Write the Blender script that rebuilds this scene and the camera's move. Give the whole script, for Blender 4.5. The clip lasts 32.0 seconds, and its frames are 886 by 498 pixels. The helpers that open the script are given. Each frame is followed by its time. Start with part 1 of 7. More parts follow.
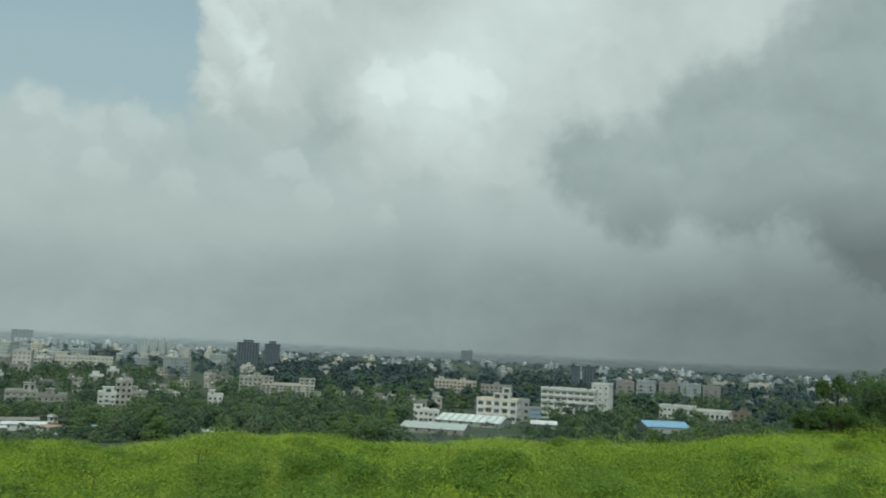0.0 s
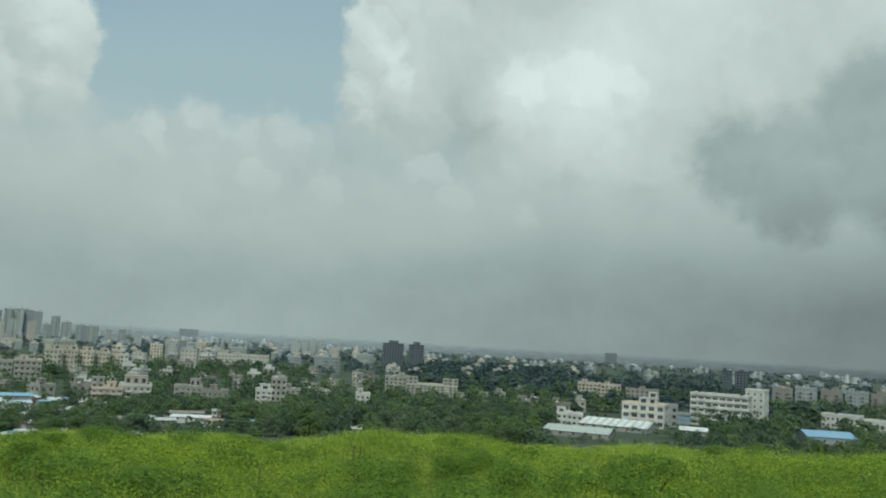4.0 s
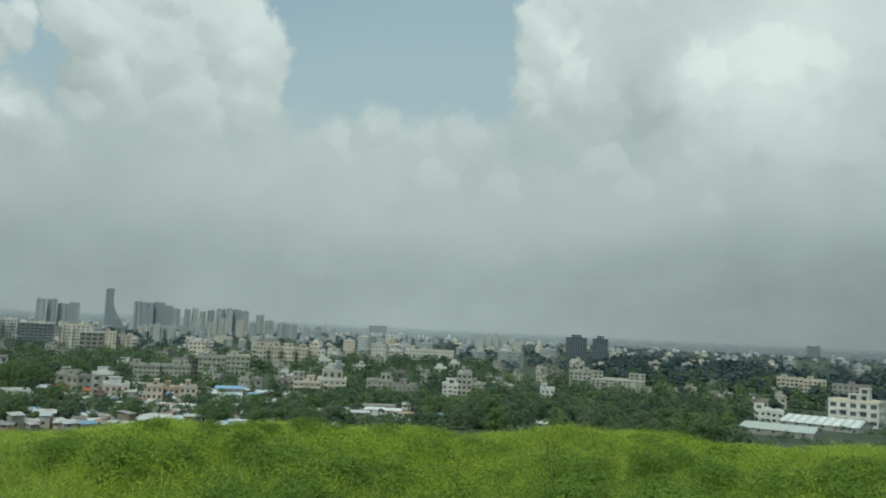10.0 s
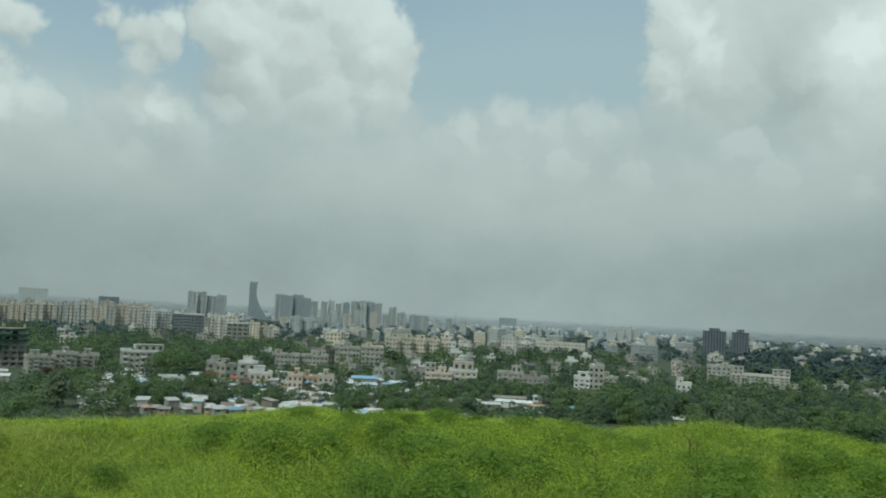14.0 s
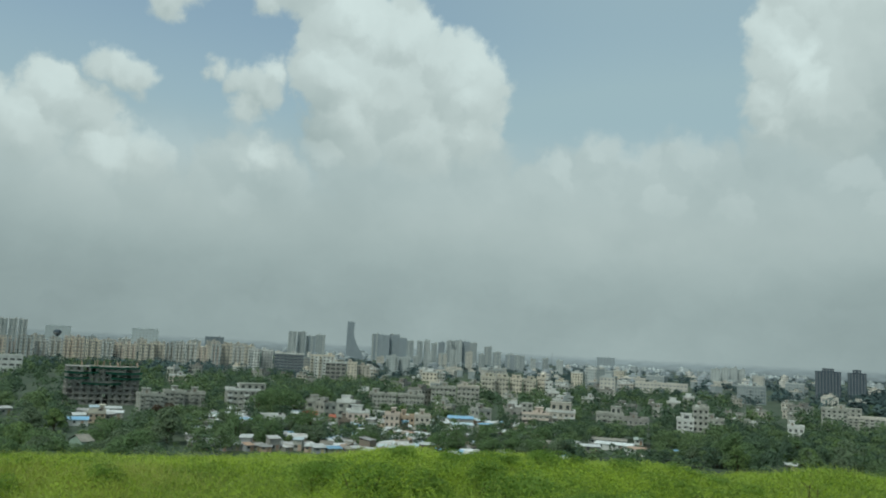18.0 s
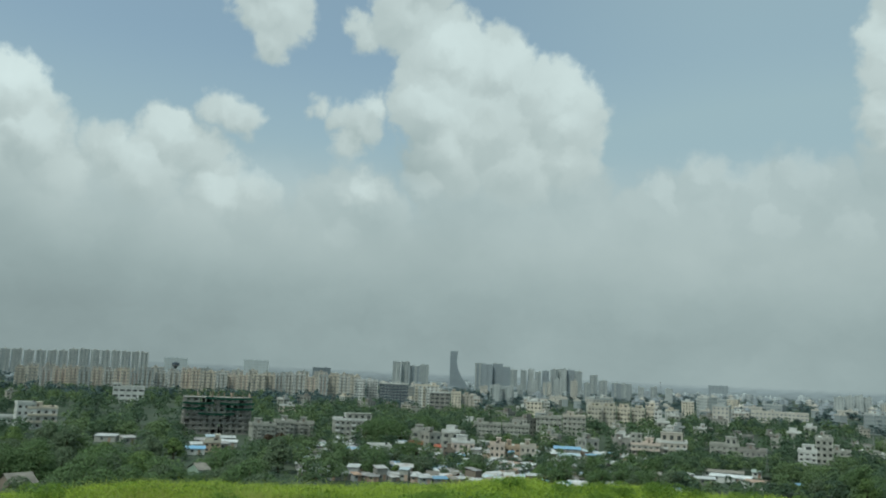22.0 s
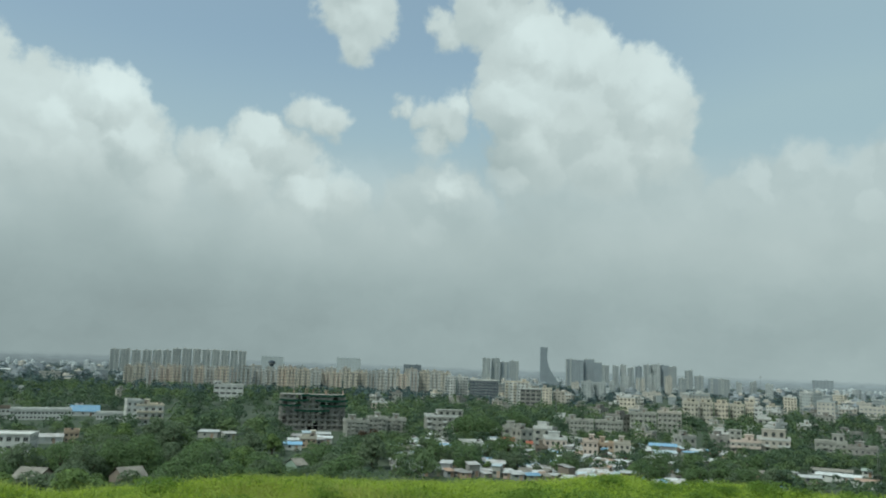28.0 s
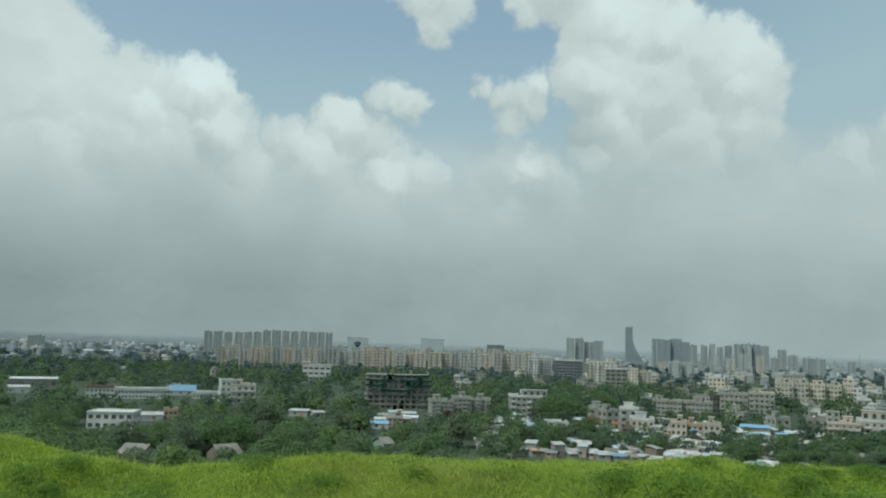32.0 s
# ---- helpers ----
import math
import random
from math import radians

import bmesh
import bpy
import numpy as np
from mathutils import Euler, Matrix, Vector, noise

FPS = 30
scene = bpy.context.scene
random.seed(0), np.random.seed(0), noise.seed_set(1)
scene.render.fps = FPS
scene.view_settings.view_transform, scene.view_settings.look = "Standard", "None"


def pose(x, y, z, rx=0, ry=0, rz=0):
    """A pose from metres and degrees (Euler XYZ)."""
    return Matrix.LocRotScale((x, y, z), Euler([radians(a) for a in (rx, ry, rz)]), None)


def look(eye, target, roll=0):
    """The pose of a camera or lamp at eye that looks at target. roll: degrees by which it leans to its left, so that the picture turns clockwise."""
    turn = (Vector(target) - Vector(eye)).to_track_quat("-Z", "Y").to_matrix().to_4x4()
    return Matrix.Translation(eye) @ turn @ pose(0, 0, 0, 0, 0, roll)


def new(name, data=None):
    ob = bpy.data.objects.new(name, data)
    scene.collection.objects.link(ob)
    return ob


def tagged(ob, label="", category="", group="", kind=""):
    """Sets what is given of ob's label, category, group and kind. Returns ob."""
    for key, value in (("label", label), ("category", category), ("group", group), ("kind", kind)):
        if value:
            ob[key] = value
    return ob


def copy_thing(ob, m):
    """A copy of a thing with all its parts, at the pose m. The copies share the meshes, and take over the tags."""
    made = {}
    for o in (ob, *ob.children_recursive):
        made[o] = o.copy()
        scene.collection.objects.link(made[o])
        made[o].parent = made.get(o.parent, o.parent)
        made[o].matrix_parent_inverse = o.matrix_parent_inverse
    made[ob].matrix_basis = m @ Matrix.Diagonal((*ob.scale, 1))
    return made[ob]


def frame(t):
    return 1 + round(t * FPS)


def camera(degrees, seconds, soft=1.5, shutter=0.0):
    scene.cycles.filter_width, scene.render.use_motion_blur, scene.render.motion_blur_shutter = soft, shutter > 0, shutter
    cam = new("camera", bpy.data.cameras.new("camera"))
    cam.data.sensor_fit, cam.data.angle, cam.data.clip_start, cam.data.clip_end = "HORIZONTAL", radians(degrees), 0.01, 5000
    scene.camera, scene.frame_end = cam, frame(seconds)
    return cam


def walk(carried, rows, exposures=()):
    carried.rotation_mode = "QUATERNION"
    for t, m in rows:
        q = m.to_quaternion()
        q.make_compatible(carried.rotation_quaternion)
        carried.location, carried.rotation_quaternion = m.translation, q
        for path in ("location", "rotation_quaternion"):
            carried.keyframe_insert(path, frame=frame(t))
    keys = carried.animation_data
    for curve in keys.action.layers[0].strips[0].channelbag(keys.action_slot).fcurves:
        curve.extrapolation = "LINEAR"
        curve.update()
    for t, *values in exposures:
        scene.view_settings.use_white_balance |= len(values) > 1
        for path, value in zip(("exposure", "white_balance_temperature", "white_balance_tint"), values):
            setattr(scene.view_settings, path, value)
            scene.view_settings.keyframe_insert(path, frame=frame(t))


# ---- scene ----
EXPOSURES = [(0.0, 0.5, 6350.0, -6.0), (13.0, 0.52, 6350.0, -6.0), (21.0, 0.48, 6150.0, -6.0), (28.5, 0.58, 6200.0, -5.0), (32.0, 0.56, 6200.0, -5.0)]
SOFT = 2.0
ARM = 0.45          # the camera is held out at arm's length while the body turns
cam = camera(57.84, 32.0, soft=SOFT)
# seconds, yaw to the left, pitch, lean to the left, in degrees
TURNS = [
    (0.0, 0.12, 7.18, 2.75), (0.5, 1.31, 7.24, 2.95), (1.0, 2.59, 7.28, 3.18), (1.5, 3.69, 7.31, 3.44), (2.0, 5.22, 7.29, 3.60),
    (2.5, 6.59, 7.21, 3.62), (3.0, 8.08, 7.04, 3.42), (3.5, 9.23, 6.90, 3.34), (5.5, 13.33, 6.24, 3.10), (6.0, 14.55, 6.00, 2.96),
    (6.5, 15.64, 5.77, 2.84), (7.0, 17.03, 5.65, 2.61), (7.5, 18.34, 5.58, 2.48), (8.0, 19.40, 5.52, 2.40), (8.5, 20.08, 5.51, 2.39),
    (9.0, 21.08, 5.56, 2.50), (9.5, 22.07, 5.65, 2.60), (10.0, 23.01, 5.72, 2.74), (10.5, 24.04, 5.81, 2.84), (11.0, 25.05, 5.78, 2.88),
    (11.5, 26.21, 5.61, 2.95), (12.0, 27.13, 5.47, 2.97), (12.5, 28.04, 5.20, 2.99), (13.0, 29.11, 4.93, 3.03), (13.5, 30.67, 4.70, 2.97),
    (14.0, 32.21, 4.72, 2.94), (14.5, 33.52, 4.92, 2.96), (16.5, 37.13, 6.17, 2.94), (17.0, 37.77, 6.49, 2.92), (17.5, 38.38, 6.79, 2.91),
    (18.0, 39.11, 7.16, 2.92), (18.5, 40.35, 7.70, 2.91), (19.0, 41.50, 8.10, 2.83), (19.5, 42.71, 8.46, 2.76), (20.0, 43.42, 8.61, 2.73),
    (20.5, 43.90, 8.65, 2.68), (21.0, 44.97, 8.75, 2.62), (21.5, 45.69, 8.79, 2.56), (22.0, 46.44, 8.87, 2.51), (22.5, 46.99, 8.94, 2.42),
    (23.0, 47.65, 9.06, 2.43), (23.5, 48.35, 9.11, 2.36), (24.0, 48.85, 9.14, 2.34), (24.5, 49.34, 9.12, 2.32), (25.0, 49.66, 9.06, 2.35),
    (25.5, 49.97, 9.03, 2.30), (27.5, 52.23, 8.47, 2.13), (28.0, 52.71, 8.38, 2.11), (28.5, 53.06, 8.26, 2.03), (29.0, 53.52, 8.16, 1.95),
    (29.5, 53.97, 8.03, 1.93), (30.0, 54.68, 7.75, 1.90), (30.5, 55.98, 7.29, 1.91), (31.0, 57.24, 6.95, 1.94), (31.5, 57.89, 6.82, 1.91),
    (32.0, 58.52, 6.80, 1.89),
]


def held(yaw, pitch, lean):
    a = radians(yaw)
    return pose(-ARM * math.sin(a), ARM * (math.cos(a) - 1), 34.0, 0, 0, yaw) @ pose(0, 0, 0, 90 + pitch) @ pose(0, 0, 0, 0, 0, lean)


walk(cam, [(t, held(y, p, r)) for t, y, p, r in TURNS], EXPOSURES)

# ---- sky, sun ----
EYE_Z = 34.0


def sky_world():
    world = bpy.data.worlds.new("monsoon_sky")
    scene.world = world
    world.cycles.sampling_method, world.cycles.sample_map_resolution = "MANUAL", 512
    world.use_nodes = True
    nt = world.node_tree
    nodes, links = nt.nodes, nt.links
    nodes.clear()

    def node(kind, **values):
        n = nodes.new(kind)
        for k, v in values.items():
            n.inputs[int(k[1:])].default_value = v
        return n

    def math(op, a, b=None, clamp=False):
        n = nodes.new("ShaderNodeMath")
        n.operation, n.use_clamp = op, clamp
        for i, s in enumerate((a, b)):
            if s is None:
                continue
            if isinstance(s, (int, float)):
                n.inputs[i].default_value = s
            else:
                links.new(s, n.inputs[i])
        return n.outputs[0]

    def ramp(s, a, b, lo=0.0, hi=1.0, smooth=True):
        n = nodes.new("ShaderNodeMapRange")
        n.interpolation_type = "SMOOTHSTEP" if smooth else "LINEAR"
        links.new(s, n.inputs[0])
        for i, v in enumerate((a, b, lo, hi)):
            n.inputs[i + 1].default_value = v
        return n.outputs[0]

    def mix(f, a, b):
        n = nodes.new("ShaderNodeMix")
        n.data_type = "RGBA"
        if isinstance(f, float):
            n.inputs[0].default_value = f
        else:
            links.new(f, n.inputs[0])
        for i, s in ((6, a), (7, b)):
            if isinstance(s, tuple):
                n.inputs[i].default_value = (*s, 1)
            else:
                links.new(s, n.inputs[i])
        return n.outputs[2]

    def fractal(vec, scale, detail, rough=0.55, dims="2D"):
        n = node("ShaderNodeTexNoise")
        n.noise_dimensions = dims
        n.inputs["Scale"].default_value, n.inputs["Detail"].default_value = scale, detail
        n.inputs["Roughness"].default_value = rough
        links.new(vec, n.inputs["Vector"])
        return n

    def vmath(op, a, b):
        n = nodes.new("ShaderNodeVectorMath")
        n.operation = op
        for i, s in enumerate((a, b)):
            if isinstance(s, tuple):
                n.inputs[i].default_value = s
            else:
                links.new(s, n.inputs[i])
        return n.outputs["Value"] if op == "DISTANCE" else n.outputs[0]

    coord = nodes.new("ShaderNodeTexCoord").outputs["Generated"]
    sep = nodes.new("ShaderNodeSeparateXYZ")
    links.new(coord, sep.inputs[0])
    az = math("MULTIPLY", math("ARCTAN2", math("MULTIPLY", sep.outputs[0], -1.0), sep.outputs[1]), 57.29578)
    el = math("MULTIPLY", math("ARCSINE", sep.outputs[2]), 57.29578)
    comb = nodes.new("ShaderNodeCombineXYZ")
    links.new(az, comb.inputs[0])
    links.new(el, comb.inputs[1])
    flat = comb.outputs[0]                      # degrees: azimuth to the left, elevation
    # billows: the plan of the clouds is bent at two scales
    wide = fractal(flat, 0.30, 2.0)
    fine = fractal(flat, 0.80, 5.0, 0.56)
    bend = vmath("MULTIPLY", vmath("SUBTRACT", wide.outputs["Color"], (0.5, 0.5, 0.5)), (1.3, 1.1, 0.0))
    bend2 = vmath("MULTIPLY", vmath("SUBTRACT", fine.outputs["Color"], (0.5, 0.5, 0.5)), (1.75, 1.6, 0.0))
    soft_plan = vmath("ADD", flat, bend)
    plan = vmath("ADD", soft_plan, bend2)

    def relay(total, p):
        """One dozen after the other keeps the shader's memory small."""
        n = nodes.new("ShaderNodeVectorMath")
        n.operation = "MULTIPLY_ADD"
        links.new(total, n.inputs[0])
        n.inputs[1].default_value = (1e-7, 1e-7, 0.0)
        links.new(p, n.inputs[2])
        return n.outputs[0]

    def heap(puffs, where):
        """Soft patches added up."""
        total, p = None, where
        for i, (a, e, r, k) in enumerate(puffs):
            if i and i % 12 == 0:
                p = relay(total, p)
            s = ramp(vmath("DISTANCE", p, (a, e, 0.0)), r, 0.0, 0.0, k)
            total = s if total is None else math("ADD", total, s)
        return total

    def depth(puffs, where):
        """How many degrees inside the outline of a heap of round heads."""
        total, p = None, where
        for i, (a, e, r) in enumerate(puffs):
            if i and i % 12 == 0:
                p = relay(total, p)
            s = math("SUBTRACT", r, vmath("DISTANCE", p, (a, e, 0.0)))
            if total is None:
                total = s
            else:
                n = nodes.new("ShaderNodeMath")
                n.operation = "SMOOTH_MAX"
                links.new(total, n.inputs[0]), links.new(s, n.inputs[1])
                n.inputs[2].default_value = 0.25
                total = n.outputs[0]
        return total

    def edge(s, soft):
        """Cover from the depth: crisp heads high up, melting into the haze below."""
        return ramp(math("DIVIDE", s, soft), -1.0, 1.0)

    soft = math("ADD", ramp(el, 17.0, 7.0, 0.46, 2.2), ramp(az, 20.0, 8.0, 0.0, 0.5))
    puffs = CUMULUS + TOWERING + RAIN_BANK
    body = depth(puffs, plan)
    above = depth(puffs, vmath("ADD", plan, (-0.35, 0.9, 0.0)))       # the same cloud a little towards the sun
    cover = math("MULTIPLY", edge(body, soft), 0.97)
    lit = math("SUBTRACT", math("MINIMUM", body, 3.0), math("MINIMUM", above, 3.0))
    back = depth(DISTANT + HAZE_BANK, plan)
    back_above = depth(DISTANT + HAZE_BANK, vmath("ADD", plan, (-0.3, 0.9, 0.0)))
    back_cover = math("MULTIPLY", edge(back, 0.8), 0.8)
    # rounded heads within the clouds, seen by their upper sides
    head = depth(HEADS + HIGH_HEADS, plan)
    head_above = depth(HEADS + HIGH_HEADS, vmath("ADD", plan, (-0.3, 0.9, 0.0)))
    heads = math("MULTIPLY", edge(head, 0.3), ramp(math("SUBTRACT", head, head_above), -0.3, 0.8))
    heads = math("MULTIPLY", heads, ramp(el, 6.0, 14.0, 0.016, 0.05))
    back_lit = math("SUBTRACT", math("MINIMUM", back, 2.0), math("MINIMUM", back_above, 2.0))
    light = heap(SUNLIT, plan)
    dim = math("ADD", heap(SHADED, soft_plan), math("MULTIPLY", edge(depth(DARK_BASE, plan), 1.3), 0.14))

    # away from the seen part of the sky the broken cover just goes on
    over = fractal(vmath("MULTIPLY", coord, (1.0, 1.0, 2.2)), 2.3, 4.0, 0.58, "3D").outputs[0]
    beyond = math("MAXIMUM", ramp(math("ABSOLUTE", math("SUBTRACT", az, 28.0)), 62.0, 80.0), ramp(el, 27.0, 36.0))
    cover = math("MAXIMUM", cover, math("MULTIPLY", beyond, ramp(over, 0.42, 0.56)))

    grain = fractal(soft_plan, 0.20, 3.0, 0.5).outputs[0]
    # relief of the billows, lit from above
    here = fractal(plan, 0.28, 3.0, 0.45).outputs[0]
    up = fractal(vmath("ADD", plan, (-0.25, 0.8, 0.0)), 0.28, 3.0, 0.45).outputs[0]
    relief = math("MULTIPLY", math("SUBTRACT", here, up), ramp(el, 7.0, 15.0, 0.02, 0.075))
    tone = math("ADD", math("ADD", CLOUD_BASE, light), math("MULTIPLY", math("SUBTRACT", grain, 0.5), 0.08))
    tone = math("ADD", math("ADD", tone, heads), math("MULTIPLY", lit, ramp(el, 8.0, 15.0, 0.010, 0.05)))
    tone = math("SUBTRACT", math("ADD", tone, relief), dim)
    back_tone = math("ADD", math("ADD", math("ADD", CLOUD_BASE - 0.055, heads), math("MULTIPLY", back_lit, 0.03)), math("SUBTRACT", relief, math("MULTIPLY", dim, 0.5)))
    # haze thickening towards the horizon
    low = ramp(el, 14.0, 2.5)
    east = ramp(az, -30.0, 22.0, 0.100, 0.268, False)
    east = math("MINIMUM", east, ramp(az, 26.0, 88.0, 0.268, 0.192, False))
    streaks = fractal(vmath("MULTIPLY", plan, (0.6, 1.0, 0.0)), 0.22, 4.0, 0.55).outputs[0]
    tone_low = math("ADD", math("ADD", east, ramp(el, 3.0, 10.0, 0.0, 0.018)), math("SUBTRACT", math("MULTIPLY", math("SUBTRACT", streaks, 0.5), 0.085), math("MULTIPLY", dim, 0.8)))

    def hazed(s):
        n = nodes.new("ShaderNodeMix")
        links.new(low, n.inputs[0]), links.new(s, n.inputs[2]), links.new(tone_low, n.inputs[3])
        return math("MINIMUM", math("MAXIMUM", n.outputs[0], 0.09), 0.60)

    tone, back_tone = hazed(tone), hazed(back_tone)
    veil = ramp(el, 16.5, 7.0)
    cover, back_cover = math("MAXIMUM", cover, veil), math("MAXIMUM", back_cover, veil)

    def coloured(s):
        tint = mix(ramp(s, 0.2, 0.45), (0.885, 1.0, 1.04), (0.96, 1.0, 1.02))
        n = nodes.new("ShaderNodeVectorMath")
        n.operation = "SCALE"
        links.new(tint, n.inputs[0]), links.new(s, n.inputs["Scale"])
        return n.outputs[0]

    blue = nodes.new("ShaderNodeTexSky")
    blue.sky_type, blue.sun_disc = "NISHITA", False
    blue.sun_elevation, blue.sun_rotation = radians(SUN_HEIGHT), radians(SUN_TURN)
    blue.air_density, blue.dust_density, blue.ozone_density = 1.0, 3.0, 1.0
    clear = nodes.new("ShaderNodeVectorMath")
    clear.operation = "SCALE"
    links.new(blue.outputs[0], clear.inputs[0])
    clear.inputs["Scale"].default_value = SKY_STRENGTH
    # thin milky air in front of the blue
    milk = math("MINIMUM", math("ADD", ramp(el, 23.0, 13.0, 0.34, 0.92), ramp(az, 50.0, 24.0, 0.0, 0.4)), 0.96)
    clear_sky = mix(milk, clear.outputs[0], (0.262, 0.328, 0.378))
    out = nodes.new("ShaderNodeOutputWorld")
    bg = nodes.new("ShaderNodeBackground")
    # humid air in front of it all
    behind = mix(back_cover, clear_sky, coloured(back_tone))
    links.new(mix(0.16, mix(cover, behind, coloured(tone)), (0.285, 0.325, 0.335)), bg.inputs[0])
    links.new(bg.outputs[0], out.inputs[0])
    bg.inputs[1].default_value = 1.0


CLOUD_BASE = 0.412
SUN_HEIGHT, SUN_TURN, SKY_STRENGTH = 56.0, 175.0, 0.10
# azimuth, elevation, reach in degrees (and strength)
CUMULUS = (
    (80.7, 15.1, 3.7), (76.5, 16.1, 2.9), (74.9, 13.9, 3.1), (72.9, 11.6, 2.6), (77.7, 11.3, 4.1), (73.4, 8.9, 3.3),
    (69.5, 13.5, 2.1), (66.2, 14.9, 2.3), (64.2, 14.1, 2.2), (67.5, 12.2, 3), (62.8, 11.9, 2.8), (60.4, 10.9, 2.4),
    (57.8, 8.7, 2.2), (64.6, 9, 3.3), (70.6, 13.8, 1.5), (62.5, 17.2, 1.2), (61.2, 16.9, 1.2), (63.5, 17.3, 0.9),
    (58.9, 24.2, 2.2), (61, 24.4, 1.7), (59.6, 22.3, 1.5), (60.3, 26.3, 2.2), (52, 18.4, 1.1), (53, 17.4, 1.3),
    (54.3, 17.7, 1), (55.8, 18.1, 0.7), (53.8, 15.9, 1.1), (52.4, 17, 1.2),
)
TOWERING = (
    (50, 24.8, 2.8), (52.7, 23.6, 1.2), (53.6, 24.1, 0.8), (46.9, 22.3, 3.7), (43.1, 21.5, 3.1), (47.2, 19.5, 3.9),
    (43.4, 18, 4.1), (38.9, 19.2, 3.3), (37.7, 18, 3), (41.3, 14.9, 3.3), (46.2, 15.6, 3.3), (37.7, 15.2, 2.2),
    (48.8, 27.8, 3), (52.3, 12.6, 1.3), (53.8, 12.3, 0.9), (50.9, 12.3, 0.8), (87.2, 16.7, 5.2), (81.5, 13, 3.9),
    (91.8, 16, 7.4), (86.7, 10.1, 5.9),
)
RAIN_BANK = (
    (15.2, 19.9, 3.1), (16, 21.7, 2.4), (16.9, 17.4, 1.8), (16.3, 15.9, 1.5), (12.6, 17.6, 4.4), (14.2, 23, 3.3),
    (6.7, 19.2, 5.9), (-3.9, 24.6, 15.5), (-23.6, 23.6, 14.8), (10.1, 20.7, 5.9), (-16.3, 15, 11.1), (-28.9, 12.6, 11.1),
    (4, 14.6, 5.5), (-36.2, 18.5, 18.5),
)
DISTANT = (
    (48.2, 13.2, 1.5), (31.1, 12.8, 1.8), (28.4, 13.4, 2), (25.8, 12.5, 1.8), (29.7, 10.1, 3.7), (24.5, 9.5, 4.1),
    (31.2, 12.7, 1.7), (28, 13.6, 1.8), (25.1, 12.5, 1.8), (22, 13.3, 1.8), (20, 12.9, 2.2), (27, 10.1, 3.7),
    (21.1, 9.8, 3.7), (16.5, 11.4, 2.6), (11.8, 11.7, 1.8), (10, 9.8, 1.5), (13.5, 7.9, 3.7), (23, 9.8, 1.1),
    (43.3, 13.3, 5.5), (38.1, 11.7, 4.4), (53.4, 9.7, 4.8), (61.3, 7.7, 4.8), (70.8, 8.1, 5.5), (77.2, 7.4, 5.5),
    (31.6, 8.2, 5.5),
)
HAZE_BANK = (
    (15.5, 13.6, 3.3), (8.3, 9.8, 6.3), (41.4, 11.3, 4.4), (35.1, 8.1, 4.8), (23, 9.7, 5.5), (27.7, 10.2, 4.1),
    (11.8, 10.9, 7.4),
)
HEADS = (
    (16.6, 20.7, 2.6), (17.1, 18, 2), (14.8, 18.3, 1.8), (0.8, 17.6, 3.3), (5, 17.7, 2.2), (-2.1, 18.1, 1.8),
    (4.1, 9, 0.9), (24.1, 10.3, 1.3), (28.2, 14.2, 2.2), (26.5, 13.8, 2.6), (21.9, 13.8, 1.7), (11.8, 11.9, 1.7),
    (10, 9.8, 1.7), (23.4, 10.4, 1.3), (19.1, 9.8, 1.5), (28, 13.8, 1.8), (22, 13.5, 1.8), (31.2, 12.7, 1.7),
)
HIGH_HEADS = (
    (41.4, 20.3, 3.3), (45.6, 21.9, 3), (47.6, 18, 3), (37.7, 19.9, 2.6), (67.6, 13.7, 1.8), (66.3, 15.4, 1.7),
    (62.4, 11.3, 2), (60.1, 12.1, 1.5), (76.5, 16.9, 2.8), (78, 14.5, 2.6), (74.9, 13.9, 2.2), (53.8, 8.9, 1.5),
    (48.2, 13.2, 1.5), (71.4, 6.9, 1.5), (24.5, 10.6, 1.8), (28.2, 14.2, 1.8),
)
SUNLIT = (
    (46.4, 19.6, 7.4, 0.05), (41.4, 23, 3.3, 0.03), (52.2, 18.6, 2, 0.06), (76.6, 18, 3.3, 0.05), (79.4, 14.6, 4.8, 0.05), (67.7, 14.1, 2.6, 0.04),
    (62.4, 11.5, 2.4, 0.06), (52.4, 13, 1.8, 0.06), (62.1, 17.6, 1.7, 0.03), (58.8, 23.5, 3, 0.03), (38.1, 18.7, 3.7, 0.03), (15.2, 19.9, 4.4, 0.07),
    (5.4, 18.4, 4.1, 0.07), (0.8, 18.4, 7, 0.15), (6.6, 17.2, 3.3, 0.04), (-6, 23.9, 9.6, 0.1), (4.5, 9.2, 1.8, 0.04), (-20, 24, 5.9, 0.05),
    (85.3, 15.6, 5.9, 0.05), (74, 17.3, 3.3, 0.03),
)
SHADED = (
    (49.6, 15.1, 3.3, 0.07), (45.3, 10.8, 7, 0.03), (51.8, 10.4, 3, 0.03), (76.9, 10, 5.9, 0.04), (9.4, 15.6, 5.5, 0.06), (48.8, 15.6, 3, 0.05),
    (-26.3, 10.9, 9.6, 0.04), (19.6, 12.8, 7.4, 0.02),
)
DARK_BASE = (
    (-13.6, 12.4, 4.2), (-10, 13.5, 3), (-20, 14.5, 5.9), (-27, 15.9, 7.4), (-33.2, 15.6, 11.1),
)

sky_world()

sun_data = bpy.data.lights.new("sun", "SUN")
sun_data.energy, sun_data.angle, sun_data.color = 1.5, radians(11), (1.0, 0.95, 0.87)
sun = new("sun", sun_data)
sun.matrix_world = look((0, 0, 80), (-0.049, 0.557, 79.171))

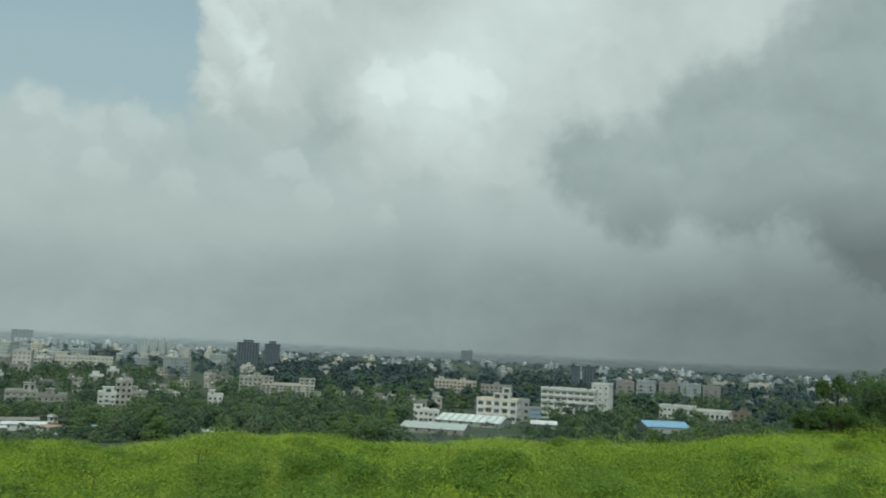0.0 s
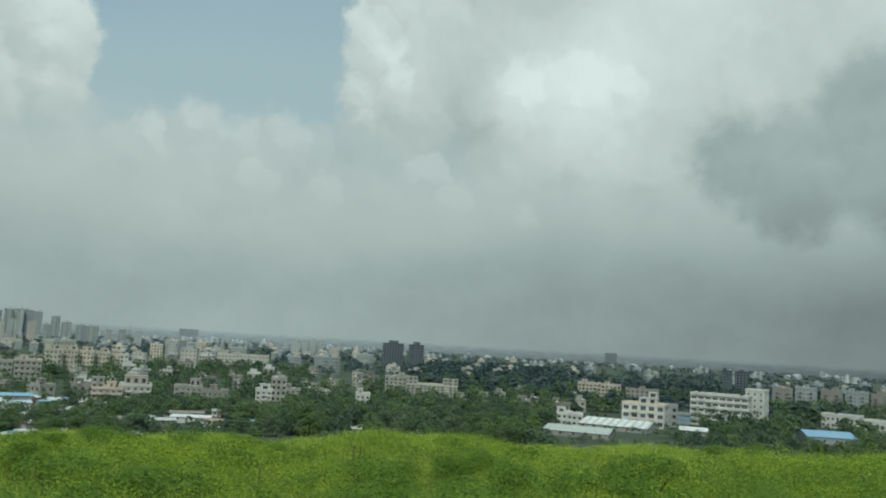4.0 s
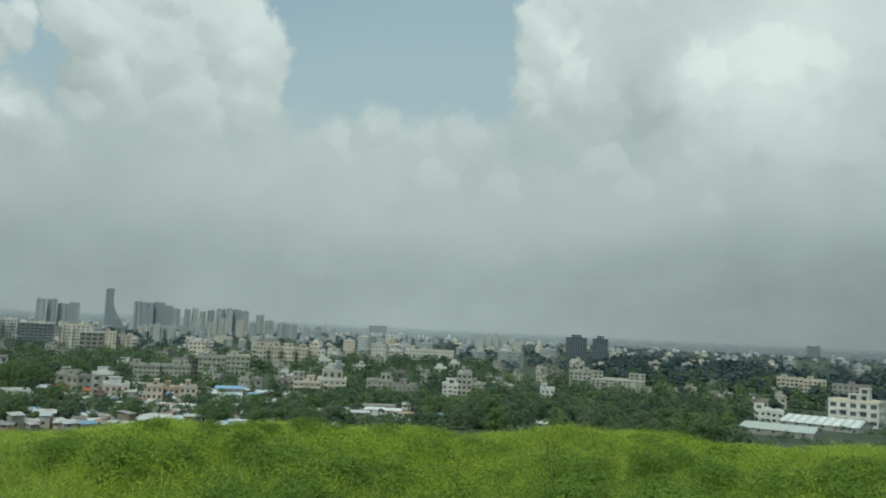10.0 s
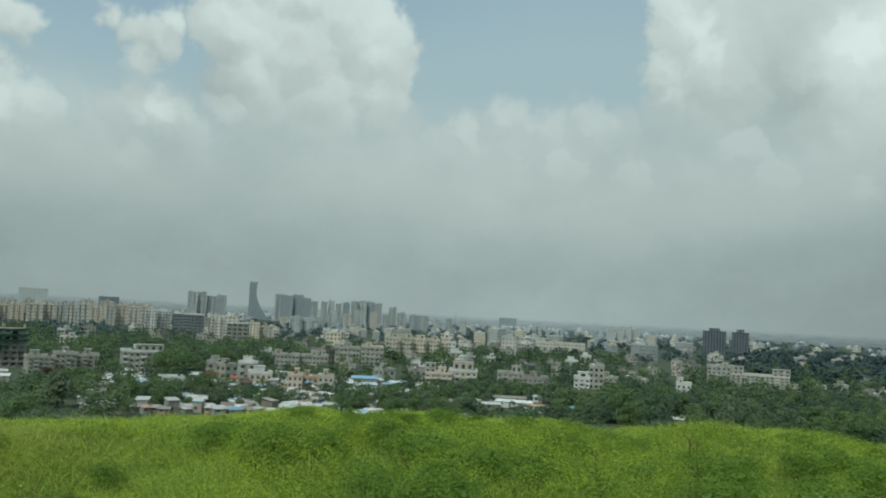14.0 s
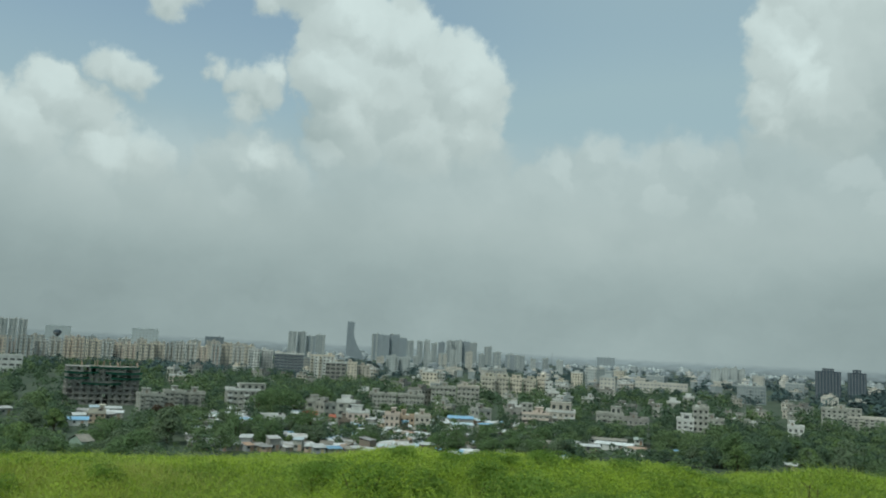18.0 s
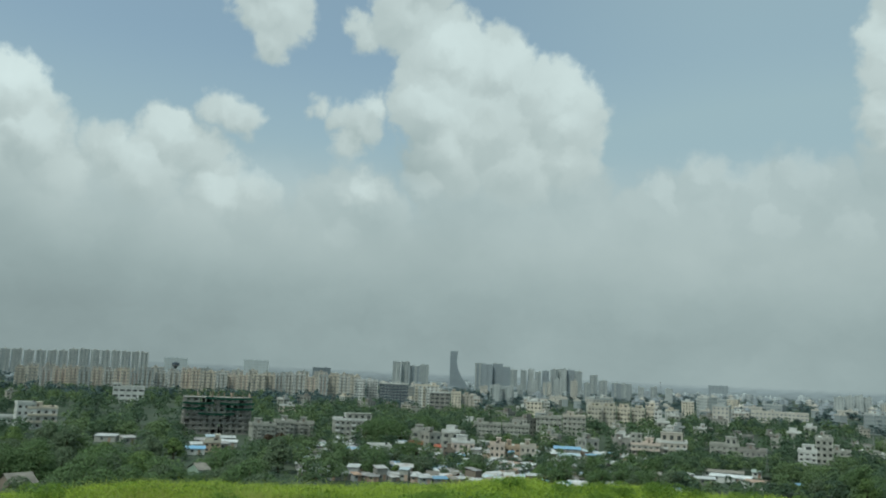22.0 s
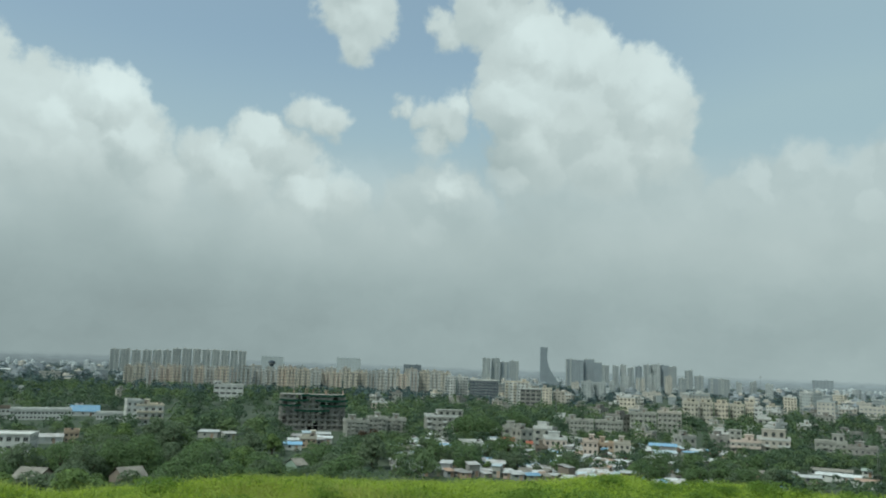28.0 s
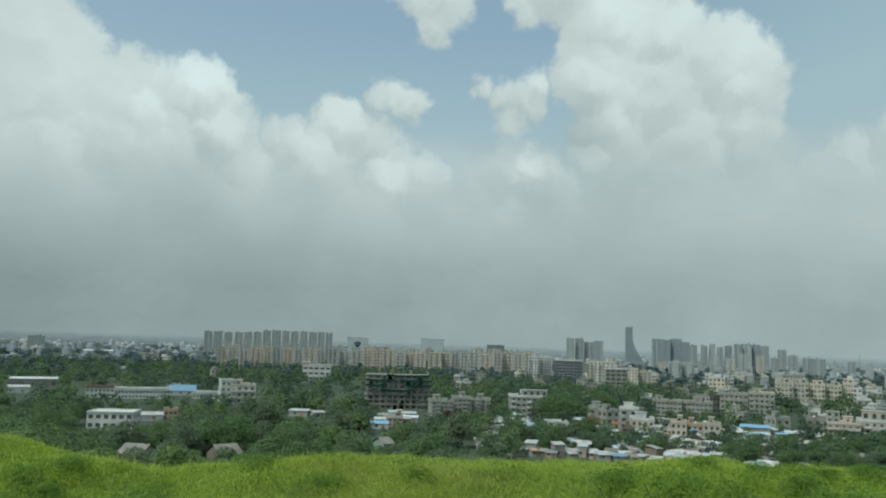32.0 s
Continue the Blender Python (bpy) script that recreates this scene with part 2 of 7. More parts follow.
# ---- materials ----
def material(name, colour, second=None, rough=0.85, scale=0.6, fine=6.0, bump=0.0, spread=0.0, metal=0.0, islands=False, spec=0.3):
    """A weathered surface: two colours mixed by stains at one scale and grain at another, in metres."""
    m = bpy.data.materials.new(name)
    m.use_nodes = True
    nt = m.node_tree
    p = nt.nodes["Principled BSDF"]
    second = second or tuple(c * 0.72 for c in colour)
    place = nt.nodes.new("ShaderNodeNewGeometry")
    a, b = nt.nodes.new("ShaderNodeTexNoise"), nt.nodes.new("ShaderNodeTexNoise")
    for n, s, k in ((a, scale, 4.0), (b, fine, 3.0)):
        nt.links.new(place.outputs["Position"], n.inputs["Vector"])
        n.inputs["Scale"].default_value, n.inputs["Detail"].default_value = s, k
    add = nt.nodes.new("ShaderNodeMath")
    add.operation = "ADD"
    half = nt.nodes.new("ShaderNodeMath")
    half.operation = "MULTIPLY"
    half.inputs[1].default_value = 0.45
    nt.links.new(b.outputs[0], half.inputs[0])
    nt.links.new(a.outputs[0], add.inputs[0]), nt.links.new(half.outputs[0], add.inputs[1])
    fit = nt.nodes.new("ShaderNodeMapRange")
    fit.inputs[1].default_value, fit.inputs[2].default_value = 0.52, 0.95
    nt.links.new(add.outputs[0], fit.inputs[0])
    mix = nt.nodes.new("ShaderNodeMix")
    mix.data_type = "RGBA"
    mix.inputs[6].default_value, mix.inputs[7].default_value = (*colour, 1), (*second, 1)
    nt.links.new(fit.outputs[0], mix.inputs[0])
    colour_out = mix.outputs[2]
    if spread:
        hsv = nt.nodes.new("ShaderNodeHueSaturation")
        vary = nt.nodes.new("ShaderNodeMapRange")
        vary.inputs[3].default_value, vary.inputs[4].default_value = 1 - spread, 1 + spread
        if islands:
            nt.links.new(place.outputs["Random Per Island"], vary.inputs[0])
        else:
            nt.links.new(nt.nodes.new("ShaderNodeObjectInfo").outputs["Random"], vary.inputs[0])
        nt.links.new(vary.outputs[0], hsv.inputs["Value"])
        nt.links.new(colour_out, hsv.inputs["Color"])
        colour_out = hsv.outputs[0]
    nt.links.new(colour_out, p.inputs["Base Color"])
    p.inputs["Roughness"].default_value, p.inputs["Metallic"].default_value = rough, metal
    p.inputs["Specular IOR Level"].default_value = spec
    if bump:
        bp = nt.nodes.new("ShaderNodeBump")
        bp.inputs["Strength"].default_value, bp.inputs["Distance"].default_value = bump, 0.05
        nt.links.new(b.outputs[0], bp.inputs["Height"])
        nt.links.new(bp.outputs[0], p.inputs["Normal"])
    return m


def leaf_material(name, colour, second, through_light=0.42, spread=0.3, scale=0.5, islands=True):
    m = material(name, colour, second, rough=0.6, scale=scale, fine=9.0, spread=spread, islands=islands, spec=0.2)
    nt = m.node_tree
    p, out = nt.nodes["Principled BSDF"], nt.nodes["Material Output"]
    t = nt.nodes.new("ShaderNodeBsdfTranslucent")
    nt.links.new(p.inputs["Base Color"].links[0].from_socket, t.inputs[0])
    mix = nt.nodes.new("ShaderNodeMixShader")
    mix.inputs[0].default_value = through_light
    nt.links.new(p.outputs[0], mix.inputs[1]), nt.links.new(t.outputs[0], mix.inputs[2])
    nt.links.new(mix.outputs[0], out.inputs[0])
    return m


M = {
    "white": material("white_paint", (0.63, 0.65, 0.635), (0.43, 0.445, 0.43), scale=0.25, fine=2.5),
    "cream": material("cream_paint", (0.66, 0.61, 0.51), (0.48, 0.45, 0.38), scale=0.25, fine=2.5),
    "yellow": material("pale_yellow_paint", (0.530, 0.509, 0.418), (0.407, 0.394, 0.354), scale=0.25, fine=2.5),
    "beige": material("beige_paint", (0.5, 0.475, 0.42), (0.36, 0.345, 0.305), scale=0.25, fine=2.5),
    "pink": material("faded_pink_paint", (0.6, 0.52, 0.46), (0.48, 0.42, 0.37), scale=0.3, fine=2.5),
    "orange": material("orange_paint", (0.46, 0.37, 0.28), (0.37, 0.3, 0.235), scale=0.3, fine=2.5),
    "concrete": material("weathered_concrete", (0.32, 0.32, 0.3), (0.185, 0.185, 0.172), scale=0.3, fine=2.0),
    "stained": material("rain_stained_plaster", (0.41, 0.42, 0.385), (0.235, 0.245, 0.222), scale=0.35, fine=2.0),
    "grey": material("grey_paint", (0.34, 0.36, 0.37), (0.25, 0.27, 0.28), scale=0.2, fine=1.5),
    # slate is lightened a little in its base colour to suggest haze
    "slate": material("dark_blue_grey_cladding", (0.08, 0.103, 0.128), (0.058, 0.076, 0.097), scale=0.1, fine=1.0),
    "brown": material("brown_plaster", (0.230, 0.193, 0.157), (0.153, 0.138, 0.118), scale=0.3, fine=2.0),
    "green_paint": material("pale_green_paint", (0.30, 0.40, 0.33), (0.22, 0.30, 0.25), scale=0.3, fine=2.0),
    "glass": material("dark_window_glass", (0.06, 0.07, 0.075), (0.09, 0.10, 0.10), rough=0.15, spec=0.5, scale=0.3, fine=0.8),
    # panes of distant buildings, greyed in the colour to stand in for haze
    "far_glass": material("hazed_window_glass", (0.215, 0.245, 0.262), (0.26, 0.29, 0.31), rough=0.3, scale=0.3, fine=0.8),
    "frame": material("window_frame_paint", (0.55, 0.55, 0.52), scale=1.0),
    "tin": material("bare_tin_sheet", (0.44, 0.46, 0.47), (0.27, 0.25, 0.235), rough=0.5, scale=0.5, fine=4.0, spread=0.3),
    "white_tin": material("white_coated_sheet", (0.58, 0.61, 0.62), (0.35, 0.37, 0.37), rough=0.5, scale=0.5, fine=3.0, spread=0.25),
    "blue_tin": material("blue_coated_sheet", (0.16, 0.33, 0.52), (0.24, 0.38, 0.50), rough=0.5, scale=0.4, fine=3.0, spread=0.2),
    "pale_blue_tin": material("faded_blue_sheet", (0.38, 0.50, 0.58), (0.46, 0.52, 0.55), rough=0.5, scale=0.4, fine=3.0, spread=0.15),
    "green_tin": material("sea_green_coated_sheet", (0.33, 0.4, 0.375), (0.4, 0.46, 0.43), rough=0.5, scale=0.3, fine=3.0),
    "rust_tin": material("rusty_sheet", (0.26, 0.17, 0.12), (0.38, 0.31, 0.26), rough=0.8, scale=0.6, fine=4.0, spread=0.3),
    "tile_red": material("red_clay_roof", (0.38, 0.13, 0.08), (0.28, 0.11, 0.08), scale=0.6, fine=4.0),
    "asbestos": material("grey_cement_sheet", (0.27, 0.26, 0.23), (0.15, 0.145, 0.13), scale=0.5, fine=3.0, spread=0.2),
    "net": material("green_safety_net", (0.07, 0.22, 0.17), (0.10, 0.28, 0.22), scale=0.4, fine=3.0),
    "tank": material("black_plastic_tank", (0.03, 0.03, 0.032), rough=0.5),
    "bark": material("brown_bark", (0.10, 0.075, 0.05), (0.06, 0.045, 0.03), scale=2.0, fine=14.0, bump=0.4),
    "steel": material("galvanised_steel", (0.35, 0.36, 0.36), rough=0.45, metal=0.6),
    # far quarters: haze is painted into these renders, paler and bluer with distance
    "far_pale": material("hazed_pale_render", (0.46, 0.5, 0.5), (0.38, 0.415, 0.42), scale=0.12, fine=0.8),
    "far_warm": material("hazed_warm_render", (0.54, 0.525, 0.475), (0.44, 0.43, 0.395), scale=0.12, fine=0.8),
    "far_grey": material("hazed_blue_grey_render", (0.305, 0.352, 0.385), (0.27, 0.312, 0.345), scale=0.08, fine=0.6),
    "far_dull": material("hazed_grey_render", (0.335, 0.375, 0.385), (0.285, 0.32, 0.33), scale=0.08, fine=0.6),
    "far_brown": material("hazed_brown_render", (0.3, 0.295, 0.28), (0.245, 0.243, 0.232), scale=0.1, fine=0.8),
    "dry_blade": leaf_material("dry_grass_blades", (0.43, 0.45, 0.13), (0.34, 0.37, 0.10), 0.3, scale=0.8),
    "far_slate": material("hazed_distant_cladding", (0.272, 0.318, 0.352), (0.24, 0.282, 0.315), scale=0.08, fine=0.6),
    "far_dark": material("hazed_dark_render", (0.17, 0.205, 0.23), (0.145, 0.18, 0.205), scale=0.08, fine=0.6),
    "haze_grey": material("haze_whitened_render", (0.5, 0.555, 0.575), (0.44, 0.49, 0.51), scale=0.02, fine=0.1),
    # plants
    "leaf_a": leaf_material("broad_tree_leaves", (0.148, 0.228, 0.098), (0.102, 0.164, 0.075)),
    "leaf_b": leaf_material("neem_leaves", (0.185, 0.27, 0.094), (0.126, 0.194, 0.076)),
    "leaf_c": leaf_material("dusty_tree_leaves", (0.165, 0.218, 0.132), (0.112, 0.164, 0.1)),
    "leaf_rust": leaf_material("reddish_tree_leaves", (0.105, 0.070, 0.045), (0.07, 0.06, 0.04)),
    "bush_leaf": leaf_material("bush_leaves", (0.135, 0.21, 0.068), (0.092, 0.152, 0.052), 0.45),
    "woods": leaf_material("wood_canopy", (0.122, 0.184, 0.1), (0.086, 0.138, 0.082), 0.4, 0.2, scale=0.03),
    "woods_light": leaf_material("light_wood_canopy", (0.16, 0.23, 0.104), (0.114, 0.172, 0.084), 0.4, 0.2, scale=0.03),
    "woods_deep": leaf_material("deep_wood_canopy", (0.094, 0.146, 0.092), (0.068, 0.112, 0.076), 0.4, 0.2, scale=0.03),
    # next four: haze tinted into the leaf colour, stronger for the far woods
    "mid_woods_deep": leaf_material("hazed_deep_town_canopy", (0.088, 0.138, 0.14), (0.071, 0.114, 0.12), 0.25, 0.14, scale=0.02),
    "far_woods_deep": leaf_material("hazed_deep_far_canopy", (0.14, 0.188, 0.203), (0.118, 0.16, 0.176), 0.25, 0.1, scale=0.01),
    "mid_woods": leaf_material("hazed_town_canopy", (0.104, 0.156, 0.154), (0.082, 0.128, 0.13), 0.25, 0.14, scale=0.02),
    "far_woods": leaf_material("hazed_far_canopy", (0.165, 0.215, 0.228), (0.135, 0.18, 0.193), 0.25, 0.1, scale=0.01),
    "weed": leaf_material("weed_leaves", (0.385, 0.5, 0.064), (0.305, 0.42, 0.056), 0.5, 0.10, scale=0.9),
    "weed_dark": leaf_material("shrub_leaves", (0.18, 0.285, 0.048), (0.13, 0.222, 0.04), 0.45, 0.14, scale=1.5),
    "blade": leaf_material("grass_blades", (0.370, 0.443, 0.098), (0.235, 0.329, 0.065), 0.4, scale=0.5),
    "bloom": leaf_material("pale_seed_heads", (0.44, 0.49, 0.13), (0.38, 0.43, 0.11), 0.3),
}


def ground_material():
    m = material("field_ground", (0.046, 0.070, 0.046), (0.072, 0.092, 0.064), rough=0.95, scale=0.035, fine=0.4, bump=0.3)
    nt = m.node_tree
    p = nt.nodes["Principled BSDF"]
    old = p.inputs["Base Color"].links[0].from_socket
    place = nt.nodes.new("ShaderNodeNewGeometry")
    reach = nt.nodes.new("ShaderNodeVectorMath")
    reach.operation = "LENGTH"
    nt.links.new(place.outputs["Position"], reach.inputs[0])
    rise = nt.nodes.new("ShaderNodeMapRange")          # the hill carries weeds and grass, the plain soil and scrub
    rise.inputs[1].default_value, rise.inputs[2].default_value = 220.0, 120.0
    nt.links.new(reach.outputs["Value"], rise.inputs[0])
    n = nt.nodes.new("ShaderNodeTexNoise")
    n.inputs["Scale"].default_value, n.inputs["Detail"].default_value = 1.3, 6.0
    nt.links.new(place.outputs["Position"], n.inputs["Vector"])
    turf = nt.nodes.new("ShaderNodeMix")
    turf.data_type = "RGBA"
    turf.inputs[6].default_value, turf.inputs[7].default_value = (0.10, 0.16, 0.022, 1), (0.17, 0.21, 0.045, 1)
    nt.links.new(n.outputs[0], turf.inputs[0])
    mix = nt.nodes.new("ShaderNodeMix")
    mix.data_type = "RGBA"
    nt.links.new(rise.outputs[0], mix.inputs[0])
    nt.links.new(old, mix.inputs[6]), nt.links.new(turf.outputs[2], mix.inputs[7])
    nt.links.new(mix.outputs[2], p.inputs["Base Color"])
    return m


M["ground"] = ground_material()

# ---- tools ----
class Geo:
    """Collects faces for one mesh."""

    def __init__(self):
        self.v, self.f, self.m = [], [], []

    def face(self, pts, mat=0):
        n = len(self.v)
        self.v.extend(pts)
        self.f.append(tuple(range(n, n + len(pts))))
        self.m.append(mat)

    def box(self, x0, x1, y0, y1, z0, z1, mat=0, bottom=True):
        n = len(self.v)
        self.v.extend(((x0, y0, z0), (x1, y0, z0), (x1, y1, z0), (x0, y1, z0), (x0, y0, z1), (x1, y0, z1), (x1, y1, z1), (x0, y1, z1)))
        fs = [(4, 5, 6, 7), (0, 1, 5, 4), (1, 2, 6, 5), (2, 3, 7, 6), (3, 0, 4, 7)] + ([(3, 2, 1, 0)] if bottom else [])
        self.f.extend(tuple(n + i for i in f) for f in fs)
        self.m.extend([mat] * len(fs))

    def tube(self, a, b, ra, rb, sides=6, mat=0, caps=True):
        a, b = Vector(a), Vector(b)
        ax = (b - a).normalized()
        u = ax.orthogonal().normalized()
        w = ax.cross(u)
        n = len(self.v)
        for c, r in ((a, ra), (b, rb)):
            for i in range(sides):
                t = 2 * math.pi * i / sides
                self.v.append(tuple(c + r * (math.cos(t) * u + math.sin(t) * w)))
        for i in range(sides):
            j = (i + 1) % sides
            self.f.append((n + i, n + j, n + sides + j, n + sides + i))
            self.m.append(mat)
        if caps:
            self.f.append(tuple(n + sides + i for i in range(sides)))
            self.f.append(tuple(n + sides - 1 - i for i in range(sides)))
            self.m.extend((mat, mat))

    def mesh(self, name, mats):
        me = bpy.data.meshes.new(name)
        me.from_pydata(self.v, [], self.f)
        for m in mats:
            me.materials.append(m)
        me.polygons.foreach_set("material_index", self.m)
        me.update()
        return me


def big_mesh(name, v, f, mats, index=None):
    me = bpy.data.meshes.new(name)
    n, k = len(f), f.shape[1]
    me.vertices.add(len(v))
    me.vertices.foreach_set("co", np.asarray(v, np.float32).ravel())
    me.loops.add(n * k)
    me.loops.foreach_set("vertex_index", f.astype(np.int32).ravel())
    me.polygons.add(n)
    me.polygons.foreach_set("loop_start", np.arange(0, n * k, k, dtype=np.int32))
    for m in mats:
        me.materials.append(m)
    if index is not None:
        me.polygons.foreach_set("material_index", index.astype(np.int32))
    me.update(calc_edges=True)
    return me


def part(name, geo, mats, parent, label="", at=None):
    """One mesh object under a thing or a part."""
    me = geo if isinstance(geo, bpy.types.Mesh) else geo.mesh(name, mats if isinstance(mats, (list, tuple)) else [mats])
    ob = new(name, me)
    ob.parent = parent
    if at is not None:
        ob.matrix_basis = at
    if label:
        ob["label"] = label
    return ob


def thing(name, label, category, m, group="", kind=""):
    ob = new(name)
    ob.matrix_basis = m
    ob.empty_display_size = 0.5
    return tagged(ob, label, category, group, kind)


def polar(az, dist):
    a = radians(az)
    return -math.sin(a) * dist, math.cos(a) * dist


def step(x, a, b):
    t = np.clip((x - a) / (b - a), 0, 1)
    return t * t * (3 - 2 * t)


def brow(az):
    """How far the hilltop reaches before it falls away."""
    return np.interp(az, (-180, -60, -27, -16, 3, 25, 41, 65, 85, 180), (22, 24, 22, 16, 12.9, 12.2, 11.5, 9.5, 10.6, 22))


def height(x, y):
    """The lie of the land: a flat-topped hill over a plain."""
    x, y = np.asarray(x, float), np.asarray(y, float)
    r, az = np.hypot(x, y), np.degrees(np.arctan2(-x, y))
    s = np.maximum(r - brow(az), 0)
    z = 32.05 - 0.23 * s * s / (s + 7)
    z = 0.5 * (z + np.sqrt(z * z + 12)) - 0.045
    z = np.where(r > 400, 0.0, z * (1 - step(r, 250, 400)))
    top = step(r, 60, 20)
    z = z + top * (0.10 * np.sin(x * 0.9 + 1.3) * np.cos(y * 0.7) + 0.06 * np.sin(x * 2.3 + y * 1.7))
    z = z + top * 0.34 * step(-az, 12, 34) * step(r, 6, 20)
    # the brow is uneven: offsets by azimuth, fitted to the camera's view
    rim = np.interp(az, (-30, -20, -9, -6, 1, 8, 10, 18, 21, 25, 29, 32, 35, 37, 47, 50, 57, 66, 72, 78, 82, 86, 92),
                    (-.12, -.06, .08, .01, .01, .14, .16, .03, .0, .10, .15, .15, .07, .12, .17, .10, .13, .19, .09, -.06, .09, .24, .32))
    return z + rim * step(r, 7, 12) * step(r, 40, 22)


taken = []          # azimuth, half width in degrees, distance, elevation of the lower third


def hidden_by(az, dist, top, half=0.0):
    """True where a thing so high would stand before or inside one of the placed buildings."""
    e = math.degrees(math.atan2(top - EYE_Z, dist))
    for a, h, d, low, depth in taken:
        if abs(az - a) < h + half and (dist < d and e > low or d - 6 < dist < d + depth + 6):
            return True
    return False

# ---- land ----
def land():
    az = np.concatenate([np.arange(-40, 96, 0.75), np.arange(96, 320, 4.0)])
    r = np.concatenate([np.arange(0.4, 30, 0.7), np.geomspace(30, 6000, 110)])
    A, R = np.meshgrid(np.radians(az), r)
    X, Y = -np.sin(A) * R, np.cos(A) * R
    Z = height(X, Y)
    n, k = len(az), len(r)
    verts = np.stack([X, Y, Z], -1).reshape(-1, 3)
    i, j = np.meshgrid(np.arange(k - 1), np.arange(n), indexing="ij")
    a = i * n + j
    b = i * n + (j + 1) % n
    faces = np.stack([a, a + n, b + n, b], -1).reshape(-1, 4)[:, ::-1]
    verts = np.vstack([verts, [[0, 0, float(height(0.0, 0.0))]]])
    c = len(verts) - 1
    me = bpy.data.meshes.new("ground")
    me.from_pydata(verts.tolist(), [], faces.tolist() + [((q + 1) % n, q, c) for q in range(n)])
    me.materials.append(M["ground"])
    me.polygons.foreach_set("use_smooth", [True] * len(me.polygons))
    tagged(new("ground", me), "green hilltop falling to a wooded city plain", "ground", kind="structure")


land()

# ---- the hazy distance behind the city ----
def distance_material():
    m = bpy.data.materials.new("hazy_distance")
    m.use_nodes = True
    nt = m.node_tree
    nodes, links = nt.nodes, nt.links
    nodes.clear()

    def ramp(s, a, b, lo, hi, smooth=False):
        n = nodes.new("ShaderNodeMapRange")
        n.interpolation_type = "SMOOTHSTEP" if smooth else "LINEAR"
        links.new(s, n.inputs[0])
        for i, v in enumerate((a, b, lo, hi)):
            n.inputs[i + 1].default_value = v
        return n.outputs[0]

    def calc(op, a, b):
        n = nodes.new("ShaderNodeMath")
        n.operation = op
        for i, s in enumerate((a, b)):
            if isinstance(s, (int, float)):
                n.inputs[i].default_value = s
            else:
                links.new(s, n.inputs[i])
        return n.outputs[0]

    place = nodes.new("ShaderNodeNewGeometry").outputs["Position"]
    sep = nodes.new("ShaderNodeSeparateXYZ")
    links.new(place, sep.inputs[0])
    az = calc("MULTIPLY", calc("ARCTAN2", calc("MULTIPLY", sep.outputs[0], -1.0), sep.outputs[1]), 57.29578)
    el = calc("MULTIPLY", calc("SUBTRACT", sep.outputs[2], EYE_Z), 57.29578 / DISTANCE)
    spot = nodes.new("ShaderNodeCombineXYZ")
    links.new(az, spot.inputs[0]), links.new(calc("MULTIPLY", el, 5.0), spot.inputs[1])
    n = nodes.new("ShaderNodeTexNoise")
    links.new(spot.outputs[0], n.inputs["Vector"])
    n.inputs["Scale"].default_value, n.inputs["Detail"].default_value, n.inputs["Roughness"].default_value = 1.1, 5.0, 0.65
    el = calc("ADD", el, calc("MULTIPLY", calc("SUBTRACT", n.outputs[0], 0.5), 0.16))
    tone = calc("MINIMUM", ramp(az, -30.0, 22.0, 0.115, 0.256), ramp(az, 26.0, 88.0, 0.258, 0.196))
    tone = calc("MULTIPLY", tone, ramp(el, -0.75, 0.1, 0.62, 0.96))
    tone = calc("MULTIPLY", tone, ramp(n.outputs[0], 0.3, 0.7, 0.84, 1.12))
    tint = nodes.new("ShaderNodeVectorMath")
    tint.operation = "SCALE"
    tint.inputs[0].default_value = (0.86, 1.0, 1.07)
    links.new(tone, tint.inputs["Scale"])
    # haze painted as glow, brighter and thinner towards the top edge
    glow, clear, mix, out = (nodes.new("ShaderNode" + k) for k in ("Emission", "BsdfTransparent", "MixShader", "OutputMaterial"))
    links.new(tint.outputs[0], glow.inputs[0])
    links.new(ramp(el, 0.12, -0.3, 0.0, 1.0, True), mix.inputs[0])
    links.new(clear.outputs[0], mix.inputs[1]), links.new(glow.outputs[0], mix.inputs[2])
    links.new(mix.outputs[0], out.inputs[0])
    return m


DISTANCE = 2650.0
# added ring that glows in haze tones and hides the land beyond
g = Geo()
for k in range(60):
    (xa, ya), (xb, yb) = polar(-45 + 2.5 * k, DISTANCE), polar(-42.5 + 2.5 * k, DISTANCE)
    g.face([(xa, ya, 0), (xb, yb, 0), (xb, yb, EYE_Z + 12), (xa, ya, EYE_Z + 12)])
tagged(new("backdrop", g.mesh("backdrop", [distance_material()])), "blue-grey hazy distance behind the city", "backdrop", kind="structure")

